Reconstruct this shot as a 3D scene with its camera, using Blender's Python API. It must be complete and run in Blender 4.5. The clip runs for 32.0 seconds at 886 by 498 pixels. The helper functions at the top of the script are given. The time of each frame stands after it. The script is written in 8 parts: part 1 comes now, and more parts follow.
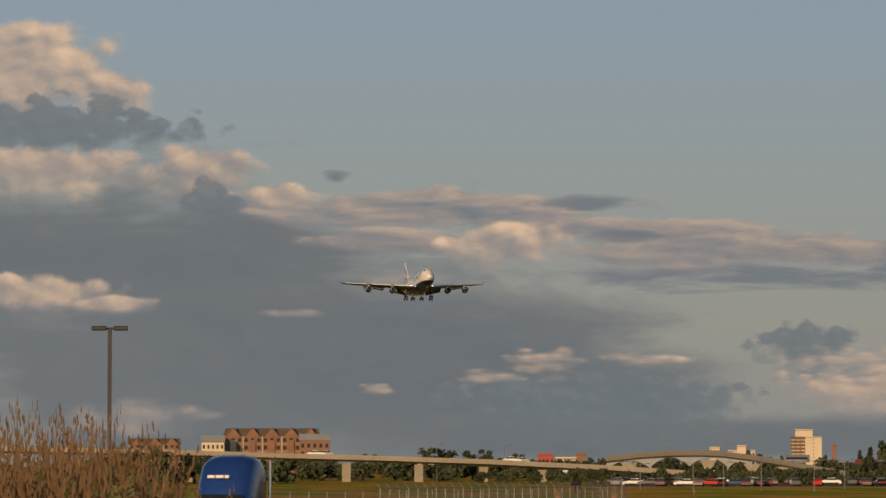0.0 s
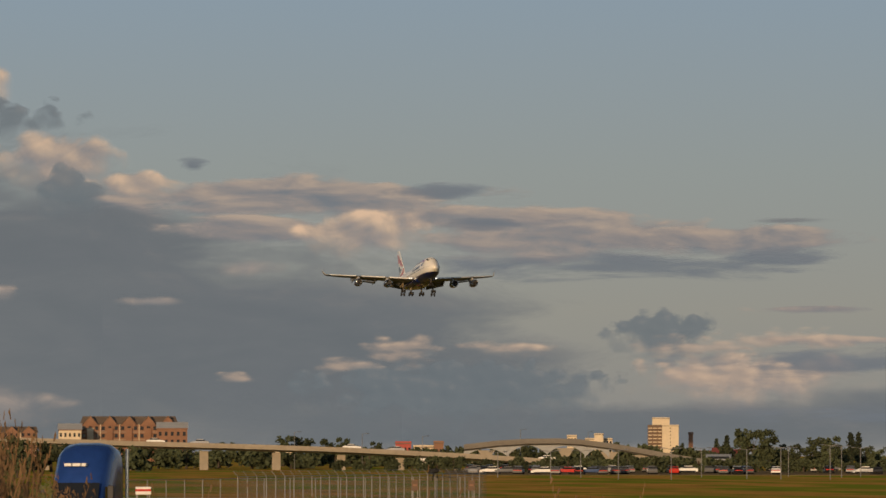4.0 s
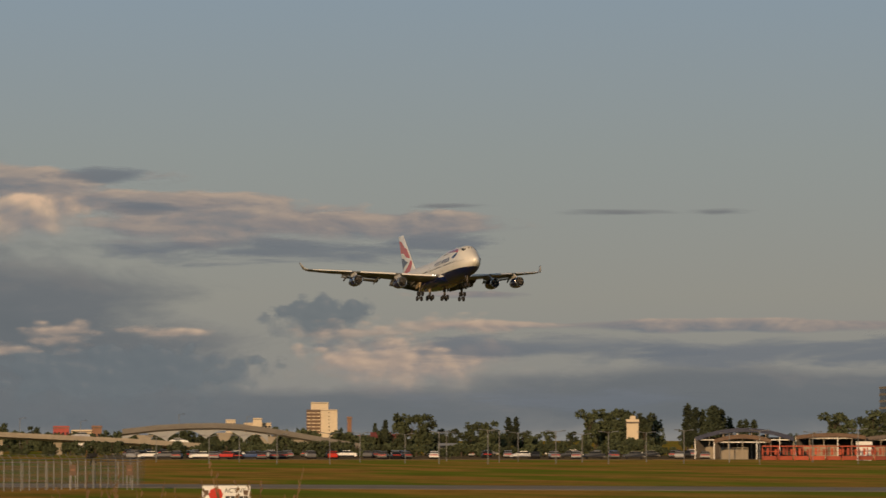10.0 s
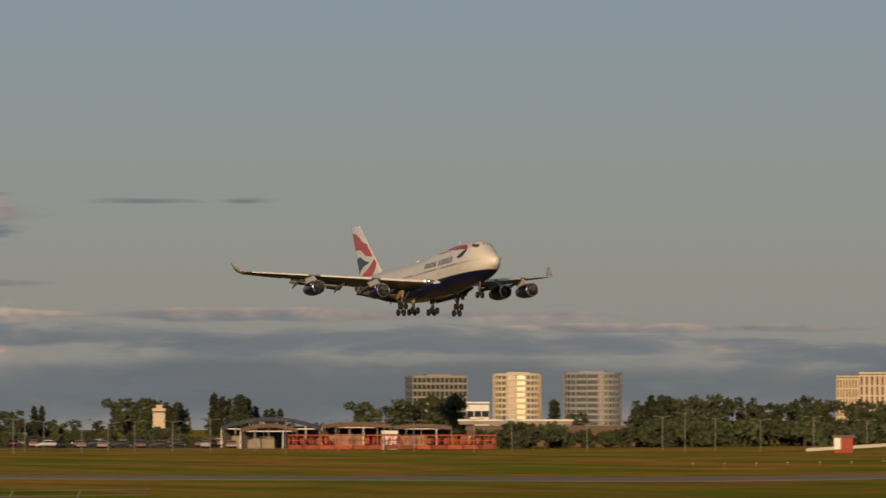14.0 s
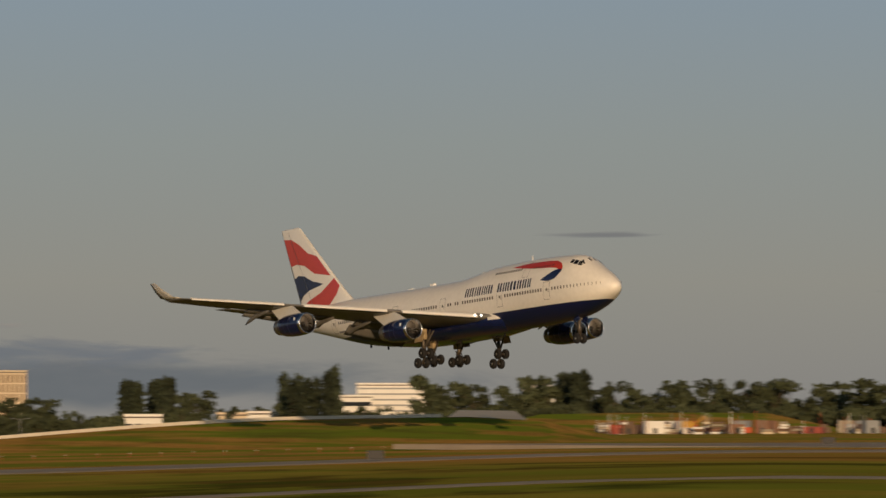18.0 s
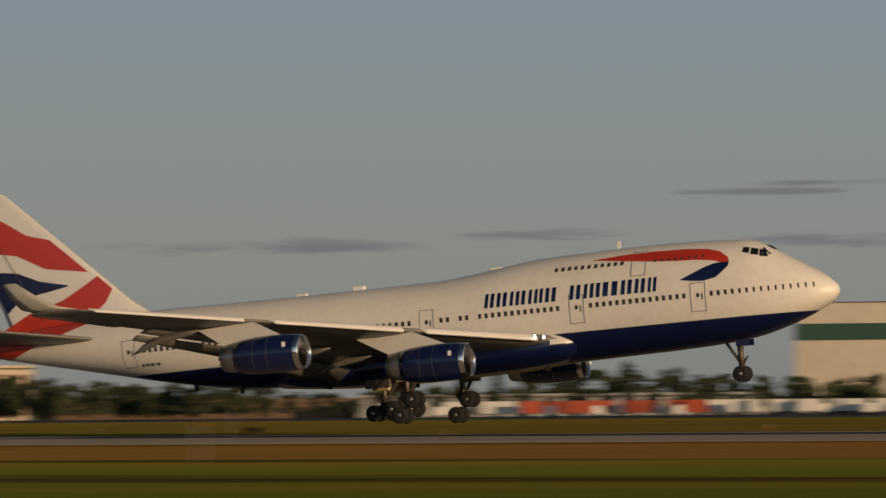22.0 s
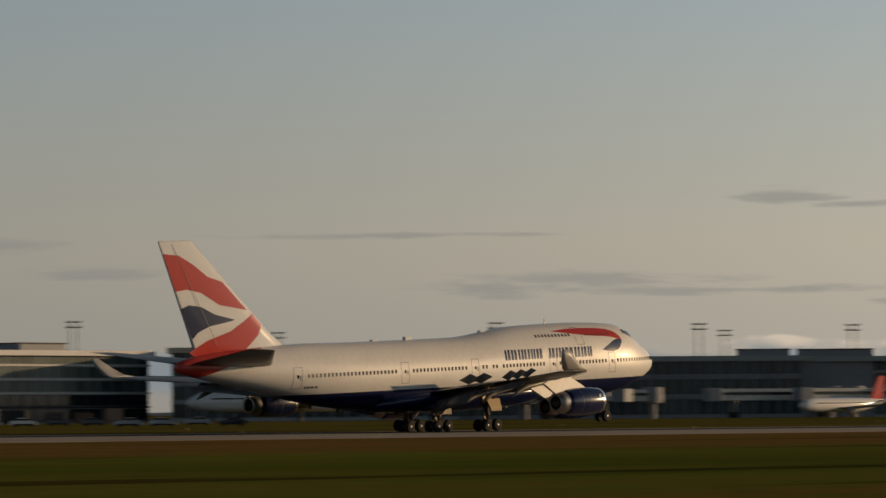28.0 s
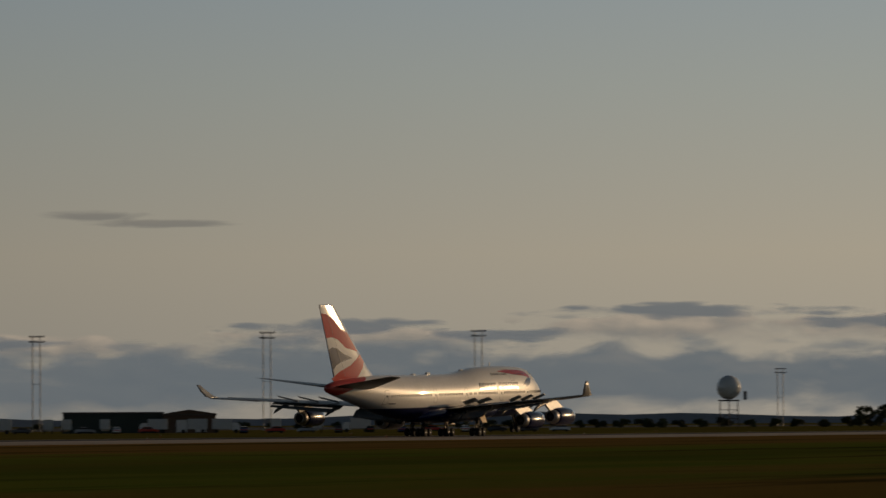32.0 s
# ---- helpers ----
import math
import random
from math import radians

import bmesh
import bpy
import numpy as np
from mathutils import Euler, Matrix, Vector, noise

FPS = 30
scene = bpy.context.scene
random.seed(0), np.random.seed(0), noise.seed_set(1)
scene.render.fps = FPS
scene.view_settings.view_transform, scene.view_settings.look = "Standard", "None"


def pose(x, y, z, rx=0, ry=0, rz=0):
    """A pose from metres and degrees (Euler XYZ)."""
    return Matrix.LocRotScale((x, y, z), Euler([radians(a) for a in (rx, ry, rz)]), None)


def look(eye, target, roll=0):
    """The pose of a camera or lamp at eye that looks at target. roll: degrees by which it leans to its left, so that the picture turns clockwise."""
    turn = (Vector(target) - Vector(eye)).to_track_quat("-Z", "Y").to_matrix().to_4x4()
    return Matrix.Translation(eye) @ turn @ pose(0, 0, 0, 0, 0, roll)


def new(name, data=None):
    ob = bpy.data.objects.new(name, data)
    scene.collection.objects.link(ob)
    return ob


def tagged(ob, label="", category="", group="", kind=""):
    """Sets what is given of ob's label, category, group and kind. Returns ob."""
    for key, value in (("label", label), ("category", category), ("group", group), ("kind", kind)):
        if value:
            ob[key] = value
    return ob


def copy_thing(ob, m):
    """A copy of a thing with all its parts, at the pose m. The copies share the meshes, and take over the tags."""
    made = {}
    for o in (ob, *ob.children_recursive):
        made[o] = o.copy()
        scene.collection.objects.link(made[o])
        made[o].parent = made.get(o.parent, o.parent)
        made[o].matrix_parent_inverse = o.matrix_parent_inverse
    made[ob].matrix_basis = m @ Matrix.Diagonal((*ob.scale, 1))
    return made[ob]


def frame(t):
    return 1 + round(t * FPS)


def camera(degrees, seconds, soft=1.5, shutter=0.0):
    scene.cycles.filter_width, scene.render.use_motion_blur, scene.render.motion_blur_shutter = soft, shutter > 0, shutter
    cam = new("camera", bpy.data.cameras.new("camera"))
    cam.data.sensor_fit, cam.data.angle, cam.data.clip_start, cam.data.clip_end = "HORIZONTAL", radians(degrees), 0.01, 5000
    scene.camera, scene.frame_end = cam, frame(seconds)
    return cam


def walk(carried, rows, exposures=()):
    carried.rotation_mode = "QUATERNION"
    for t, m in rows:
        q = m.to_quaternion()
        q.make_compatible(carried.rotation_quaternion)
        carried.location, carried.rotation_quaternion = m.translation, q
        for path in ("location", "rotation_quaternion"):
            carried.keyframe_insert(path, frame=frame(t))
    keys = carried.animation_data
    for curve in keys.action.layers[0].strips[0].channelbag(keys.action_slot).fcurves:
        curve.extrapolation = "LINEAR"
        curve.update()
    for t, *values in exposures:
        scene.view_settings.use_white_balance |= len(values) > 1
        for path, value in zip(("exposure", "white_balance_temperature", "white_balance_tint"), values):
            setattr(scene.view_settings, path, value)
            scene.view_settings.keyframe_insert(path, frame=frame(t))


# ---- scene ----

# ---------- camera: a tripod beside the runway, panning with the aircraft ----------
EYE = 2.0
RUNWAY_Y = 296.0
cam = camera(11.738, 32.0, soft=1.5, shutter=0.45)
CAMERA_WAY = [
    (0, -80.518, 2.864, 0.00), (0.5, -80.249, 2.853, 0.00), (1, -80.003, 2.841, 0.00), (1.5, -79.756, 2.813, 0.00),
    (2, -79.516, 2.789, 0.00), (2.5, -79.275, 2.772, 0.00), (4.5, -78.386, 2.686, 0.00), (5, -78.117, 2.669, 0.00),
    (5.5, -77.859, 2.652, 0.00), (6, -77.590, 2.640, 0.00), (6.5, -77.304, 2.617, 0.00), (7, -76.949, 2.594, 0.00),
    (7.5, -76.553, 2.583, 0.00), (8, -76.140, 2.566, 0.00), (8.5, -75.711, 2.549, 0.00), (9, -75.223, 2.538, 0.00),
    (9.5, -74.695, 2.526, 0.00), (10, -74.097, 2.503, 0.00), (10.5, -73.454, 2.474, 0.00), (11, -72.776, 2.445, 0.00),
    (11.5, -72.119, 2.415, 0.00), (12, -71.362, 2.387, 0.00), (12.5, -70.525, 2.373, 0.00), (13, -69.636, 2.362, 0.00),
    (13.5, -68.729, 2.360, 0.00), (15.5, -64.583, 2.339, 0.00), (16, -63.180, 2.327, 0.00), (16.5, -61.511, 2.317, 0.00),
    (17, -59.617, 2.318, 0.00), (17.5, -57.566, 2.319, 0.00), (18, -55.303, 2.318, 0.00), (18.5, -52.719, 2.306, 0.00),
    (19, -49.546, 2.290, 0.00), (19.5, -46.010, 2.293, 0.10), (20, -42.187, 2.264, 0.20), (20.5, -37.929, 2.241, 0.30),
    (21, -33.198, 2.230, 0.37), (21.5, -27.982, 2.168, 0.43), (22, -21.857, 2.118, 0.50), (22.4, -16.458, 2.123, 0.50),
    (22.7, -12.292, 2.124, 0.50), (23, -8.149, 2.133, 0.50), (23.3, -3.839, 2.133, 0.50), (23.6, 0.532, 2.154, 0.50),
    (24, 6.647, 2.161, 0.50), (24.3, 11.109, 2.174, 0.50), (24.6, 15.173, 2.169, 0.50), (25, 20.050, 2.179, 0.50),
    (25.5, 25.986, 2.187, 0.50), (26, 31.552, 2.199, 0.50), (26.5, 36.304, 2.202, 0.50), (28.5, 49.668, 2.155, 0.35),
    (29, 52.198, 2.155, 0.34), (29.5, 54.458, 2.162, 0.34), (30, 56.462, 2.164, 0.33), (31, 59.958, 2.240, 0.31),
    (31.5, 61.562, 2.304, 0.31), (32, 62.877, 2.311, 0.30),
]
FLIGHT = [
    (0, -1838.0, 73.6, 4.20), (6, -1358.5, 51.7, 4.20), (9, -1120.4, 40.8, 4.10), (13, -810.4, 26.5, 4.05),
    (15.5, -616.8, 18.18, 3.90), (16, -577.7, 16.48, 3.74), (16.5, -539.8, 14.74, 3.50), (17, -501.3, 12.92, 3.40), (17.5, -462.9, 11.20, 3.64),
    (18, -424.9, 9.55, 4.00), (18.5, -386.6, 7.97, 4.22), (19, -347.5, 6.52, 4.48), (19.5, -309.4, 5.32, 4.89), (20, -271.5, 4.16, 5.48),
    (20.5, -233.7, 3.27, 5.90), (21, -195.7, 2.80, 5.68), (21.5, -158.4, 2.41, 4.91), (22, -120.7, 1.87, 4.42), (22.5, -83.5, 1.55, 4.40),
    (23, -45.9, 1.19, 4.58), (23.5, -8.0, 0.92, 4.66), (24, 29.5, 0.67, 4.59), (24.5, 67.1, 0.48, 4.44), (25, 104.0, 0.30, 4.12),
    (25.5, 141.1, 0.14, 3.80), (26, 178.1, 0.10, 3.58), (26.5, 214.7, 0.10, 3.23),
    (28.5, 348.3, 0.00, 1.95), (29, 381.8, 0.00, 1.80), (30, 448.8, 0.00, 1.60), (31, 513.7, 0.00, 1.28), (32, 576.8, 0.00, 1.06),
]


def camera_pose(yaw, pitch, roll):
    return pose(0, 0, EYE, 90 + pitch, 0, -yaw) @ pose(0, 0, 0, 0, 0, -roll)


EXPOSURE = [(0, 0.08), (5, 0.03), (8, 0.0), (12, -0.02), (16, -0.04), (17, -0.06), (19.2, -0.06), (20, -0.14), (21, -0.24), (22, -0.16), (23, -0.10), (24.5, -0.05), (25, 0.0),
            (25.8, 0.08), (26.5, 0.06), (28.5, -0.52), (30, -0.84), (32, -1.21)]
walk(cam, [(t, camera_pose(a, b, c)) for t, a, b, c in CAMERA_WAY], EXPOSURE)

# ---------- sun and sky ----------
SUN_BEARING, SUN_HEIGHT = 118.0, 8.5
sun_data = bpy.data.lights.new("sun", "SUN")
sun_data.energy, sun_data.angle, sun_data.color = 3.3, radians(0.6), (1.0, 0.66, 0.35)
sun = new("sun", sun_data)
sb, sh = radians(SUN_BEARING), radians(SUN_HEIGHT)
sun.matrix_world = look((0, 0, 0), (-math.sin(sb) * math.cos(sh), -math.cos(sb) * math.cos(sh), -math.sin(sh)))

# clouds: kind, then bearing, height, half width, half height (degrees); the farthest first
CLOUDS = [
    ("mass", [(-84.2, 1.6, 5.8, 2.5), (-84.6, 2.9, 3.4, .8), (-80.6, 1.15, 4.4, 1.5), (-77.0, .3, 6.0, .42), (-68.0, .5, 8.0, .55), (-60.0, .55, 6.0, .4)]),
    ("veil", [(-80.5, 3.36, 2.7, .32), (-81.1, 2.95, 1.3, .2), (-76.9, 2.88, 2.5, .38), (-75.0, 2.82, 1.9, .24), (-78.3, 3.1, 1.5, .2), (-70.0, 1.48, 4.5, .1), (-73.8, 1.9, 1.0, .07), (-64.5, 1.3, 3.5, .08)]),
    ("shade", [(-76.6, 2.48, 2.9, .22), (-74.0, 2.55, .85, .17), (-78.6, 3.46, .8, .12), (-78.1, 3.05, .7, .1), (-81.95, 3.8, .24, .13)]),
    ("puff", [(-86.2, 5.05, 1.9, 1.1), (-84.9, 4.85, .6, .5)]),
    ("tower", [(-85.6, 4.38, 2.2, .52)]),
    ("puff", [(-85.7, 3.78, 1.7, .5), (-83.75, 3.78, .95, .5), (-82.7, 3.52, .8, .24)]),
    ("tower", [(-83.6, 3.42, .5, .4)]),
    ("puff", [(-85.8, 2.2, 1.25, .34), (-79.65, 2.84, 1.0, .4), (-84.9, 2.1, .7, .18), (-74.7, .95, 1.7, .45)]),
    ("soft", [(-82.5, 2.0, .5, .08), (-84.6, .6, 1.2, .3), (-81.2, 2.45, .55, .14), (-64.0, .98, .5, .2), (-66.8, 1.42, 1.0, .08)]),
    ("tower", [(-75.75, 1.5, .75, .42), (-78.5, .76, 2.3, .56)]),
    ("shade", [(-73.2, 1.16, 2.8, .22), (-67.5, 1.1, 5.0, .24), (-61.5, .95, 3.5, .2), (-72.5, .5, 2.2, .2)]),
    ("crest", [(-79.2, 1.34, .6, .24), (-79.9, 1.15, .5, .12), (-77.85, 1.36, .8, .12), (-81.4, .98, .3, .1), (-74.9, 1.0, 1.1, .26), (-75.35, 1.38, .9, .2), (-74.45, 1.5, .7, .18), (-73.7, 1.5, .7, .15)]),
    ("streak", [(-74.1, 3.07, .65, .05), (-71.8, 2.98, 1.0, .05), (-70.4, 2.99, .5, .05), (-53.0, 2.5, 1.2, .05), (-48.5, 1.75, 1.0, .08), 
                (-24.0, 2.15, 2.4, .13), (-21.0, 2.3, 1.8, .1), (-16.9, 2.95, 1.2, .07), (-14.5, 2.2, 4.0, .14), (-17.5, 2.85, 1.3, .06),
                (-9.1, 4.14, 2.6, .13), (-3.6, 3.55, 2.8, .3), (-8.6, 3.85, 1.0, .05), (-3.9, 2.77, 1.2, .1), (-12.9, 1.9, 2.2, .2), (-8.0, 1.9, 1.8, .16), (-2.8, 2.2, 1.8, .28),
                (-13.7, 2.8, .9, .06), (-8.2, 2.9, .5, .04), (3.2, 3.2, 3.4, .17), (6.0, 2.75, 4.2, .16), (4.0, 1.75, 4.2, .2), (10.5, 2.0, 4.0, .36), (9.5, 1.9, 4.5, .4),
                (20.4, 3.48, 1.4, .04), (15.2, 2.75, 2.8, .18), (14.6, 2.15, .9, .1), (17.2, 2.15, 1.5, .18), (17.8, 1.5, 2.5, .1), (20.6, 1.95, 1.2, .08)]),
    ("bank_streak", [(20.6, 2.7, 4.4, .5), (21.2, 2.4, 3.8, .24), (19.0, 2.85, 2.4, .25), (24.8, 2.78, 3.6, .2), (26.5, 2.5, 3.5, .34), (29.0, 2.3, 3.6, .28), (30.0, 2.75, 5.0, .12)]),
    ("thin", [(36.0, 2.65, 2.8, .06), (40.9, 2.2, 1.3, .14), (42.2, 1.85, 1.2, .12), (46.0, 2.35, 2.4, .05), (48.8, 1.75, 2.2, .15), (51.5, 2.85, .8, .12), (52.4, 2.72, .8, .06),
              (53.9, 1.75, .62, .14), (53.2, 1.42, .9, .06), (50.7, 1.6, 2.4, .08), (58.2, 2.75, .8, .09), (59.4, 2.66, 1.1, .06), (47.3, 1.6, .9, .16)]),
    ("rim", [(57.6, .98, 2.2, .2), (61.6, 1.12, 2.0, .18), (65.9, 1.22, 2.4, .26), (69.5, 1.2, 2.4, .3), (54.0, .8, 2.2, .2), (48.6, .85, 1.2, .22), (51.4, .82, .9, .18)]),
    ("bank", [(50.0, .4, 6.5, .42), (57.5, .48, 4.5, .55), (61.0, .55, 4.0, .6), (65.5, .5, 5.0, .6), (71.0, .55, 5.0, .7), (43.0, .5, 4.0, .3)]),
    ("bank_top", [(61.4, 1.28, 1.6, .15), (66.0, 1.46, 2.2, .12), (57.0, 1.05, 1.1, .12), (63.6, 1.15, 1.2, .12), (68.8, 1.3, 1.5, .14)]),
]


def build_sky():
    world = bpy.data.worlds.new("evening_sky")
    scene.world = world
    world.use_nodes = True
    nt = world.node_tree
    nt.nodes.clear()
    add, link = nt.nodes.new, nt.links.new

    def math_node(op, a, b=None, c=None):
        n = add("ShaderNodeMath")
        n.operation = op
        for i, v in enumerate((a, b, c)):
            if v is None:
                continue
            if isinstance(v, (int, float)):
                n.inputs[i].default_value = v
            else:
                link(v, n.inputs[i])
        return n.outputs[0]

    coord = add("ShaderNodeTexCoord")
    split = add("ShaderNodeSeparateXYZ")
    link(coord.outputs["Generated"], split.inputs[0])
    az = math_node("MULTIPLY", math_node("ARCTAN2", split.outputs[0], split.outputs[1]), 57.2958)
    el = math_node("MULTIPLY", math_node("ARCSINE", split.outputs[2]), 57.2958)
    sky = add("ShaderNodeTexSky")
    sky.sky_type, sky.sun_disc = "NISHITA", False
    sky.sun_elevation, sky.sun_rotation = radians(SUN_HEIGHT), radians(SUN_BEARING)
    sky.air_density, sky.dust_density, sky.ozone_density, sky.altitude = 1.0, 2.0, 1.5, 0

    def mix(fac, a, b, k=1.0):
        n = add("ShaderNodeMix")
        n.data_type = "RGBA"
        link(math_node("MULTIPLY", fac, k) if k != 1.0 else fac, n.inputs[0])
        for v, i in ((a, 6), (b, 7)):
            if isinstance(v, tuple):
                n.inputs[i].default_value = (*v, 1)
            else:
                link(v, n.inputs[i])
        return n.outputs[2]

    def ramp(value, stops):
        n = add("ShaderNodeValToRGB")
        link(value, n.inputs[0])
        e = n.color_ramp.elements
        while len(e) < len(stops):
            e.new(.5)
        for q, (p, col) in zip(e, stops):
            q.position, q.color = p, (*col, 1)
        return n.outputs[0]

    # clear evening air: hazy grey-blue overhead, cream towards the sun's side
    height = math_node("DIVIDE", el, 7.5)
    away = ramp(height, [(0, (.198, .19, .178)), (.25, (.234, .228, .199)), (.5, (.224, .245, .236)), (.8, (.20, .252, .294)), (1, (.182, .242, .308))])
    toward = ramp(height, [(0, (.45, .40, .325)), (.3, (.53, .46, .342)), (.6, (.43, .44, .385)), (1, (.305, .38, .435))])
    side = add("ShaderNodeMapRange")
    side.inputs["From Min"].default_value, side.inputs["From Max"].default_value = 14, 80
    link(az, side.inputs["Value"])
    north = ramp(height, [(0, (.19, .19, .185)), (.25, (.225, .23, .218)), (.5, (.215, .246, .248)), (.8, (.192, .25, .30)), (1, (.175, .242, .32))])
    turn = add("ShaderNodeMapRange")
    turn.inputs["From Min"].default_value, turn.inputs["From Max"].default_value = -45, -5
    link(az, turn.inputs["Value"])
    clear = mix(side.outputs[0], mix(turn.outputs[0], away, north), toward)
    nishita = add("ShaderNodeMix")
    nishita.data_type, nishita.blend_type = "RGBA", "MULTIPLY"
    nishita.inputs[0].default_value = 1
    link(sky.outputs[0], nishita.inputs[6])
    nishita.inputs[7].default_value = (.030, .030, .030, 1)
    # low down the haze hides the blue; higher up the open sky takes over
    low = add("ShaderNodeMapRange")
    low.inputs["From Min"].default_value, low.inputs["From Max"].default_value = 9, 30
    link(el, low.inputs["Value"])
    base = mix(low.outputs[0], clear, nishita.outputs[2])

    # the air brightens towards the sun
    glow = add("ShaderNodeMapRange")
    glow.inputs["From Min"].default_value, glow.inputs["From Max"].default_value = 40, 70
    glow.inputs["To Min"].default_value, glow.inputs["To Max"].default_value = 1.0, 1.5
    glow.interpolation_type = "SMOOTHSTEP"
    link(az, glow.inputs["Value"])
    bright = add("ShaderNodeMix")
    bright.data_type, bright.blend_type, bright.clamp_result = "RGBA", "MULTIPLY", False
    bright.inputs[0].default_value = 1
    link(base, bright.inputs[6])
    link(glow.outputs[0], bright.inputs[7])
    out = bright.outputs[2]
    bg = add("ShaderNodeBackground")
    link(out, bg.inputs["Color"])
    bg.inputs["Strength"].default_value = 1.22
    end = add("ShaderNodeOutputWorld")
    link(bg.outputs[0], end.inputs[0])


build_sky()

# ---------- materials ----------


def material(name, color, rough=.6, metal=0.0, vary=.12, scale=1.0, bump=0.0, coat=0.0, per_object=0.0, emit=None):
    """Paint, stone or metal with stains at two scales."""
    m = bpy.data.materials.new(name)
    m.use_nodes = True
    nt = m.node_tree
    b = nt.nodes["Principled BSDF"]
    add, link = nt.nodes.new, nt.links.new
    b.inputs["Roughness"].default_value, b.inputs["Metallic"].default_value = rough, metal
    b.inputs["Coat Weight"].default_value = coat
    coord = add("ShaderNodeTexCoord")
    big, small = add("ShaderNodeTexNoise"), add("ShaderNodeTexNoise")
    big.inputs["Scale"].default_value, small.inputs["Scale"].default_value = scale * .35, scale * 3.1
    big.inputs["Detail"].default_value = small.inputs["Detail"].default_value = 5
    link(coord.outputs["Object"], big.inputs["Vector"])
    link(coord.outputs["Object"], small.inputs["Vector"])
    add1 = add("ShaderNodeMath")
    add1.operation = "ADD"
    link(big.outputs["Fac"], add1.inputs[0])
    link(small.outputs["Fac"], add1.inputs[1])
    r = add("ShaderNodeMapRange")
    r.inputs["From Min"].default_value, r.inputs["From Max"].default_value = .65, 1.35
    r.inputs["To Min"].default_value, r.inputs["To Max"].default_value = 1 - vary, 1 + vary
    link(add1.outputs[0], r.inputs["Value"])
    mul = add("ShaderNodeMix")
    mul.data_type, mul.blend_type = "RGBA", "MULTIPLY"
    mul.inputs[0].default_value = 1
    mul.inputs[6].default_value = (*color, 1)
    link(r.outputs[0], mul.inputs[7])
    last = mul.outputs[2]
    if per_object:
        info = add("ShaderNodeObjectInfo")
        q = add("ShaderNodeMapRange")
        q.inputs["To Min"].default_value, q.inputs["To Max"].default_value = 1 - per_object, 1 + per_object
        link(info.outputs["Random"], q.inputs["Value"])
        mul2 = add("ShaderNodeMix")
        mul2.data_type, mul2.blend_type = "RGBA", "MULTIPLY"
        mul2.inputs[0].default_value = 1
        link(last, mul2.inputs[6])
        link(q.outputs[0], mul2.inputs[7])
        last = mul2.outputs[2]
    link(last, b.inputs["Base Color"])
    if bump:
        bn = add("ShaderNodeBump")
        bn.inputs["Strength"].default_value = bump
        link(small.outputs["Fac"], bn.inputs["Height"])
        link(bn.outputs[0], b.inputs["Normal"])
    if emit:
        b.inputs["Emission Color"].default_value, b.inputs["Emission Strength"].default_value = (*emit[:3], 1), emit[3]
    return m


def livery(name):
    """Aircraft paint: white over a dark blue belly with a red tail end."""
    m = material(name, (.80, .77, .71), .38, vary=.07, scale=.6, coat=.25)
    nt = m.node_tree
    add, link = nt.nodes.new, nt.links.new
    b = nt.nodes["Principled BSDF"]
    white = b.inputs["Base Color"].links[0].from_socket
    coord = add("ShaderNodeTexCoord")
    sep = add("ShaderNodeSeparateXYZ")
    link(coord.outputs["Object"], sep.inputs[0])

    def op(kind_, a, c=None, d=None):
        n = add("ShaderNodeMath")
        n.operation = kind_
        for i, v in enumerate((a, c, d)):
            if v is None:
                continue
            if isinstance(v, (int, float)):
                n.inputs[i].default_value = v
            else:
                link(v, n.inputs[i])
        return n.outputs[0]

    def over(fac, under, col):
        n = add("ShaderNodeMix")
        n.data_type = "RGBA"
        link(fac, n.inputs[0])
        link(under, n.inputs[6])
        n.inputs[7].default_value = (*col, 1)
        return n.outputs[2]

    X, Z = sep.outputs[0], sep.outputs[2]
    blue, red = (.006, .012, .062), (.50, .04, .022)
    out = over(op("LESS_THAN", Z, 4.5), white, blue)
    # the red end of the tail
    out = over(op("LESS_THAN", X, op("ADD", -34.3, op("MULTIPLY", op("SUBTRACT", Z, 6.3), 3.2))), out, red)
    link(out, b.inputs["Base Color"])
    return m


body_paint = livery("white_and_blue_aircraft_paint")
white_paint = material("white_gloss_paint", (.78, .77, .74), .14, vary=.05, coat=.2)
wing_grey = material("grey_wing_paint", (.125, .122, .115), .4, vary=.16, scale=.8)
pale_grey = material("pale_grey_paint", (.62, .61, .58), .35, vary=.08)
blue_paint = material("dark_blue_gloss_paint", (.006, .0125, .062), .22, vary=.08, coat=.4)
red_paint = material("red_gloss_paint", (.50, .04, .022), .15, vary=.06, coat=.3)
chrome = material("polished_metal", (.82, .80, .78), .16, 1.0, vary=.04)
dull_metal = material("dull_metal", (.36, .35, .34), .42, .9, vary=.15)
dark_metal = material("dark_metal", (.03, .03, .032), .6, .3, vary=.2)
rubber = material("black_rubber", (.010, .010, .011), .85, vary=.2)
strut_metal = material("oily_dark_steel", (.10, .085, .07), .45, .5, vary=.25)
winglet_paint = material("pale_winglet_paint", (.42, .405, .37), .35, vary=.1)
tan_metal = material("primed_gear_bay_metal", (.42, .33, .2), .5, .2, vary=.15)
dark_glass = material("dark_window_glass", (.012, .014, .018), .08, vary=.1)
cabin_glass = material("smoky_cabin_window", (.05, .043, .038), .2, vary=.1)
lamp_white = material("lit_landing_lamp", (.9, .9, .85), .2, emit=(1, .93, .8, 2))
line_grey = material("dark_seam", (.09, .09, .1), .5)
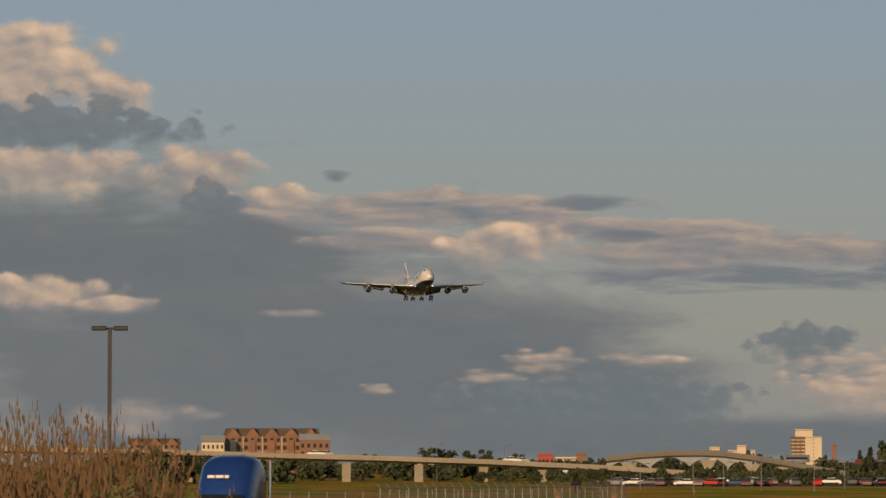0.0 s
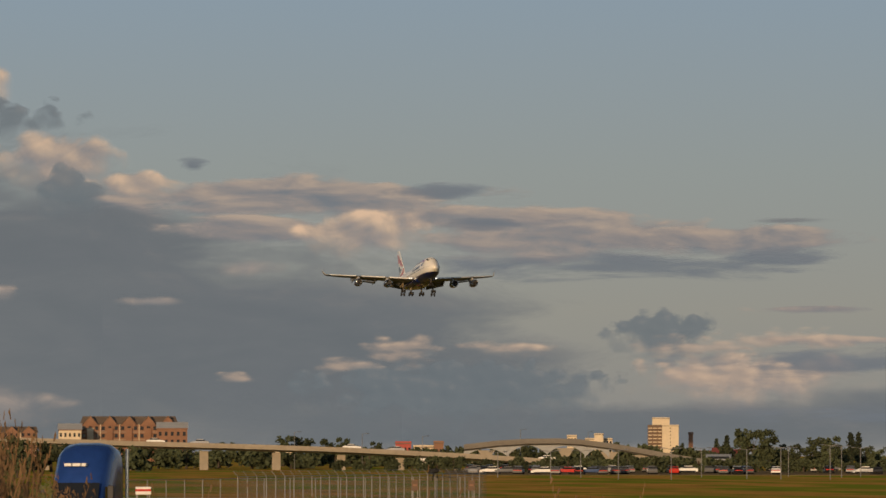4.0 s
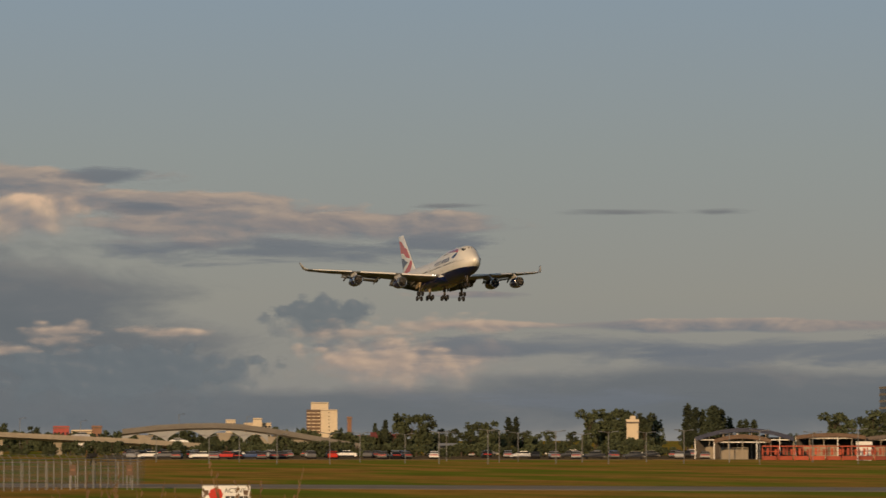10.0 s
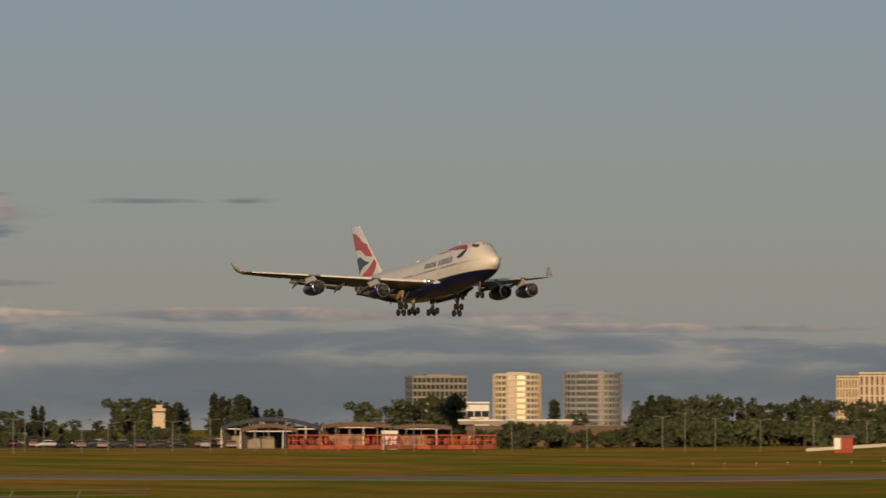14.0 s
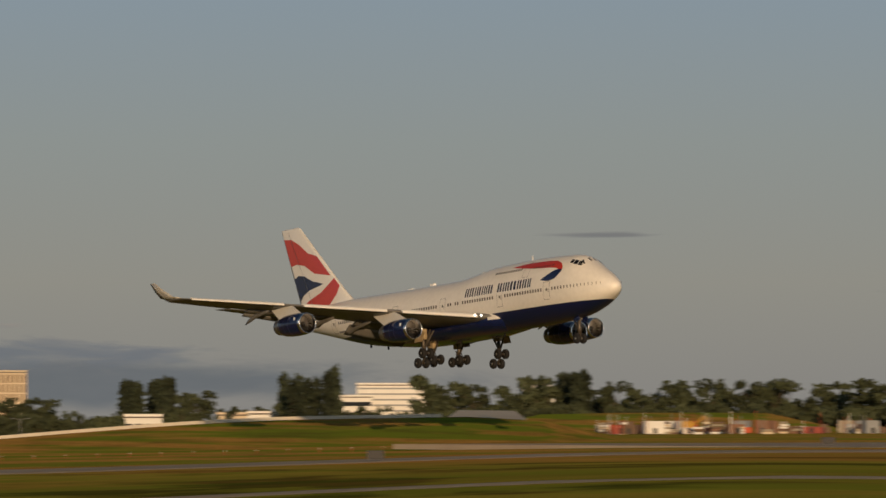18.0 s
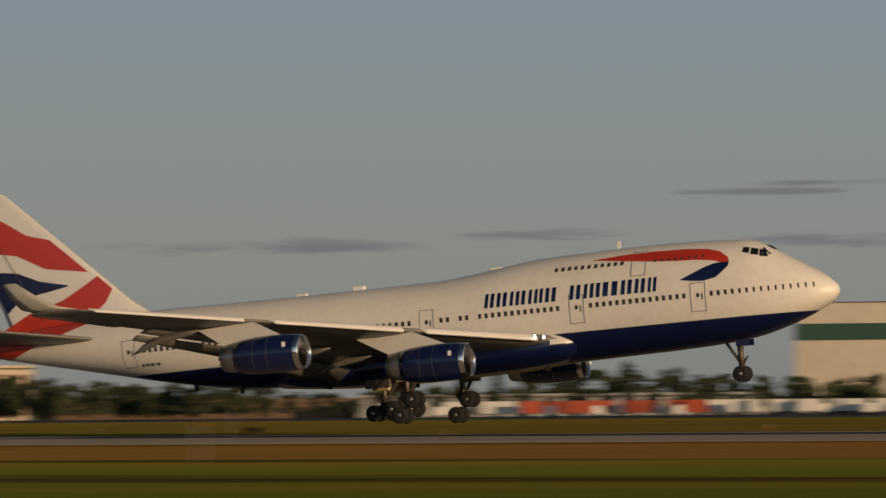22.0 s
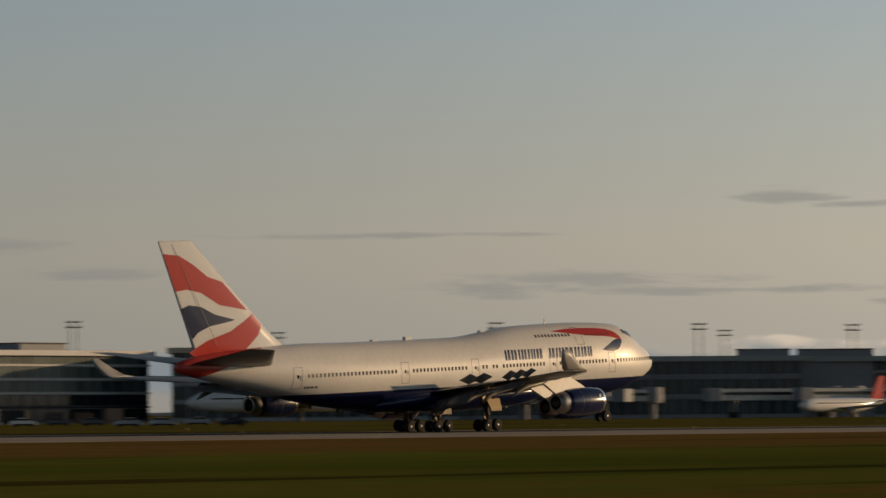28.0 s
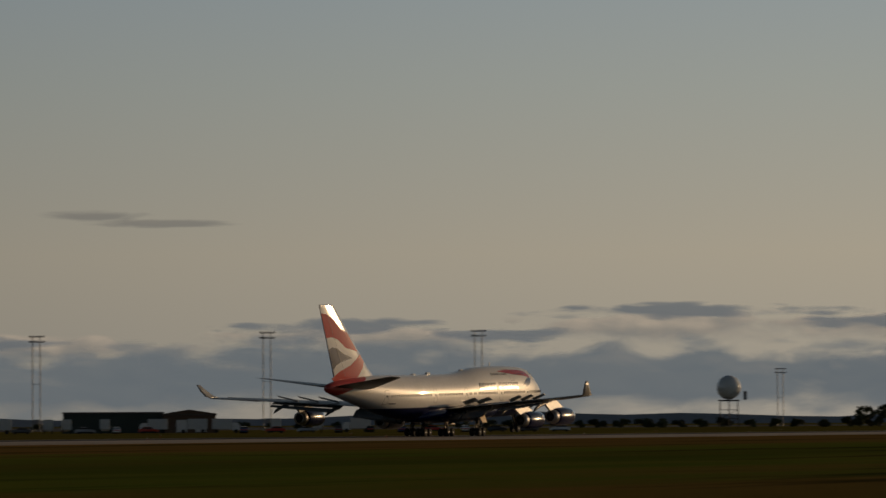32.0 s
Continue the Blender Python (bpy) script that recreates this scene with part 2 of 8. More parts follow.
asphalt = material("worn_asphalt", (.075, .068, .06), .85, vary=.2, scale=.05, bump=.05)
runway_mat = material("grooved_runway_asphalt", (.41, .335, .255), .9, vary=.2, scale=.03)
rubber_marks = material("rubber_marked_asphalt", (.035, .033, .032), .9, vary=.3, scale=.03)
concrete = material("pale_concrete", (.55, .50, .42), .85, vary=.14, scale=.1)
far_concrete = material("weathered_concrete", (.30, .26, .205), .85, vary=.15, scale=.3)
brick = material("brown_red_brick", (.22, .115, .07), .85, vary=.2, scale=1.2)
roof_grey = material("grey_roofing", (.14, .115, .10), .8, vary=.15)
roof_grey.node_tree.nodes["Principled BSDF"].inputs["Specular IOR Level"].default_value = .1
roof_red = material("red_roof_tiles", (.30, .07, .05), .8, vary=.2)
cream_wall = material("cream_render", (.60, .50, .36), .8, vary=.1, scale=.2)
white_wall = material("white_cladding", (.72, .70, .66), .6, vary=.08, scale=.15)
grey_wall = material("grey_cladding", (.26, .27, .28), .6, vary=.12, scale=.2)
brown_wall = material("brown_cladding", (.12, .07, .04), .7, vary=.15, scale=.2)
teal_wall = material("teal_panel", (.06, .22, .22), .6, vary=.1)
orange_mat = material("orange_plastic", (.34, .055, .02), .7, vary=.35, per_object=.4)
green_glass = material("greenish_glass", (.02, .045, .05), .1, vary=.2, scale=.05, per_object=.35)
facade_glass = material("mirroring_facade_glass", (.24, .22, .19), .18, .75, vary=.15, per_object=.3)
pole_metal = material("galvanised_metal", (.26, .25, .235), .5, .5, vary=.12)
dark_pole = material("dark_bronze_pole", (.03, .028, .026), .5, .3, vary=.1)
for m_ in (asphalt, runway_mat, rubber_marks, concrete, far_concrete):
    m_.node_tree.nodes["Principled BSDF"].inputs["Specular IOR Level"].default_value = .05
bark = material("bark", (.06, .045, .03), .9, vary=.3, scale=2)


def foliage(name, col):
    m = material(name, col, .75, vary=.4, scale=.5, per_object=.3)
    m.node_tree.nodes["Principled BSDF"].inputs["Specular IOR Level"].default_value = .2
    return m


leaf_green, leaf_dark, leaf_dry = foliage("green_leaves", (.056, .068, .034)), foliage("dark_conifer_needles", (.036, .046, .026)), foliage("dry_grass_stalks", (.13, .08, .04))


def ground_material():
    """Mown airfield grass: straw and green in long drifts."""
    m = material("dry_airfield_grass", (.285, .168, .045), .95, vary=.3, scale=.4, bump=.0)
    nt = m.node_tree
    add, link = nt.nodes.new, nt.links.new
    b = nt.nodes["Principled BSDF"]
    b.inputs["Specular IOR Level"].default_value = 0
    b.inputs["Diffuse Roughness"].default_value = .3
    straw = b.inputs["Base Color"].links[0].from_socket
    coord = add("ShaderNodeTexCoord")
    mp = add("ShaderNodeMapping")
    mp.inputs["Scale"].default_value = (.018, .075, 1)
    link(coord.outputs["Object"], mp.inputs[0])
    n = add("ShaderNodeTexNoise")
    n.inputs["Scale"].default_value, n.inputs["Detail"].default_value = 1.0, 6
    link(mp.outputs[0], n.inputs["Vector"])
    r = add("ShaderNodeMapRange")
    r.inputs["From Min"].default_value, r.inputs["From Max"].default_value = .44, .58
    link(n.outputs["Fac"], r.inputs["Value"])
    mx = add("ShaderNodeMix")
    mx.data_type = "RGBA"
    link(r.outputs[0], mx.inputs[0])
    link(straw, mx.inputs[6])
    mx.inputs[7].default_value = (.118, .16, .02, 1)
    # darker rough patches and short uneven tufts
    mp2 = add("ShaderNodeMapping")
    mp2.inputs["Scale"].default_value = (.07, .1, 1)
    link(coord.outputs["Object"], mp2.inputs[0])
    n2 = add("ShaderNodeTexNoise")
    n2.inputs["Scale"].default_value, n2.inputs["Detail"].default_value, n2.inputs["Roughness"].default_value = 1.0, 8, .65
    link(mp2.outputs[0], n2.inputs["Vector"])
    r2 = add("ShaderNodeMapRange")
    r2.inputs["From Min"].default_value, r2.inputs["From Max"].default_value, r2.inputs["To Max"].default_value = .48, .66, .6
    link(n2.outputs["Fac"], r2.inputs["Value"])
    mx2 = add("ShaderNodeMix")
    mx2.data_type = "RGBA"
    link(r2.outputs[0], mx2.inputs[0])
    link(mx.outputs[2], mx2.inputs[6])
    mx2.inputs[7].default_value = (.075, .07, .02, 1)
    # beside the runway: a belt of bare brown soil, then green with dark streaks
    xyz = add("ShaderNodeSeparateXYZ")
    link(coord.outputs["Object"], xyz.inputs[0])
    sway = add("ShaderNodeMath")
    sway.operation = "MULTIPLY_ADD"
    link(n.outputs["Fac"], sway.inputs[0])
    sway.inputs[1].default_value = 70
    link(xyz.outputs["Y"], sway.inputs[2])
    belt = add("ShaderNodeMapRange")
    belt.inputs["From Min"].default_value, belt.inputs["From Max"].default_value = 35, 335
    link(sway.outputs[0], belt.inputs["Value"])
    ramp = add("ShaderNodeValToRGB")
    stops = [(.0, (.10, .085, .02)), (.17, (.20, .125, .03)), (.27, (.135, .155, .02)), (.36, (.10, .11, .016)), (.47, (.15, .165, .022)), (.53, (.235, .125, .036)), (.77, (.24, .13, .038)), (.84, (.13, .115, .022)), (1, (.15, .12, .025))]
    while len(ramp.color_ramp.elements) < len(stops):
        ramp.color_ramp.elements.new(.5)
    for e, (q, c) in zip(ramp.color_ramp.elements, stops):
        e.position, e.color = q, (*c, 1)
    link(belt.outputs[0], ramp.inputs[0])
    # long dark streaks: the shade of furrows, put into the grass colour
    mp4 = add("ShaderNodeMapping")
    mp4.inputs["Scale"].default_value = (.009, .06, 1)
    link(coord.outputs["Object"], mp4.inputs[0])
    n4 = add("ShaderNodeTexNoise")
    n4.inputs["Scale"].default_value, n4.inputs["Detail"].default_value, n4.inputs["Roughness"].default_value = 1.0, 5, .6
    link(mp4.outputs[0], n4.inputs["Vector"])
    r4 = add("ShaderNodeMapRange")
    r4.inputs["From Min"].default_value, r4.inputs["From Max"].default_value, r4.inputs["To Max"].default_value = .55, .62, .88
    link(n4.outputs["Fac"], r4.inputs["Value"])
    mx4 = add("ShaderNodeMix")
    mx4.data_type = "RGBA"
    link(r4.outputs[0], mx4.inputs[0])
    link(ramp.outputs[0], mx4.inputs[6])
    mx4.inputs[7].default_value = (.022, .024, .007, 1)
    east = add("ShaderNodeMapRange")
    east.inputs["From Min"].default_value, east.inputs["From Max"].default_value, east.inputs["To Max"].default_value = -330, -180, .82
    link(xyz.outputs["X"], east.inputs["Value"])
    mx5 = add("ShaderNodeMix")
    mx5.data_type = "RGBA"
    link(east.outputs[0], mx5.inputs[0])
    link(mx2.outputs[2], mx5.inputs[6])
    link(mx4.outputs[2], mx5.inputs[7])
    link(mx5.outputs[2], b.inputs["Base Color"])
    n3 = add("ShaderNodeTexNoise")
    n3.inputs["Scale"].default_value, n3.inputs["Detail"].default_value = .45, 6
    link(coord.outputs["Object"], n3.inputs["Vector"])
    bump_ = add("ShaderNodeBump")
    bump_.inputs["Strength"].default_value, bump_.inputs["Distance"].default_value = .5, .25
    link(n3.outputs["Fac"], bump_.inputs["Height"])
    link(bump_.outputs[0], b.inputs["Normal"])
    return m


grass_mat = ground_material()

# ---------- mesh helpers ----------


def mesh_of(name, bm, mats):
    me = bpy.data.meshes.new(name)
    bm.to_mesh(me)
    bm.free()
    for m in (mats if isinstance(mats, (list, tuple)) else [mats]):
        me.materials.append(m)
    return me


def part(name, bm, mats, parent=None, label="", smooth=False, at=None):
    me = bm if isinstance(bm, bpy.types.Mesh) else mesh_of(name, bm, mats)
    if smooth:
        me.shade_smooth()
    ob = new(name, me)
    if parent:
        ob.parent = parent
    if at is not None:
        ob.matrix_local = at if isinstance(at, Matrix) else Matrix.Translation(at)
    return tagged(ob, label)


def thing(name, label, category, at=None, group="", kind=""):
    ob = new(name)
    ob.empty_display_size = .5
    if at is not None:
        ob.matrix_world = at
    return tagged(ob, label, category, group, kind)


def box(x0, x1, y0, y1, z0, z1, bevel=0.0, bm=None):
    bm = bm or bmesh.new()
    v = bmesh.ops.create_cube(bm, size=1)["verts"]
    for q in v:
        q.co = (x0 + (q.co.x + .5) * (x1 - x0), y0 + (q.co.y + .5) * (y1 - y0), z0 + (q.co.z + .5) * (z1 - z0))
    if bevel:
        bmesh.ops.bevel(bm, geom=list({e for q in v for e in q.link_edges}), offset=bevel, segments=1, affect="EDGES")
    return bm


def loft(rings, bm=None, closed=True, caps=True):
    """Skins a row of rings of points."""
    bm = bm or bmesh.new()
    vs = [[bm.verts.new(p) for p in r] for r in rings]
    n = len(vs[0])
    for a, b in zip(vs, vs[1:]):
        for i in range(n if closed else n - 1):
            j = (i + 1) % n
            bm.faces.new((a[i], a[j], b[j], b[i]))
    if caps and closed:
        bm.faces.new(vs[0][::-1])
        bm.faces.new(vs[-1])
    bmesh.ops.recalc_face_normals(bm, faces=bm.faces)
    return bm


def turned(profile, n=20, axis="x", bm=None, center=(0, 0, 0), caps=True):
    """A turned body: profile of (along, radius)."""
    rings = []
    cx, cy, cz = center
    for a, r in profile:
        ring = []
        for k in range(n):
            t = 2 * math.pi * k / n
            c, s = r * math.cos(t), r * math.sin(t)
            ring.append((cx + a, cy + c, cz + s) if axis == "x" else (cx + c, cy + a, cz + s) if axis == "y" else (cx + c, cy + s, cz + a))
        rings.append(ring)
    return loft(rings, bm, caps=caps)


def rod(p, q, r, n=8, bm=None):
    bm = bm or bmesh.new()
    p, q = Vector(p), Vector(q)
    m = (q - p).to_track_quat("Z", "Y").to_matrix()
    rings = [[tuple(c + m @ Vector((r * math.cos(2 * math.pi * k / n), r * math.sin(2 * math.pi * k / n), 0))) for k in range(n)] for c in (p, q)]
    return loft(rings, bm)


def spot(bearing, dist, z=0.0):
    b = radians(bearing)
    return Vector((dist * math.sin(b), dist * math.cos(b), z))


def facing(bearing, dist, z=0.0, turn=0.0):
    """A pose on the ground whose -y side looks back to the camera."""
    p = spot(bearing, dist, z)
    return pose(p.x, p.y, p.z, 0, 0, -bearing + turn)

# ---------- the four-engined airliner ----------
# stations from the nose: s, top, bottom, half width, height of the widest place
HULL = [
    (0, 5.93, 5.87, 0.03, 5.9), (0.08, 6.2, 5.55, 0.34, 5.88), (0.3, 6.48, 5.27, 0.66, 5.86), (0.7, 6.84, 4.98, 1, 5.82), (1.3, 7.28, 4.66, 1.4, 5.8),
    (2, 7.72, 4.33, 1.72, 5.8), (2.8, 8.2, 4.02, 2.02, 5.8), (3.6, 8.66, 3.74, 2.28, 5.82), (4.3, 9.1, 3.53, 2.46, 5.85), (5, 9.55, 3.34, 2.62, 5.86),
    (5.8, 9.92, 3.14, 2.78, 5.88), (6.7, 10.12, 2.98, 2.92, 5.9), (8, 10.22, 2.82, 3.06, 5.92), (10, 10.32, 2.68, 3.2, 5.94), (12.7, 10.39, 2.58, 3.25, 5.95),
    (16.6, 10.39, 2.5, 3.25, 5.95), (20.5, 10.31, 2.42, 3.25, 5.95), (23, 10.21, 2.38, 3.25, 5.95), (25.5, 9.88, 2.35, 3.25, 5.95), (28, 9.58, 2.35, 3.25, 5.95),
    (30, 9.40, 2.35, 3.25, 5.95), (33, 9.36, 2.4, 3.25, 5.95), (38, 9.35, 2.5, 3.25, 5.95), (43, 9.35, 2.55, 3.25, 5.95), (46, 9.37, 2.75, 3.2, 6),
    (49, 9.40, 3.1, 3.12, 6.1), (52, 9.44, 3.6, 2.96, 6.3), (55, 9.37, 4.2, 2.74, 6.55), (58, 9.27, 4.86, 2.42, 6.85), (61, 9.12, 5.5, 2, 7.15),
    (64, 8.92, 6.12, 1.52, 7.4), (66.5, 8.62, 6.65, 1.05, 7.55), (68, 8.3, 7, 0.68, 7.6), (68.6, 8.05, 7.2, 0.4, 7.6),
]


def hull_at(s):
    for a, b in zip(HULL, HULL[1:]):
        if s <= b[0]:
            k = (s - a[0]) / (b[0] - a[0])
            return [p + (q - p) * k for p, q in zip(a[1:], b[1:])]
    return HULL[-1][1:]


def hull_side(s, z, out=.02):
    """The half width of the hull at a station and height, plus a little."""
    top, bottom, w, zw = hull_at(s)
    t = min(1, max(0, (z - zw) / (top - zw) if z > zw else (zw - z) / (zw - bottom)))
    return w * (1 - t ** 2.2) ** (1 / 2.1) + out


def hull_ring(s, n=40):
    top, bottom, w, zw = hull_at(s)
    ring = []
    for k in range(n):
        t = 2 * math.pi * k / n
        c, q = math.cos(t), math.sin(t)
        y = math.copysign(abs(c) ** (2 / 2.1), c) * w
        z = zw + math.copysign(abs(q) ** (2 / 2.2), q) * ((top - zw) if q > 0 else (zw - bottom))
        ring.append((33 - s, y, z))
    return ring


def hull_patch(grid_sz, side, out=.02):
    """A thin skin on the hull from a grid of (s, z)."""
    bm = bmesh.new()
    rows = [[bm.verts.new((33 - s, side * hull_side(s, z, out), z)) for s, z in r] for r in grid_sz]
    for a, b in zip(rows, rows[1:]):
        for i in range(len(a) - 1):
            bm.faces.new((a[i], a[i + 1], b[i + 1], b[i]))
    return bm


def between(a, b, k):
    return (a[0] + (b[0] - a[0]) * k, a[1] + (b[1] - a[1]) * k)


def ribbon(top, bottom, side, n=5):
    return hull_patch([[between(p, q, k / n) for p, q in zip(top, bottom)] for k in range(n + 1)], side, .022)


def resample(points, n):
    out = []
    for i in range(n):
        u = i / (n - 1) * (len(points) - 1)
        k = min(int(u), len(points) - 2)
        out.append(between(points[k], points[k + 1], u - k))
    return out


def airfoil(le, te, z, thick, y, camber=.0):
    """A closed wing section, from the front round the top and back."""
    ring = []
    c = te - le
    for k in range(18):
        t = 2 * math.pi * k / 18
        u = .5 - .5 * math.cos(t)
        h = thick * c * 1.35 * (math.sqrt(u + .0005) * (1 - u)) + .012
        zz = z + (h * .62 if k <= 9 else -h * .5) + camber * c * u * (1 - u)
        ring.append((33 - (le + c * u), y, zz))
    return ring


def wing_le(b):
    return 20.4 + (b - 3) * .886


def wing_te(b):
    return 37.2 + (b - 3) * .31 if b < 12 else 39.99 + (b - 12) * .486


def wing_panel(b0, b1, f0, f1, f2, f3, z0, z1, angle, thick, side):
    """A flap or spoiler: from chord place f0..f1 (inner) and f2..f3 (outer), turned down by angle about its front edge."""
    rings = []
    for b, fa, fb in ((b0, f0, f1), (b1, f2, f3)):
        le, te = wing_le(b), wing_te(b)
        s0, length = le + (te - le) * fa, (te - le) * (fb - fa)
        zc = z0 if b == b0 else z1
        a = radians(angle)
        ring = []
        for u, h in ((0, .4), (.25, 1), (.6, .7), (1, .05), (.6, -.35), (.25, -.6), (0, -.4)):
            dx, dz = u * length, h * thick
            ring.append((33 - (s0 + dx * math.cos(a) + dz * math.sin(a)), side * (b - 3), zc - dx * math.sin(a) + dz * math.cos(a)))
        rings.append(ring)
    return loft(rings)


blade_mesh = bmesh.new()
blade_mesh.faces.new([blade_mesh.verts.new(v) for v in ((0, .26, -.05), (-.12, .26, .05), (-.16, .62, .11), (-.2, 1.03, .14), (0, 1.03, -.02), (0, .62, -.04))])
FAN_BLADE = mesh_of("fan_blade", blade_mesh, dull_metal)


def build_engine(wing, side, b, s_in, zc):
    y = side * (b - 3)
    x = 33 - s_in
    def body(name, profile, n, mat, label="", caps=True):
        part(name, turned(profile, n, "x", center=(x, y, zc), caps=caps), mat, wing, label, True)
    body("nacelle", [(-.4, 1.235), (-.9, 1.30), (-2.2, 1.35), (-3.5, 1.32), (-4.5, 1.22), (-5.0, 1.12), (-5.0, .95)], 32, blue_paint, "glossy dark blue engine nacelle", False)
    body("inlet_lip", [(-1.4, 1.06), (-.7, 1.04), (-.22, 1.06), (-.05, 1.11), (0, 1.16), (-.07, 1.215), (-.41, 1.245)], 32, chrome, "polished metal inlet lip", False)
    for k in range(22):
        part("fan_blade", FAN_BLADE, None, wing, at=Matrix.Translation((x - 1.15, y, zc)) @ Matrix.Rotation(2 * math.pi * k / 22, 4, "X"))
    body("spinner", [(-1.35, .30), (-1.05, .27), (-.85, .17), (-.72, .02)], 16, dark_metal)
    body("fan_duct_end", [(-1.42, 1.06), (-1.46, .02)], 24, dark_metal)
    body("core_cowl", [(-4.8, 1.1), (-5.5, 1.02), (-6.1, .92), (-6.1, .66)], 28, dull_metal, "bare metal exhaust cowl", False)
    body("exhaust_cone", [(-5.4, .6), (-6.1, .42), (-6.6, .05)], 16, dark_metal)
    for k in (-2.35, -3.4):
        body("cowl_seam", [(k, 1.352 if k > -3 else 1.327), (k - .03, 1.352 if k > -3 else 1.325)], 32, line_grey, "", False)
    # pylon
    le = wing_le(b)
    rings = []
    for w, pts in ((.16, 0), (-.16, 0)):
        rings.append([(x - 1.6, y + w, zc + 1.25), (33 - le - .2, y + w, -.1), (33 - le - 4.5, y + w, -.3), (x - 6.0, y + w, zc + .8), (x - 4.2, y + w, zc + 1.1)])
    part("pylon", loft(rings), pale_grey, wing)
    # small strake and pale badge on the cowl
    part("badge", box(x - 1.15, x - .9, y + side * 1.27, y + side * 1.32, zc + .2, zc + .55), white_paint, wing, "small pale badge on the cowl")


def build_wing(plane, side):
    wing = new("wing")
    wing.parent = plane
    secs = []
    for b, th in ((2.0, .135), (3, .132), (7, .118), (12, .105), (18, .098), (25, .088), (30.4, .08), (31.1, .05)):
        secs.append(airfoil(wing_le(b), wing_te(b) - (.0 if b < 31 else .4), 0, th, side * (b - 3), .01))
    part("wing_skin", loft(secs), wing_grey, wing, "grey swept wing with darker underside", True)
    # drooped leading-edge slats, bright in the sun
    for b0, b1 in ((4.6, 7.9), (7.93, 11.2), (12.6, 16.3), (16.33, 20.0), (21.8, 24.9), (24.93, 28.0), (28.03, 30.1)):
        rings = []
        for b in (b0, b1):
            le, sc = wing_le(b), 1 - (b - 4) / 50
            rings.append([(33 - le + dx * sc, side * (b - 3), dz * sc) for dx, dz in ((-.9, .4), (-.3, .33), (.1, .16), (.3, -.04), (.34, -.2), (.24, -.26), (.05, -.1), (-.85, .3))])
        part("slat", loft(rings), white_paint, wing, "pale extended leading-edge slat")
    # winglet
    rings = []
    for k, (dx, dy, dz, ch) in enumerate(((45.2, 28.0, .05, 3.4), (46.4, 28.45, .25, 2.9), (47.8, 28.95, 1.0, 2.1), (49.2, 29.5, 1.95, 1.1))):
        rings.append([(33 - dx - u * ch, side * (dy + w), dz) for u, w in ((0, 0), (.3, .1), (.7, .07), (1, .01), (.7, -.06), (.3, -.09))])
    part("winglet", loft(rings), winglet_paint, wing, "upswept pale grey winglet", True)
    # flaps: two slabs each, well down
    for b0, b1 in ((3.6, 11.0), (13.6, 22.5)):
        part("fore_flap", wing_panel(b0, b1, .80, .94, .80, .95, -.12, -.12, 20 if b0 < 5 else 14, .2, side), wing_grey, wing, "lowered trailing-edge flap", True)
        part("aft_flap", wing_panel(b0 + .2, b1 - .1, .955, 1.08, .96, 1.05 if b0 > 5 else 1.10, -.95 if b0 < 5 else -.6, -.5, 40 if b0 < 5 else 26, .12, side), wing_grey, wing, "lowered trailing-edge flap", True)
    for b in (6.0, 10.4, 14.6, 21.6):
        te = wing_te(b)
        bm = loft([[(33 - s, side * (b - 3) + w * math.cos(t), z + h * math.sin(t)) for t in [2 * math.pi * k / 10 for k in range(10)]]
                   for s, z, w, h in ((te - 4.2, -.4, .05, .05), (te - 3.2, -.55, .2, .22), (te - 1.2, -.8, .24, .28), (te + .2, -1.3, .2, .24), (te + 1.0, -1.7, .03, .03))])
        part("flap_track_fairing", bm, wing_grey, wing, "", True)
    part("aileron", wing_panel(24, 30.5, .8, 1.02, .78, 1.02, .02, .02, 4, .1, side), wing_grey, wing, "", True)
    build_engine(wing, side, 11.75, 24.0, -2.5)
    build_engine(wing, side, 20.95, 32.7, -2.5)
    # root lamps
    for k in (0, 1):
        part("landing_lamp", turned([(-.06, .15), (0, .16), (.05, .12), (.07, .01)], 12, "x", center=(33 - wing_le(4.3 + k * .55) + .42, side * (1.35 + k * .55), .02)), lamp_white, wing, "lit landing lamp")
    spoilers = []
    for b0, b1 in ((4.4, 7.2), (7.25, 10.2), (14.4, 17.0), (17.05, 19.7), (19.75, 22.4)):
        bm = bmesh.new()
        # local: hinge along y at the origin, plate trailing aft
        le, te = wing_le((b0 + b1) / 2), wing_te((b0 + b1) / 2)
        ch = (te - le) * .095
        slope = (wing_le(b1) - wing_le(b0)) * .3 + (wing_te(b1) - wing_te(b0)) * .7
        box(-ch, 0, -(b1 - b0) / 2, (b1 - b0) / 2, -.03, .03, .02, bm)
        for v in bm.verts:
            v.co.x -= side * v.co.y / (b1 - b0) * slope
        ob = part("spoiler", bm, pale_grey, wing, "spoiler panel on the wing top")
        hinge = Vector((33 - (le + (te - le) * .70), side * ((b0 + b1) / 2 - 3), .10 * (te - le) * .42 + .06))
        spoilers.append((ob, hinge))
    return wing, spoilers


def wheel_mesh(r, w):
    bm = turned([(-w / 2, r * .55), (-w / 2, r * .86), (-w * .3, r * .98), (0, r), (w * .3, r * .98), (w / 2, r * .86), (w / 2, r * .55)], 20, "y")
    return mesh_of("tyre", bm, rubber), mesh_of("rim", turned([(-w * .46, r * .56), (-w * .40, r * .5), (-w * .44, r * .2), (w * .44, r * .2), (w * .40, r * .5), (w * .46, r * .56)], 16, "y"), dark_metal)


BIG_TYRE, BIG_RIM = wheel_mesh(.62, .46)
NOSE_TYRE, NOSE_RIM = wheel_mesh(.6, .42)


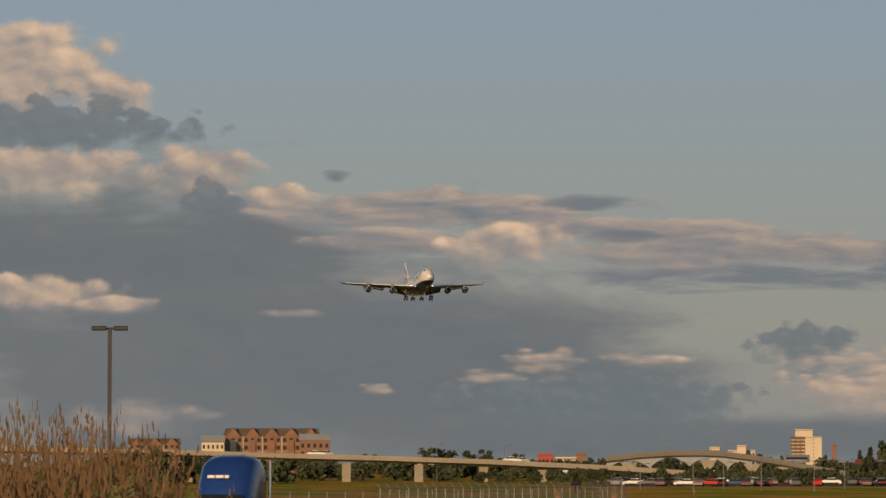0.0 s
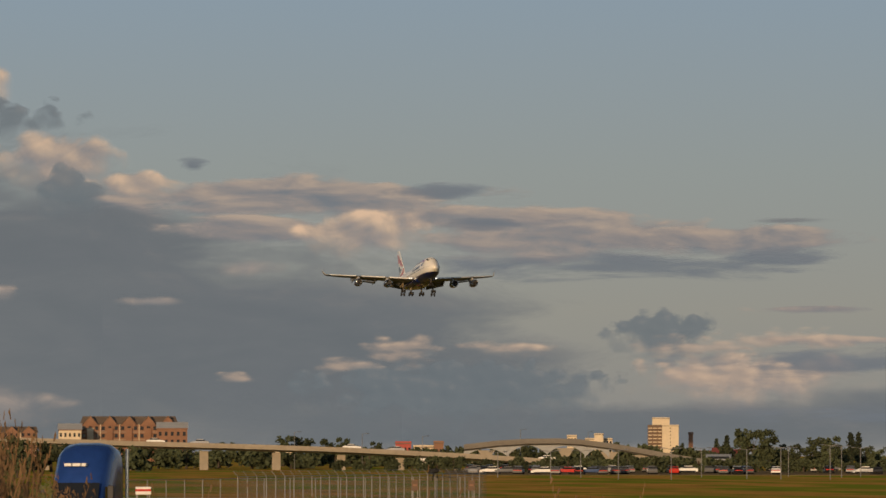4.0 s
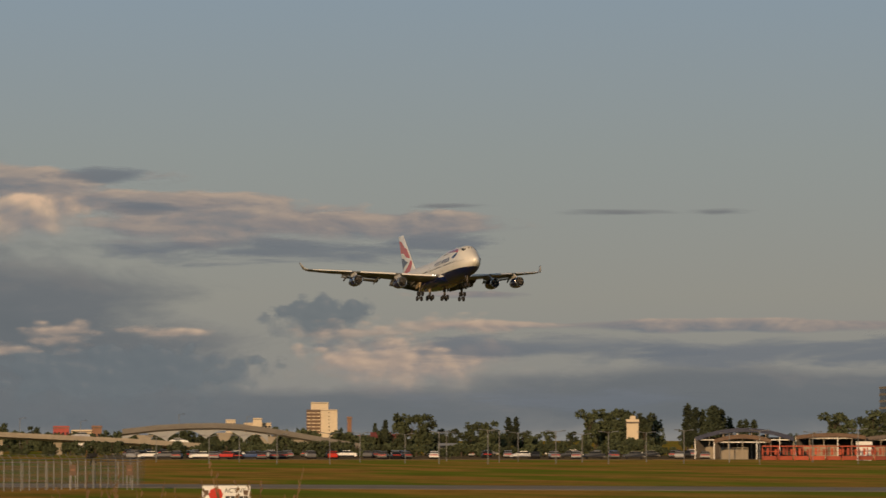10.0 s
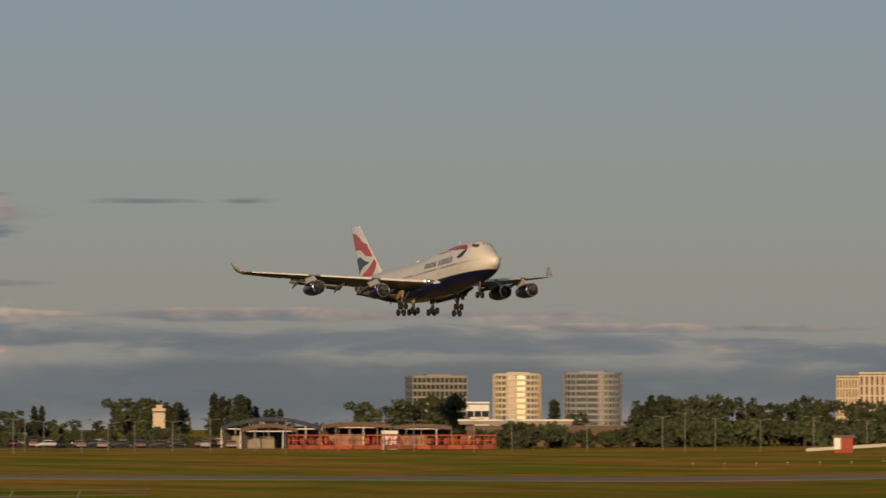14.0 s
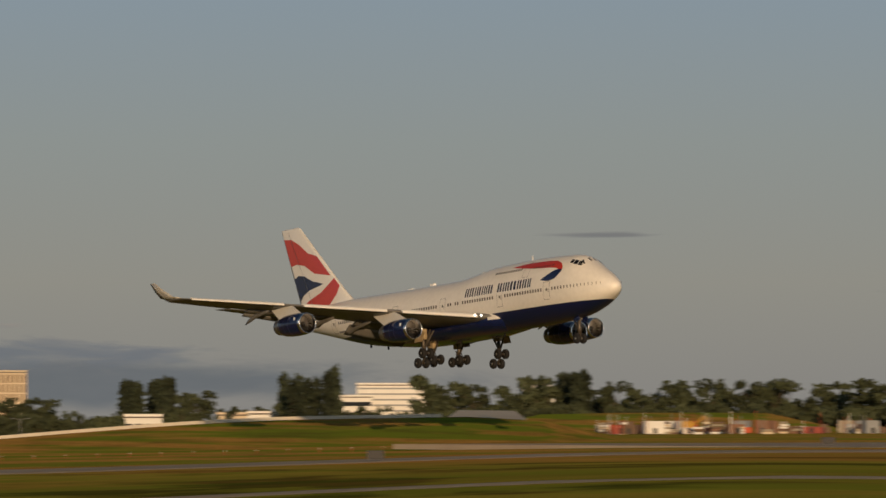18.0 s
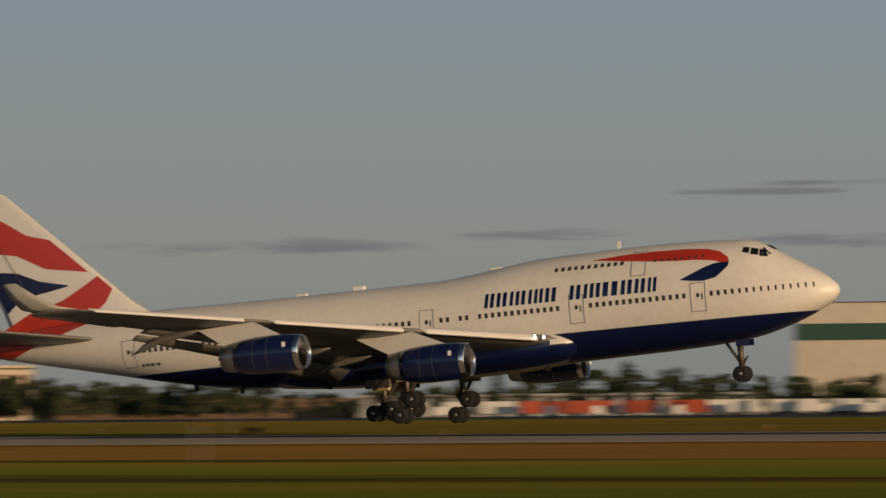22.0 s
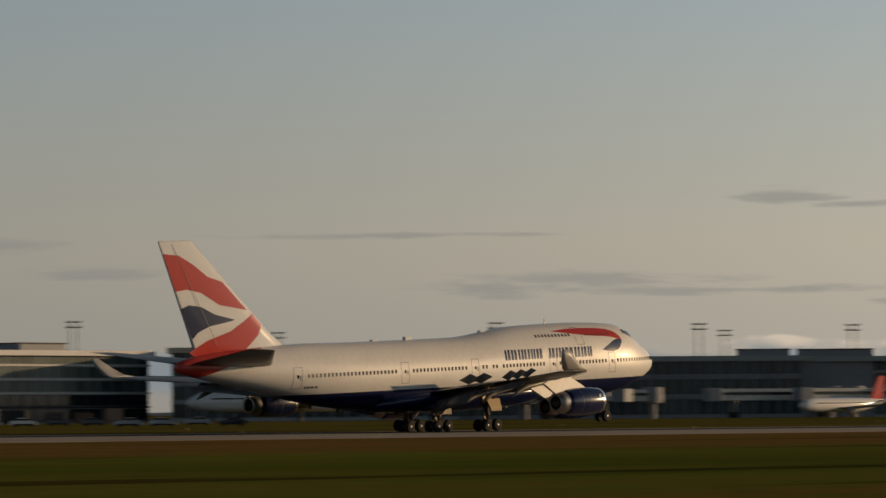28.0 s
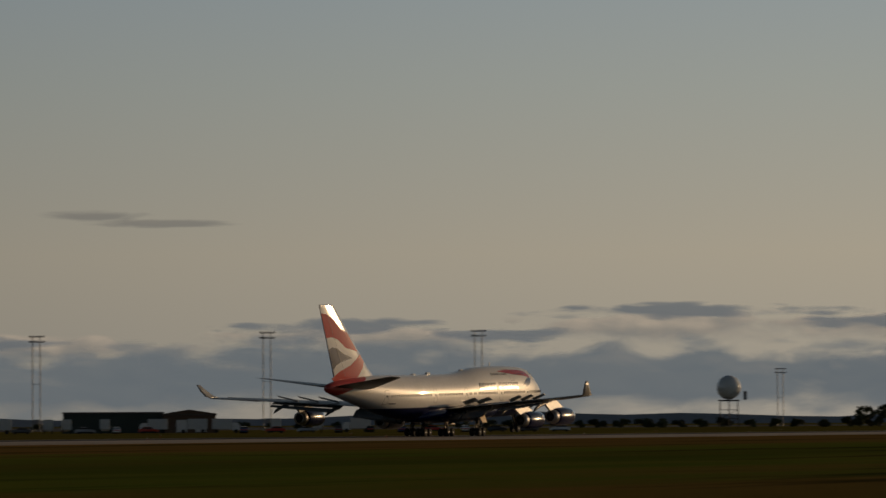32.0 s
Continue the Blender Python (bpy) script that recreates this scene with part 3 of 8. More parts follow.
TRUCK_PARTS = []
HUB = mesh_of("hub", turned([(-.25, .05), (-.23, .15), (.23, .15), (.25, .05)], 10, "y"), dull_metal)


def build_gear(plane, name, s, b, top, axles, track, tilt):
    gear = new(name)
    gear.parent = plane
    gear.location = (33 - s, b, 0)
    bm = rod((0, 0, .75), (-.05, 0, top), .22, 10)
    rod((0, 0, .7), (0, 0, 1.7), .15, 10, bm)
    rod((0, 0, 1.55), (0, 0, 1.75), .3, 10, bm)
    part("strut", bm, strut_metal, gear, "oily metal shock strut", True)
    bm = rod((0, 0, 1.3), (1.5 if name != "nose_gear" else -1.2, 0, top), .12, 8)
    rod((0, 0, 1.7), (.2, -b * .25, top), .11, 8, bm)
    rod((0, 0, 1.1), (-.7 if name != "nose_gear" else .5, 0, 1.9), .07, 8, bm)
    part("brace", bm, strut_metal, gear)
    xs = [0] if axles == 1 else [.74, -.74]
    if axles == 2:
        TRUCK_PARTS.append((part("bogie_beam", rod((.85, 0, 0), (-.85, 0, 0), .13, 8), strut_metal, gear), 0, 0, tilt))
    for x in xs:
        pieces = [(part("axle", rod((0, -track / 2, 0), (0, track / 2, 0), .09, 8), strut_metal, gear), 0)]
        for sgn in (-1, 1):
            y = sgn * track / 2
            pieces.append((part("wheel", NOSE_TYRE if axles == 1 else BIG_TYRE, None, gear, "black tyre on a metal rim", True), y))
            pieces.append((part("hub", HUB, None, gear, "", True), y))
            pieces.append((part("rim", NOSE_RIM if axles == 1 else BIG_RIM, None, gear, "", True), y))
        for ob, y in pieces:
            TRUCK_PARTS.append((ob, x, y, tilt))
    if axles == 2:
        part("gear_fairing", box(-.9, .5, -.25, .25, top - 1.1, top + .2, .08), tan_metal, gear, "tan primed gear beam and linkage")
        part("torque_link", loft([[(-.25, y, 1.0), (-.6, y, 1.45), (-.25, y, 1.9), (-.15, y, 1.45)] for y in (-.1, .1)]), strut_metal, gear)
        part("brake_hose", rod((.2, .15, 1.6), (.6, .2, .9), .04, 6), rubber, gear)
    return gear


def fin_half(s, z):
    """Half the fin's thickness at a station and height."""
    knots = ((8.6, 52.0, 66.2, .034), (9.3, 54.2, 66.5, .036), (10.4, 55.9, 66.9, .036), (19.5, 66.1, 70.55, .034), (19.65, 66.5, 70.5, .02))
    for (z0, *p), (z1, *q) in zip(knots, knots[1:]):
        if z <= z1:
            k = max(0, (z - z0) / (z1 - z0))
            le, te, th = (a + (c - a) * k for a, c in zip(p, q))
            u = min(1, max(0, (s - le) / (te - le)))
            return th * 1.35 * math.sqrt(u + .001) * (1 - u) * (te - le) + .012
    return .02


def build_airliner():
    plane = thing("airliner", "white four-engined jumbo jet with dark blue belly, wheels down", "airplane")
    skin = loft([hull_ring(a[0]) for a in HULL])
    part("fuselage", skin, body_paint, plane, "white fuselage with a dark blue belly and red tail end", True)
    # wing root fairing
    rings = []
    for s, w, z0, z1 in ((18.6, .3, 3.6, 4.2), (19.4, 2.6, 2.9, 4.75), (21, 3.6, 2.4, 5.1), (24, 3.75, 2.1, 5.0), (32, 3.8, 1.95, 4.8), (38, 3.7, 2.05, 4.6), (41.5, 3.2, 2.3, 4.3), (43.5, 2.0, 2.5, 3.6)):
        zc = (z0 + z1) / 2
        rings.append([(33 - s, w * math.copysign(abs(math.cos(t)) ** .8, math.cos(t)), zc + (z1 - z0) / 2 * math.sin(t)) for t in [2 * math.pi * k / 28 for k in range(28)]])
    fair = mesh_of("wing_root_fairing", loft(rings), [pale_grey, blue_paint])
    for f in fair.polygons:
        f.material_index = 0 if f.center.z > (4.3 if f.center.x < 9 else 3.9) else 1
    part("wing_root_fairing", fair, None, plane, "pale wing root fairing with a blue underside", True)
    # fin and rudder
    def fin_ring(z, le, te, th):
        ring = []
        for k in range(16):
            t = 2 * math.pi * k / 16
            u = .5 - .5 * math.cos(t)
            h = th * 1.35 * math.sqrt(u + .001) * (1 - u) * (te - le) + .012
            ring.append((33 - (le + (te - le) * u), h if k <= 8 else -h, z))
        return ring
    fin = loft([fin_ring(8.6, 52.0, 66.2, .034), fin_ring(9.3, 54.2, 66.5, .036), fin_ring(10.4, 55.9, 66.9, .036), fin_ring(19.5, 66.1, 70.55, .034), fin_ring(19.65, 66.5, 70.5, .02)])
    part("fin", fin, white_paint, plane, "tall white swept fin", True)
    # red and blue waves painted on the fin
    for side in (-1, 1):
        for name_, mat_, top_, low_ in (
            ("red_wave", red_paint, [(69.97, 18.41), (68.07, 18.24), (66.23, 17.35), (64.4, 16.17), (62.42, 15.62)],
             [(68.52, 14.82), (67.1, 14.99), (65.32, 14.66), (62.95, 13.44), (59.34, 12.87)]),
            ("blue_wave", blue_paint, [(67.93, 13.15), (66.87, 13.52), (65.41, 13.33), (63.56, 12.54), (61.09, 12.01)],
             [(66.54, 10.25), (65.74, 10.91), (64.29, 11.44), (62.41, 11.71), (61.09, 11.94)]),
            ("red_wave", red_paint, [(67.0, 9.0), (64.6, 10.1), (61.6, 10.9), (59.8, 11.8), (58.6, 12.5)],
             [(65.5, 8.2), (62.0, 8.35), (59.6, 9.2), (58.0, 10.4), (57.4, 11.4)]),
        ):
            a_, b_ = resample(top_, 17), resample(low_, 17)
            bm_ = bmesh.new()
            rows_ = [[bm_.verts.new((33 - p[0], side * (fin_half(*p) + .02), p[1])) for p in (between(u, v, k / 8) for u, v in zip(a_, b_))] for k in range(9)]
            for ra, rb in zip(rows_, rows_[1:]):
                for i in range(16):
                    bm_.faces.new((ra[i], ra[i + 1], rb[i + 1], rb[i]))
            part(name_, bm_, mat_, plane, "painted wave on the fin", True)
    part("rudder_seam", hull_free_line((63.4, 9.4), (68.9, 19.3), .012), line_grey, plane)
    for side in (-1, 1):
        rings = []
        for b, le, te, z, th in ((1.0, 57.2, 67.8, 7.65, .1), (2.2, 58.2, 68.1, 7.85, .1), (10.6, 66.0, 69.6, 9.15, .08), (11.1, 66.9, 69.6, 9.22, .03)):
            rings.append([(x_, y_, z_ - .055 * (x_ - 33 + (le + te) / 2)) for x_, y_, z_ in airfoil(le, te, z, th, side * b)])
        part("tailplane", loft(rings), wing_grey, plane, "grey swept tailplane", True)
    wings = {side: build_wing(plane, side) for side in (-1, 1)}
    # cabin windows, doors and paint marks
    win = mesh_of("cabin_window", box(-.12, .12, -.01, .012, -.18, .18), cabin_glass)
    doors = (9.6, 18.85, 30.6, 40.8, 55.2)
    for side in (-1, 1):
        s = 1.5
        while s < 54.2:
            gap = min(abs(s - d) for d in doors) < .95 or 26.6 < s < 27.3 or 28.0 < s < 28.9 or 9 < s < 10.4
            if not gap:
                a = hull_side(s, 6.32, 0)
                turn = math.degrees(math.atan2(hull_side(s + .3, 6.32, 0) - hull_side(s - .3, 6.32, 0), .6))
                part("cabin_window", win, None, plane, at=pose(33 - s, side * a, 6.32, 0, 0, side * turn))
            s += .508
        for k in range(23):
            s = 9.3 + k * .508
            if abs(s - 14.1) > .8:
                a = hull_side(s, 9.16, .01)
                part("cabin_window", win, None, plane, at=pose(33 - s, side * a, 9.16, side * 42, 0, 0))
        for d in doors + (14.1,):
            zc, hh = (6.15, 1.0) if d != 14.1 else (9.0, .85)
            for s0, s1, z0, z1 in ((d - .56, d - .52, zc - hh, zc + hh), (d + .52, d + .56, zc - hh, zc + hh), (d - .56, d + .56, zc + hh, zc + hh + .04), (d - .56, d + .56, zc - hh - .04, zc - hh)):
                grid = [[(s0 + (s1 - s0) * i / 2, z0 + (z1 - z0) * j / 6) for i in range(3)] for j in range(7)]
                part("door_seam", hull_patch(grid, side, .02), line_grey, plane)
            if d != 14.1:
                part("door_window", hull_patch([[(d - .1 + .2 * i, zc - .02 + .3 * j) for i in range(2)] for j in range(2)], side, .022), dark_glass, plane)
                part("door_handle", hull_patch([[(d - .36 + .1 * i, zc - .2 + .45 * j) for i in range(2)] for j in range(2)], side, .022), line_grey, plane)
        # dark blue title: one plain block a letter
        for start, widths in ((26.0, (.85, .9, .4, .85, .4, .75, .95)), (19.35, (.95, .4, .9, 1.3, .95, .9, .75))):
            s = start
            for k_, w in enumerate(widths):
                for q0, q1 in (((0, .3), (.52, .84)) if w > .5 else ((.1, .7),)):
                    part("title_bar", hull_patch([[(s - w * (q0 + (q1 - q0) * i / 2) - .1 * j / 5, 6.86 + 1.04 * j / 5) for i in range(3)] for j in range(6)], side, .022), blue_paint, plane, "plain dark blue bar of a painted title")
                s -= w + .1
        red_top = resample([(17.7, 9.62), (15.2, 9.78), (12.9, 9.80), (10.6, 9.74), (9.0, 9.6), (8.0, 9.3), (7.4, 8.85), (7.28, 8.5)], 22)
        red_low = resample([(17.65, 9.58), (15.2, 9.3), (12.9, 9.05), (11.2, 8.93), (9.8, 8.86), (8.9, 8.76), (8.3, 8.66), (7.9, 8.5)], 22)
        part("red_ribbon_mark", ribbon(red_top, red_low, side), red_paint, plane, "red half of a painted ribbon")
        blue_top = resample([(10.9, 7.5), (10.0, 7.88), (9.0, 8.3), (8.3, 8.5), (7.28, 8.5)], 12)
        blue_low = resample([(10.88, 7.48), (10.0, 7.34), (9.2, 7.26), (8.2, 7.45), (7.35, 8.2)], 12)
        part("blue_ribbon_mark", ribbon(blue_top, blue_low, side), blue_paint, plane, "blue half of a painted ribbon")
        for s0, s1, z0, z1 in ((54.0, 54.25, 5.1, 5.3), (53.6, 53.9, 5.1, 5.3), (53.1, 53.5, 5.1, 5.3), (52.6, 52.95, 5.1, 5.3)):
            part("registration_bar", hull_patch([[(s0, z0), (s1, z0)], [(s0, z1), (s1, z1)]], side, .022), line_grey, plane)
    # flight deck windows
    for side in (-1, 1):
        for quad in (((4.62, 8.62), (5.2, 8.72), (5.28, 9.24), (4.9, 9.14)), ((5.28, 8.8), (5.85, 8.92), (5.85, 9.4), (5.36, 9.28)), ((5.95, 9.0), (6.45, 9.12), (6.4, 9.5), (5.95, 9.42))):
            bm = bmesh.new()
            bm.faces.new([bm.verts.new((33 - s_ + .02, side * hull_side(s_, z_, .03), z_)) for s_, z_ in quad])
            part("cockpit_window", bm, dark_glass, plane, "dark cockpit window")
        bm = bmesh.new()
        vs = []
        for s_, a_ in ((4.5, 57), (5.1, 63), (5.05, 86), (4.42, 86)):
            top, bottom, w, zw = hull_at(s_)
            c, q = math.cos(radians(a_)), math.sin(radians(a_))
            vs.append(bm.verts.new((33 - s_ + .03, side * (abs(c) ** .95 * w + .03), zw + q ** .9 * (top - zw) + .03)))
        bm.faces.new(vs)
        part("windscreen", bm, dark_glass, plane, "dark cockpit windscreen")
    for s, h in ((16.4, .55), (25.8, .12), (36.8, .3), (41.5, .14)):
        top = hull_at(s)[0]
        bm = box(33 - s - (.12 if h > .3 else .7), 33 - s + .18, -.03 if h > .3 else -.2, .03 if h > .3 else .2, top - .05, top + h, .02)
        part("antenna", bm, white_paint, plane)
    for s in (22.6, 47.2, 51.0):
        bot = hull_at(s)[1]
        part("belly_antenna", box(33 - s - .2, 33 - s + .15, -.03, .03, bot - .4, bot + .05), dark_metal, plane)
    gears = [build_gear(plane, "nose_gear", 7.75, 0, 3.2, 1, .92, 0)]
    for b in (-5.5, 5.5):
        gears.append(build_gear(plane, "wing_gear", 31.6, b, 3.9, 2, 1.12, 48))
    for b in (-1.92, 1.92):
        gears.append(build_gear(plane, "body_gear", 34.9, b, 3.2, 2, 1.12, 8))
    for b in (-1, 1):
        part("nose_gear_door", box(33 - 7.9, 33 - 6.9, b * .6 - .02, b * .6 + .02, 2.5, 2.95), blue_paint, plane)
        part("wing_gear_door", loft([[(33 - 30.3, b * (6.0 + w), 3.2), (33 - 32.2, b * (6.0 + w), 3.2), (33 - 32.0, b * (6.5 + w), 2.0), (33 - 30.5, b * (6.5 + w), 2.0)] for w in (0, .06)]), tan_metal, plane)
        part("body_gear_door", box(33 - 36.0, 33 - 34.0, b * 2.9 - .03, b * 2.9 + .03, 1.8, 2.5, .02), strut_metal, plane)
    return plane, wings, gears


def hull_free_line(p, q, y):
    bm = bmesh.new()
    for side in (-1, 1):
        (s0, z0), (s1, z1) = p, q
        t0, t1 = .3, .1
        bm.faces.new([bm.verts.new(v) for v in ((33 - s0, side * t0, z0), (33 - s0 + .06, side * t0, z0), (33 - s1 + .06, side * t1, z1), (33 - s1, side * t1, z1))])
    return bm


airliner, airliner_wings, airliner_gears = build_airliner()

# ---------- ground and runway ----------


def smooth(a, b, x):
    t = min(1, max(0, (x - a) / (b - a)))
    return t * t * (3 - 2 * t)


def ground_z(bearing, d):
    """The field lies two metres lower before the runway's end; an earth bank stands behind it."""
    low = -2.0 * (1 - smooth(-66, -50, bearing)) * smooth(40, 110, d) if -140 < bearing < 20 else 0.0
    bank = 3.4 * smooth(-64.5, -57, bearing) * (1 - smooth(-54.4, -53.0, bearing)) * smooth(520, 600, d) * (1 - smooth(700, 800, d))
    ridge = 4.6 * smooth(-55.5, -53.8, bearing) * (1 - smooth(-51.2, -49.6, bearing)) * smooth(950, 1000, d) * (1 - smooth(1040, 1110, d))
    return low + bank + ridge


def build_ground():
    radii = [0, 20, 40, 60, 80, 110, 140, 180, 220, 270, 330, 400, 470, 520, 545, 570, 600, 650, 700, 735, 770, 800, 900, 950, 975, 1000, 1040, 1075, 1110, 1400, 1800, 2400, 3200, 4200, 4900]
    bears = [-180 + 5 * k for k in range(18)] + [-90 + k for k in range(80)] + [-10 + 5 * k for k in range(38)]
    verts, faces = [], []
    for b in bears:
        for d in radii:
            p = spot(b, d)
            verts.append((p.x, p.y, ground_z(b, d)))
    n, m = len(radii), len(bears)
    for i in range(m):
        j = (i + 1) % m
        for k in range(n - 1):
            faces.append((i * n + k, i * n + k + 1, j * n + k + 1, j * n + k))
    me = bpy.data.meshes.new("ground")
    me.from_pydata(verts, [], faces)
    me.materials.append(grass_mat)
    bm = bmesh.new()
    bm.from_mesh(me)
    bmesh.ops.remove_doubles(bm, verts=bm.verts, dist=.001)
    bmesh.ops.recalc_face_normals(bm, faces=bm.faces)
    bm.to_mesh(me)
    bm.free()
    if me.polygons[50].normal.z < 0:
        me.flip_normals()
    me.shade_smooth()
    return tagged(new("ground", me), "straw-coloured and green mown airfield grass", "ground", kind="structure")


ground = build_ground()


def slab(name, label, category, pts, z, mat, kind="structure"):
    bm = bmesh.new()
    bm.faces.new([bm.verts.new((x, y, z)) for x, y in pts])
    bmesh.ops.recalc_face_normals(bm, faces=bm.faces)
    r = bmesh.ops.extrude_face_region(bm, geom=list(bm.faces))
    for v in r["geom"]:
        if isinstance(v, bmesh.types.BMVert):
            v.co.z -= .5
    bmesh.ops.recalc_face_normals(bm, faces=bm.faces)
    return tagged(part(name, bm, mat), label, category, kind=kind)


slab("runway", "pale grey worn runway surface", "runway", [(-345, 233), (2600, 233), (2600, 311), (-345, 311)], .016, runway_mat)
slab("road", "dark rubber-marked strip along the runway", "runway marking", [(-150, 283), (1500, 283), (1500, 303), (-150, 303)], .022, rubber_marks)


def ground_strip(name, label, category, line, width, lift, mat):
    """A road that follows the ground through (x, y) points."""
    dense = []
    for a, b in zip(line, line[1:]):
        a, b = Vector((*a, 0)), Vector((*b, 0))
        n = max(2, int((b - a).length / 12))
        dense += [a.lerp(b, k / n) for k in range(n)]
    dense.append(Vector((*line[-1], 0)))
    rings = []
    for i, p in enumerate(dense):
        t = (dense[min(i + 1, len(dense) - 1)] - dense[max(i - 1, 0)]).normalized()
        n = Vector((-t.y, t.x, 0))
        ring = []
        for w, dz in ((-width / 2 - 2.5, -.3), (width / 2 + 2.5, -.3), (width / 2, lift), (-width / 2, lift)):
            q = p + n * w
            ring.append((q.x, q.y, ground_z(math.degrees(math.atan2(q.x, q.y)), q.length) + dz))
        rings.append(ring)
    return tagged(part(name, loft(rings), mat), label, category, kind="structure")


road_grey = material("worn_grey_road", (.38, .315, .235), .85, vary=.15, scale=.1)
road_grey.node_tree.nodes["Principled BSDF"].inputs["Specular IOR Level"].default_value = .05
ground_strip("road", "narrow grey access road across the grass", "road", [(-440, -61), (-352, 67), (-306, 124), (-256, 171), (-229, 219), (-209, 236)], 22, .06, road_grey)
ground_strip("road", "worn grey track along the fence", "road", [(-260, 30), (-200, 72), (-150, 96), (-90, 110)], 3.5, .05, road_grey)
slab("road", "wide grey asphalt apron beyond the runway", "apron", [(-620, 690), (2200, 690), (2200, 1500), (-620, 1500)], .03, asphalt)

# ---------- evening clouds, far behind everything ----------


# kind: lump width and height, raggedness, softness at the top and foot, thickness, fall of tone, relief, grain, tones
CLOUD_KINDS = {
    "puff": (34, 24, 1.6, .34, 1.3, .9, .22, 1.6, .6, [(.05, (.19, .195, .21)), (.45, (.34, .275, .235)), (.75, (.52, .38, .275)), (1, (.70, .48, .32))]),
    "soft": (40, 24, 2.0, .8, 1.1, .68, .10, 1.5, .6, [(.05, (.2, .2, .21)), (.5, (.33, .275, .24)), (1, (.54, .40, .30))]),
    "crest": (26, 9, 2.7, .85, 1.1, .7, .25, 1.0, .6, [(.05, (.22, .21, .2)), (.5, (.40, .305, .24)), (1, (.70, .49, .33))]),
    "tower": (22, 15, 1.9, .26, 1.0, .86, .08, 1.0, .35, [(.1, (.125, .148, .163)), (.6, (.148, .168, .18)), (1, (.25, .235, .22))]),
    "mass": (110, 34, 1.5, .55, .6, .95, .07, .9, .55, [(.1, (.118, .135, .148)), (.6, (.146, .158, .168)), (1, (.228, .21, .196))]),
    "veil": (62, 15, 1.9, .35, .6, .92, .30, 2.0, .5, [(.1, (.165, .18, .20)), (.5, (.255, .228, .217)), (1, (.42, .325, .255))]),
    "shade": (80, 12, 3.2, .8, .8, .85, .10, .5, .4, [(.1, (.125, .148, .172)), (.6, (.155, .17, .19)), (1, (.25, .228, .215))]),
    "streak": (85, 10, 3.2, .95, .9, .82, .1, .6, .6, [(.1, (.14, .152, .165)), (.6, (.175, .175, .178)), (1, (.25, .225, .20))]),
    "bank_streak": (100, 18, 2.2, .6, .6, .88, .22, .7, .6, [(.1, (.15, .165, .185)), (.6, (.20, .20, .205)), (1, (.31, .275, .24))]),
    "thin": (70, 9, 3.2, .9, .8, .62, .1, .6, .6, [(.1, (0.277, 0.284, 0.277)), (.6, (0.340, 0.321, 0.296)), (1, (0.504, 0.441, 0.353))]),
    "rim": (45, 18, 1.6, .3, 1.2, .8, .4, 1.8, .5, [(.1, (0.340, 0.353, 0.353)), (.5, (0.542, 0.485, 0.416)), (1, (0.832, 0.693, 0.542))]),
    "bank_top": (48, 9, 2.4, .45, .7, .9, .12, .8, .4, [(.1, (0.265, 0.302, 0.334)), (.6, (0.309, 0.334, 0.353)), (1, (0.504, 0.473, 0.428))]),
    "bank": (60, 20, 1.7, .4, .8, .95, .12, .8, .4, [(.1, (0.252, 0.296, 0.334)), (.6, (0.296, 0.334, 0.359)), (1, (0.504, 0.473, 0.428))]),
}


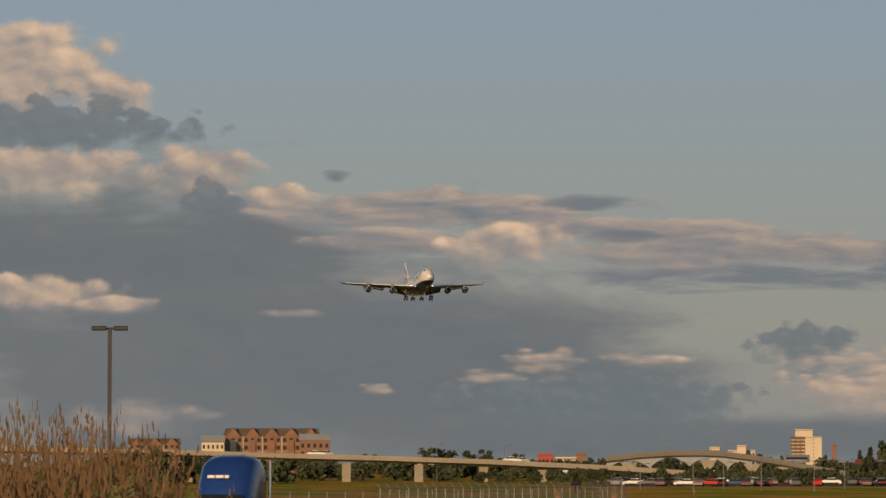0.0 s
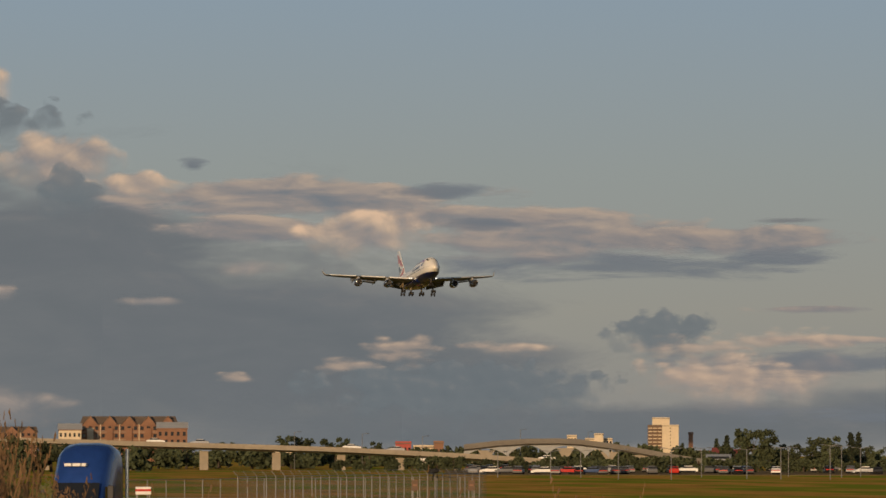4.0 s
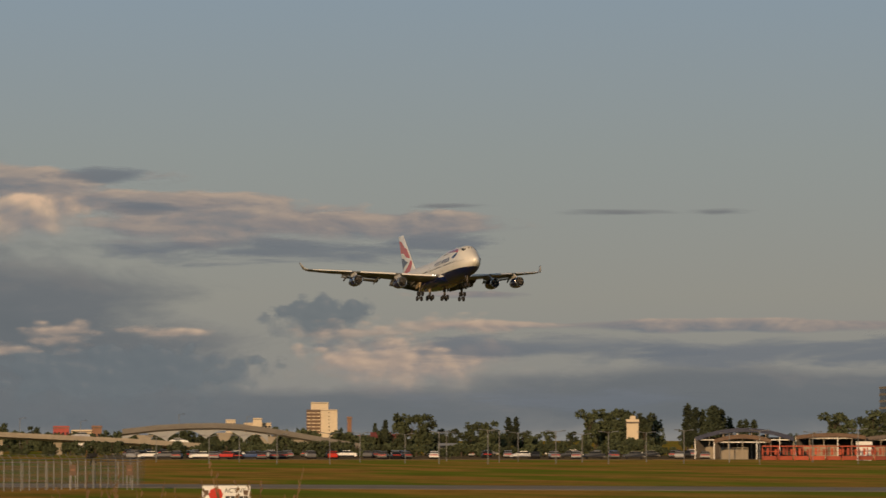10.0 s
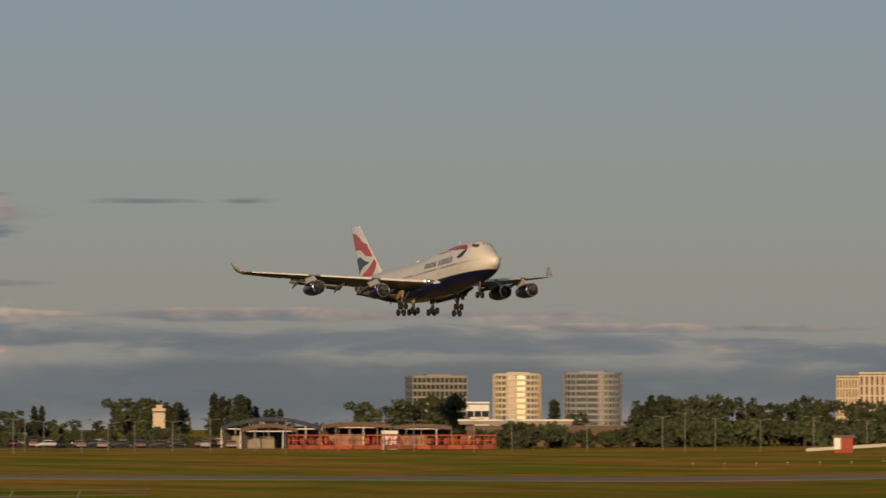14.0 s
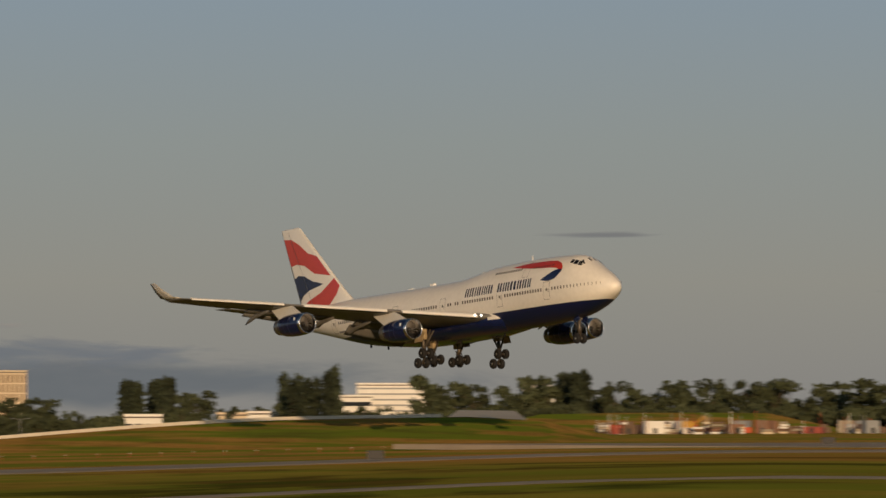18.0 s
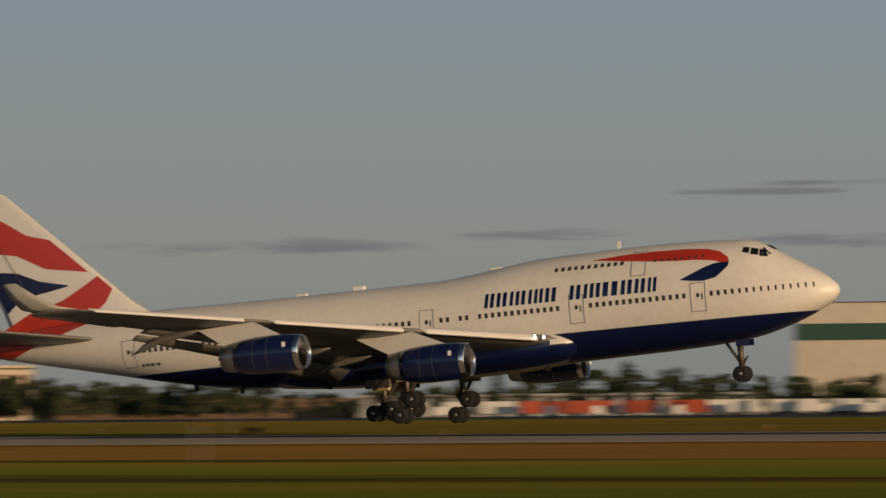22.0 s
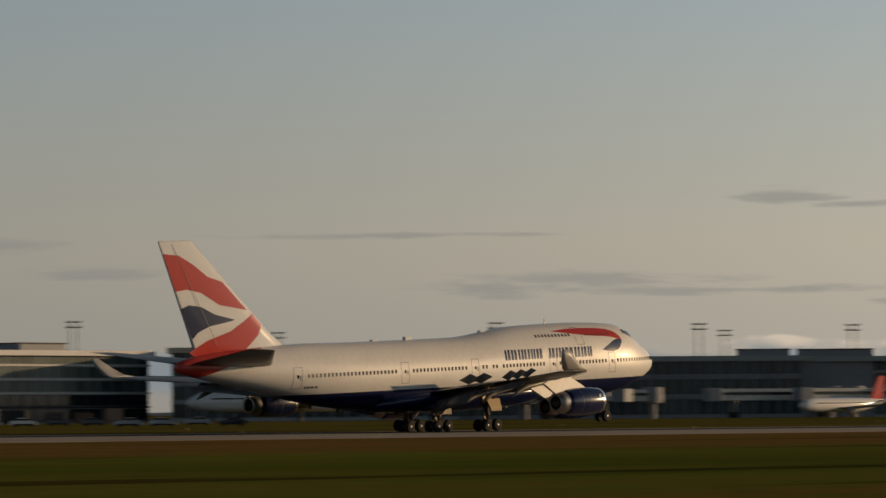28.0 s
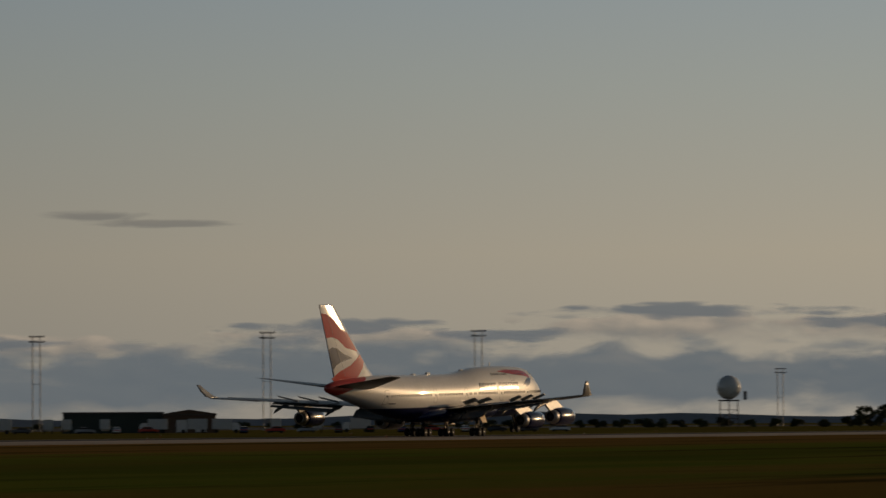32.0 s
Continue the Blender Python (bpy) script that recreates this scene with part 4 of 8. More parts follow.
def cloud_material(name, kind):
    """A ragged drift of vapour, brighter on the sun's side; each cloud has its own shape."""
    lump_w, lump_h, rag, soft_top, soft_foot, thick, fall, relief, grain, stops = CLOUD_KINDS[kind]
    m = bpy.data.materials.new(name)
    m.use_nodes = True
    nt = m.node_tree
    nt.nodes.clear()
    add, link = nt.nodes.new, nt.links.new

    def op(k, a, b=None):
        n = add("ShaderNodeMath")
        n.operation = k
        for i, v in enumerate((a, b)):
            if v is None:
                continue
            if isinstance(v, (int, float)):
                n.inputs[i].default_value = v
            else:
                link(v, n.inputs[i])
        return n.outputs[0]

    def vec(k, a, b):
        n = add("ShaderNodeVectorMath")
        n.operation = k
        link(a, n.inputs[0])
        if isinstance(b, tuple):
            n.inputs[1].default_value = b
        else:
            link(b, n.inputs[1])
        return n.outputs[0]

    coord, info = add("ShaderNodeTexCoord"), add("ShaderNodeObjectInfo")
    gen = add("ShaderNodeMapping")
    gen.inputs["Location"].default_value, gen.inputs["Scale"].default_value = (-1.25, 0, -1.25), (2.5, 0, 2.5)
    link(coord.outputs["Generated"], gen.inputs[0])
    size = add("ShaderNodeVectorMath")
    size.operation = "LENGTH"
    link(gen.outputs[0], size.inputs[0])
    sep = add("ShaderNodeSeparateXYZ")
    link(gen.outputs[0], sep.inputs[0])
    own = add("ShaderNodeCombineXYZ")
    link(op("MULTIPLY", info.outputs["Random"], 900.0), own.inputs[1])
    base = vec("ADD", vec("MULTIPLY", coord.outputs["Object"], (1 / lump_w, 0, 1 / lump_h)), own.outputs[0])

    def billow(v):
        n = add("ShaderNodeTexNoise")
        n.inputs["Scale"].default_value, n.inputs["Detail"].default_value, n.inputs["Roughness"].default_value = .55, 7, .58
        n.inputs["Distortion"].default_value = .35
        link(v, n.inputs["Vector"])
        if kind not in ("puff", "soft", "crest", "tower", "rim", "bank", "bank_top"):
            return n.outputs["Fac"]
        w = add("ShaderNodeTexVoronoi")
        w.feature, w.inputs["Scale"].default_value, w.inputs["Smoothness"].default_value = "SMOOTH_F1", 1.0, .6
        link(v, w.inputs["Vector"])
        return op("ADD", op("MULTIPLY", n.outputs["Fac"], .72), op("MULTIPLY", op("SUBTRACT", .85, w.outputs["Distance"]), .34))

    here, there = billow(base), billow(vec("ADD", base, (.26, 0, .34)))
    edge = op("ADD", op("SUBTRACT", 1.0, size.outputs["Value"]), op("MULTIPLY", op("SUBTRACT", here, .5), rag))
    foot = add("ShaderNodeMapRange")
    foot.inputs["From Min"].default_value, foot.inputs["From Max"].default_value = .35, -.55
    foot.inputs["To Min"].default_value, foot.inputs["To Max"].default_value = soft_top, soft_foot
    link(sep.outputs[2], foot.inputs["Value"])
    r = add("ShaderNodeMapRange")
    r.interpolation_type = "SMOOTHSTEP"
    link(foot.outputs[0], r.inputs["From Max"])
    link(edge, r.inputs["Value"])
    r2 = add("ShaderNodeMapRange")
    r2.inputs["From Max"].default_value = .22
    link(op("SUBTRACT", 1.24, size.outputs["Value"]), r2.inputs["Value"])
    alpha = op("MULTIPLY", op("MULTIPLY", r.outputs[0], r2.outputs[0]), thick)
    fine = add("ShaderNodeTexNoise")
    fine.inputs["Scale"].default_value, fine.inputs["Detail"].default_value = .35, 9
    link(base, fine.inputs["Vector"])
    lit = op("MULTIPLY", op("SUBTRACT", here, there), relief)
    tone = op("ADD", op("ADD", op("MULTIPLY", sep.outputs[2], fall), .5), op("ADD", lit, op("MULTIPLY", op("SUBTRACT", fine.outputs["Fac"], .5), grain)))
    ramp = add("ShaderNodeValToRGB")
    link(tone, ramp.inputs[0])
    e = ramp.color_ramp.elements
    while len(e) < len(stops):
        e.new(.5)
    for q, (p, c) in zip(e, stops):
        q.position, q.color = p, (*c, 1)
    em, tr, mx, out = add("ShaderNodeEmission"), add("ShaderNodeBsdfTransparent"), add("ShaderNodeMixShader"), add("ShaderNodeOutputMaterial")
    link(ramp.outputs[0], em.inputs["Color"])
    link(alpha, mx.inputs[0])
    link(tr.outputs[0], mx.inputs[1])
    link(em.outputs[0], mx.inputs[2])
    link(mx.outputs[0], out.inputs["Surface"])
    return m


CLOUD_LABELS = {"crest": "small sunlit crest of cloud", "puff": "sunlit cream cumulus cloud", "soft": "soft sunlit cream cloud", "tower": "shaded slate-blue cumulus cloud", "mass": "shaded blue-grey mass of cloud", "veil": "pinkish layered evening cloud",
                "shade": "slate-grey underside of cloud", "streak": "thin grey streak of evening cloud", "bank_streak": "long grey-brown bank of evening cloud", "thin": "faint grey streak of evening cloud",
                "rim": "cream-edged evening cloud", "bank": "blue-grey low bank of cloud", "bank_top": "ragged blue-grey cloud above the low bank"}


def build_clouds():
    far = 4880
    mats = {k: cloud_material(k + "_cloud_vapour", k) for k in CLOUD_KINDS}
    for kind, rows in CLOUDS:
        for b, h, hw, hh in rows:
            far -= 2
            k = far * math.pi / 180
            bm = bmesh.new()
            hx, hz = hw * k * 1.25, hh * k * 1.25
            for y in (0, .5):
                vs = [bm.verts.new(v) for v in ((-hx, y, -hz), (hx, y, -hz), (hx, y, hz), (-hx, y, hz))]
                if y == 0:
                    bm.faces.new(vs)
            p = spot(b, far, EYE + far * math.tan(radians(h)))
            tagged(part("backdrop", bm, mats[kind], at=pose(p.x, p.y, p.z, 0, 0, -b)), CLOUD_LABELS[kind], "cloud", kind="structure")


build_clouds()

# ---------- trees ----------


def leaves(verts, faces, centre, radii, count, size, rnd):
    for _ in range(count):
        d = Vector((rnd.gauss(0, 1), rnd.gauss(0, 1), rnd.gauss(0, 1))).normalized() * (rnd.random() ** .45)
        c = Vector(centre) + Vector((d.x * radii[0], d.y * radii[1], d.z * radii[2]))
        for _ in range(3):
            e = Euler((rnd.uniform(0, 6.3), rnd.uniform(0, 6.3), rnd.uniform(0, 6.3))).to_matrix()
            s = size * rnd.uniform(.6, 1.3)
            o = Vector((rnd.uniform(-s, s), rnd.uniform(-s, s), rnd.uniform(-s, s)))
            n = len(verts)
            for x, y in ((-s, -.5 * s), (.2 * s, -s), (s, .4 * s), (-.3 * s, s)):
                verts.append(c + o + e @ Vector((x, y, 0)))
            faces.append((n, n + 1, n + 2, n + 3))


def build_tree(kind, seed, mat, label):
    rnd = random.Random(seed)
    tree = thing({"round": "broadleaf_tree", "poplar": "poplar_tree", "conifer": "conifer_tree", "bush": "thicket"}[kind], label, "tree" if kind != "bush" else "shrub")
    h = 10.0
    bm = loft([[(r * math.cos(a) + dx, r * math.sin(a), z) for a in [2 * math.pi * k / 7 for k in range(7)]]
               for z, r, dx in ((-.3, .34, 0), (.6, .24, 0), (3.5, .18, .1), (7 if kind != "bush" else 2.0, .06, .25))])
    verts, faces = [], []
    if kind == "round":
        for k in range(9):
            a = rnd.uniform(0, 6.3)
            q, z = rnd.uniform(.6, 2.6), 2.2 + 6.4 * k / 8 + rnd.uniform(-.4, .4)
            c = (q * math.cos(a), q * math.sin(a), z)
            rod((0, 0, z * .55), c, .06, 5, bm)
            leaves(verts, faces, c, (rnd.uniform(1.1, 1.9), rnd.uniform(1.1, 1.9), rnd.uniform(.9, 1.6)), 34, .34, rnd)
    elif kind == "poplar":
        for k in range(13):
            z = 1.6 + k * .65
            w = 1.25 * math.sin(math.pi * min(1, (k + 1.2) / 14.5)) ** .6
            c = (rnd.uniform(-.25, .25), rnd.uniform(-.25, .25), z)
            leaves(verts, faces, c, (w, w, .75), 26, .28, rnd)
    elif kind == "conifer":
        for k in range(12):
            z = 1.4 + k * .74
            w = 2.1 * (1 - k / 12.6) + .12
            for j in range(5):
                a = j * 1.256 + k * .7 + rnd.uniform(-.3, .3)
                c = (w * .6 * math.cos(a), w * .6 * math.sin(a), z - .15)
                rod((0, 0, z), (w * math.cos(a), w * math.sin(a), z - .3), .035, 4, bm)
                leaves(verts, faces, c, (w * .42, w * .42, .28), 7, .26, rnd)
    else:
        for k in range(8):
            c = (rnd.uniform(-3.2, 3.2), rnd.uniform(-1.5, 1.5), rnd.uniform(1.0, 3.4))
            leaves(verts, faces, c, (1.7, 1.5, 1.2), 40, .36, rnd)
    part("trunk", bm, bark, tree)
    me = bpy.data.meshes.new("crown")
    me.from_pydata(verts, [], faces)
    me.materials.append(mat)
    part("crown", me, None, tree)
    return tree


TREES = {}
for kind_, label_, mat_ in (("round", "dark green broadleaf tree with an uneven crown", leaf_green), ("poplar", "slender dark green poplar tree", leaf_dark),
                            ("conifer", "dark green pointed conifer tree", leaf_dark), ("bush", "low dark green thicket", leaf_green)):
    TREES[kind_] = [[label_, mat_, kind_, k, None] for k in range(3)]
tree_random = random.Random(5)


def plant(kind, bearing, dist, height, ground_z_=None, wide=1.0):
    spec = tree_random.choice(TREES[kind])
    z = ground_z(bearing, dist) if ground_z_ is None else ground_z_
    k = height / (10.0 if kind != "bush" else 4.6)
    p = spot(bearing, dist, z)
    m = pose(p.x, p.y, p.z, 0, 0, tree_random.uniform(0, 360)) @ Matrix.Diagonal((k * wide, k * wide, k, 1))
    if spec[4] is None:
        spec[4] = build_tree(spec[2], 10 + spec[3] * 7 + len(kind), spec[1], spec[0])
        spec[4].matrix_world = m
        return spec[4]
    ob = copy_thing(spec[4], Matrix())
    ob.matrix_world = m
    return ob


def hedge(kind, b0, b1, dist, low, high, step, spread=25):
    b = b0
    while b <= b1:
        plant(kind, b, dist + tree_random.uniform(-spread, spread), tree_random.uniform(low, high), wide=tree_random.uniform(.9, 1.25))
        b += step * tree_random.uniform(.7, 1.3)


# beside the overpass and the town
hedge("round", -80.75, -80.3, 1600, 9, 11, .2)
hedge("round", -80.15, -79.9, 1600, 9, 10.5, .18)
plant("round", -79.5, 1600, 8.4)
hedge("bush", -85.2, -82.6, 900, 4.5, 7, .45)
hedge("round", -84.9, -84.2, 700, 6, 9, .5)
hedge("bush", -82.4, -79.2, 1080, 4, 6.5, .4)
hedge("bush", -81.2, -74.6, 1250, 3.5, 6.5, .22)
hedge("round", -79.3, -76.2, 1350, 5, 7.5, .3)
hedge("bush", -80.0, -75.0, 960, 2.2, 3.4, .3)
hedge("bush", -71.72, -71.44, 950, 3.0, 4.2, .1, 8)
hedge("bush", -77.6, -70.9, 880, 2.0, 3.4, .2)
hedge("round", -82.3, -81.2, 1120, 5.5, 7, .35)
hedge("round", -74.65, -74.25, 1300, 9, 11.5, .16)
hedge("bush", -74.3, -72.9, 1320, 4, 6, .3)
hedge("round", -74.06, -73.78, 1300, 6, 7.2, .14)
hedge("round", -73.72, -73.42, 1300, 8, 10, .14)
hedge("poplar", -73.22, -73.06, 1300, 9, 10, .1)
hedge("round", -73.0, -72.2, 1400, 5, 6.8, .22)
hedge("conifer", -75.0, -74.8, 1700, 9, 11, .12)
plant("conifer", -75.45, 1700, 8)
hedge("round", -71.2, -69.3, 1300, 4.5, 6.2, .25)
hedge("round", -72.15, -71.25, 1200, 9.5, 12.5, .12, 15)
hedge("round", -69.3, -67.6, 1150, 3.8, 5.4, .22)
hedge("poplar", -70.85, -70.4, 1300, 12, 14, .09)
hedge("poplar", -70.38, -70.2, 1300, 9.5, 11, .09)
hedge("poplar", -70.15, -69.9, 1300, 8, 9.5, .1)
hedge("round", -68.92, -68.68, 1300, 11, 12, .12)
hedge("round", -68.5, -68.15, 1000, 8, 11, .12)
hedge("round", -67.95, -67.58, 1000, 10, 12.5, .12)
hedge("poplar", -66.36, -66.28, 1300, 10, 12, .06)
plant("round", -66.0, 1150, 8)
hedge("bush", -67.3, -65.3, 800, 3, 5, .25)
# the wood before the hotel
hedge("round", -65.15, -62.6, 880, 8, 10.5, .115, 30)
hedge("bush", -65.2, -62.5, 840, 3.5, 6, .2)
hedge("conifer", -65.05, -64.8, 880, 9.5, 11, .12)
hedge("round", -62.4, -60.5, 900, 6.5, 9.5, .13)
hedge("bush", -62.5, -59.6, 870, 3.5, 5.5, .22)
hedge("round", -60.5, -58.0, 1050, 5, 7.5, .2)
hedge("poplar", -59.52, -59.32, 1100, 13.5, 14.5, .08)
hedge("poplar", -59.15, -58.9, 1100, 13.5, 15, .08)
hedge("round", -58.75, -58.5, 1100, 10.5, 12, .1)
hedge("poplar", -57.42, -56.72, 1200, 13.5, 19.5, .11)
hedge("round", -58.2, -57.4, 1200, 7, 9, .14)
hedge("round", -56.7, -55.6, 1250, 6, 8, .15)
hedge("round", -55.5, -53.9, 1300, 10, 17.5, .15)
hedge("round", -53.9, -51.7, 1300, 8, 16.5, .15)
hedge("poplar", -53.75, -53.4, 1300, 16, 18.5, .1)
hedge("round", -51.7, -47.4, 1300, 8, 16.5, .15)
hedge("bush", -55.4, -47.6, 1150, 5, 8, .2)
hedge("round", -30.9, -30.1, 950, 8, 10.5, .16)
hedge("round", -28.2, -24.2, 930, 7, 10, .16)
hedge("round", -24.2, -17.4, 900, 3.5, 7, .26)
hedge("poplar", -21.6, -18.6, 905, 8, 11.5, .55)
hedge("bush", -27.0, -13.0, 1150, 5, 8, .4)
hedge("round", -12.4, -9.2, 930, 6, 8, .2)
hedge("round", -21.0, -15.2, 1250, 8, 14, .3)
hedge("round", -6.0, 13.5, 1500, 8, 13, .35)
hedge("conifer", 12.5, 25.0, 1350, 9, 13, .22)
hedge("bush", 64.0, 70.5, 1500, 2.6, 3.8, .28)
hedge("bush", 57.5, 64.0, 1600, 2.4, 3.4, .4)
hedge("round", 68.4, 69.4, 1450, 6, 8, .12)

# ---------- buildings, roads and vehicles, by bearing and distance from the camera ----------


def width_of(b0, b1, d):
    return d * 2 * math.tan(radians(b1 - b0) / 2)


def plot(b0, b1, d, z, turn=0.0):
    """Width and pose of a block between two bearings; the airport's eastern side stands parallel to the runway."""
    b = (b0 + b1) / 2
    if b < 18 or b > 43:
        return width_of(b0, b1, d), facing(b, d, z, turn)
    y = d * math.cos(radians(b))
    x0, x1 = y * math.tan(radians(b0)), y * math.tan(radians(b1))
    return x1 - x0, pose((x0 + x1) / 2, y, z)


def unit_window(w, h, mat, name="window"):
    return mesh_of(name, box(-w / 2, w / 2, -.12, .08, -h / 2, h / 2, .02), mat)


def building(name, label, category, b0, b1, d, top, wall, base=None, depth=20, floors=0, bays=0, glass=None, roof=None, win=(.6, .55), turn=0.0, parapet=.6, frame_mat=None, skip=0.0, seed=1):
    """A block with its front to the camera, storeys of windows that stand in it, a roof slab and a parapet."""
    rnd = random.Random(seed)
    z0 = ground_z((b0 + b1) / 2, d) if base is None else base
    w, m = plot(b0, b1, d, z0, turn)
    h = top - z0
    ob = thing(name, label, category, m)
    part("wall", box(-w / 2, w / 2, 0, depth, -.6, h - .35, .05), wall, ob)
    bm = box(-w / 2 - .25, w / 2 + .25, -.25, depth + .25, h - .35, h)
    part("roof", bm, roof or roof_grey, ob)
    if parapet:
        part("parapet", box(-w / 2 - .1, w / 2 + .1, -.12, .2, h, h + parapet), wall, ob)
    if floors and bays:
        pw, ph = w / bays, h / (floors + .3)
        me = unit_window(pw * win[0], ph * win[1], glass or dark_glass)
        for i in range(bays):
            for j in range(floors):
                if rnd.random() < skip:
                    continue
                part("window", me, None, ob, at=(-w / 2 + (i + .5) * pw, 0, (j + .6) * ph))
    return ob


def gable_roof(ob, w, depth, z, rise, mat, ridge_along=True, y0=0.0):
    if ridge_along:
        rings = [[(x, y0 - .5, z), (x, y0 + depth / 2, z + rise), (x, y0 + depth + .5, z)] for x in (-w / 2 - .4, w / 2 + .4)]
    else:
        rings = [[(-w / 2 - .4, y, z), (0, y, z + rise), (w / 2 + .4, y, z)] for y in (y0 - .5, y0 + depth + .5)]
    return part("roof", loft(rings), mat, ob)


def brick_house(b0, b1, d, top, gables, seed):
    b = (b0 + b1) / 2
    z0 = ground_z(b, d)
    w, h = width_of(b0, b1, d), top - z0
    ob = thing("apartment_house", "brown brick apartment house with small gables and pale beams, under scaffolding", "house", facing(b, d, z0))
    eave = h * .80
    part("wall", box(-w / 2, w / 2, 0, 16, -.5, eave, .05), brick, ob)
    part("roof", loft([[(x, -.5, eave), (x * .94, 6, h - .5), (x * .94, 10, h - .5), (x, 16.5, eave)] for x in (-w / 2 - .4, w / 2 + .4)]), house_roof, ob, "brown shingled roof")
    gw = w / gables
    for g in range(gables):
        x = -w / 2 + (g + .5) * gw
        k = gw * .34
        part("gable", loft([[(x - k, y, eave - .3), (x - k, y, eave + .4), (x, y, h - .6), (x + k, y, eave + .4), (x + k, y, eave - .3)] for y in (-.5, 4)]), brick, ob)
        part("gable_roof", loft([[(x - k - .3, y, eave + .3), (x, y, h - .2), (x + k + .3, y, eave + .3), (x, y, h - .6)] for y in (-.8, 5)]), house_roof, ob)
        part("bay", box(x - gw * .16, x + gw * .16, -.9, 0, 0, h * .72, .04), cream_wall if (g + seed) % 4 == 1 else brick, ob)
        part("beam", box(x - gw * .5, x - gw * .46, -.5, -.1, 0, eave), cream_wall, ob, "pale upright beam")
    for j in range(1, 5):
        part("floor_line", box(-w / 2, w / 2, -.12, 0, j * eave / 5 - .15, j * eave / 5 + .1), far_concrete, ob)
    me = unit_window(gw * .16, 1.5, dark_glass)
    for g in range(gables * 3):
        for j in range(5):
            part("window", me, None, ob, at=(-w / 2 + (g + .5) * gw / 3, -.02, 1.6 + j * eave / 5))
    return ob


house_roof = material("brown_shingle_roof", (.15, .115, .09), .9, vary=.2)
pale_roof = material("pale_grey_roof_sheet", (.5, .5, .49), .6, vary=.12)
brick_house(-83.43, -82.15, 1800, 17.7, 5, 1)
brick_house(-84.68, -84.0, 1800, 13.4, 3, 2)
for b0_, b1_, d_, t_ in ((-83.72, -83.42, 1780, 14.0), (-82.42, -82.02, 1780, 14.6)):
    o_ = building("house", "brick house with a pale pitched roof, under scaffolding", "house", b0_, b1_, d_, t_ - 2.5, brick if b0_ > -83 else cream_wall, floors=4, bays=5, parapet=0, roof=brick, win=(.45, .5))
    gable_roof(o_, width_of(b0_, b1_, d_), 20, t_ - 2.5 - ground_z(b0_, d_), 2.6, pale_roof)
building("office_block", "dark red clad office block", "building", -79.26, -79.05, 1700, 5.9, material("dark_red_cladding", (.32, .04, .03), .6), floors=2, bays=4, win=(.5, .3))
building("warehouse", "long beige warehouse behind the overpass", "building", -79.02, -78.63, 1700, 4.4, cream_wall, floors=1, bays=6)
building("warehouse", "red and beige stepped works building", "building", -78.75, -78.62, 1690, 6.0, brick, floors=1, bays=2)
building("shed", "small white works building under the overpass", "building", -79.01, -78.76, 1150, -.1, white_wall, floors=2, bays=5, win=(.7, .35))
building("shed", "low cream shed behind the overpass piers", "building", -81.0, -80.6, 1300, 2.0, cream_wall, floors=1, bays=3)
building("apartment_block", "beige apartment block with a lift tower", "building", -76.98, -76.85, 2600, 12.1, cream_wall, floors=4, bays=3)
building("apartment_block", "beige apartment block with grey bands", "building", -76.74, -76.38, 2600, 10.2, cream_wall, floors=4, bays=8)
building("apartment_block", "small beige penthouse block", "building", -76.62, -76.5, 2590, 13.0, cream_wall)
building("apartment_tower", "beige apartment tower with dark balconies on one face", "building", -75.91, -75.72, 3200, 22.0, brown_wall, floors=9, bays=3, glass=cream_wall, win=(.8, .25))
building("apartment_tower", "beige apartment tower with a plain sunlit face", "building", -75.72, -75.50, 3195, 22.0, cream_wall, floors=9, bays=1, win=(.06, .3))
building("roof_house", "beige plant room on the tower roof", "building", -75.85, -75.62, 3205, 27.5, cream_wall, base=20.5)
for k_, (b0_, b1_, t_) in enumerate(((-75.3, -75.02, 2.2), (-75.05, -74.8, 3.2), (-74.82, -74.6, 2.6))):
    o_ = building("house", "cream house with a red tiled roof", "house", b0_, b1_, 1500, t_ - 1.6, cream_wall, floors=2, bays=5, parapet=0)
    gable_roof(o_, width_of(b0_, b1_, 1500), 18, t_ - 1.6 - ground_z(b0_, 1500), 2.2, roof_red)
building("chimney_stack", "slim brown brick stack", "chimney", -75.37, -75.31, 1900, 10.5, brick)


# --- the road overpass and the arched guideway ---
guide_concrete = material("grey_guideway_concrete", (.16, .145, .125), .85, vary=.15, scale=.3)

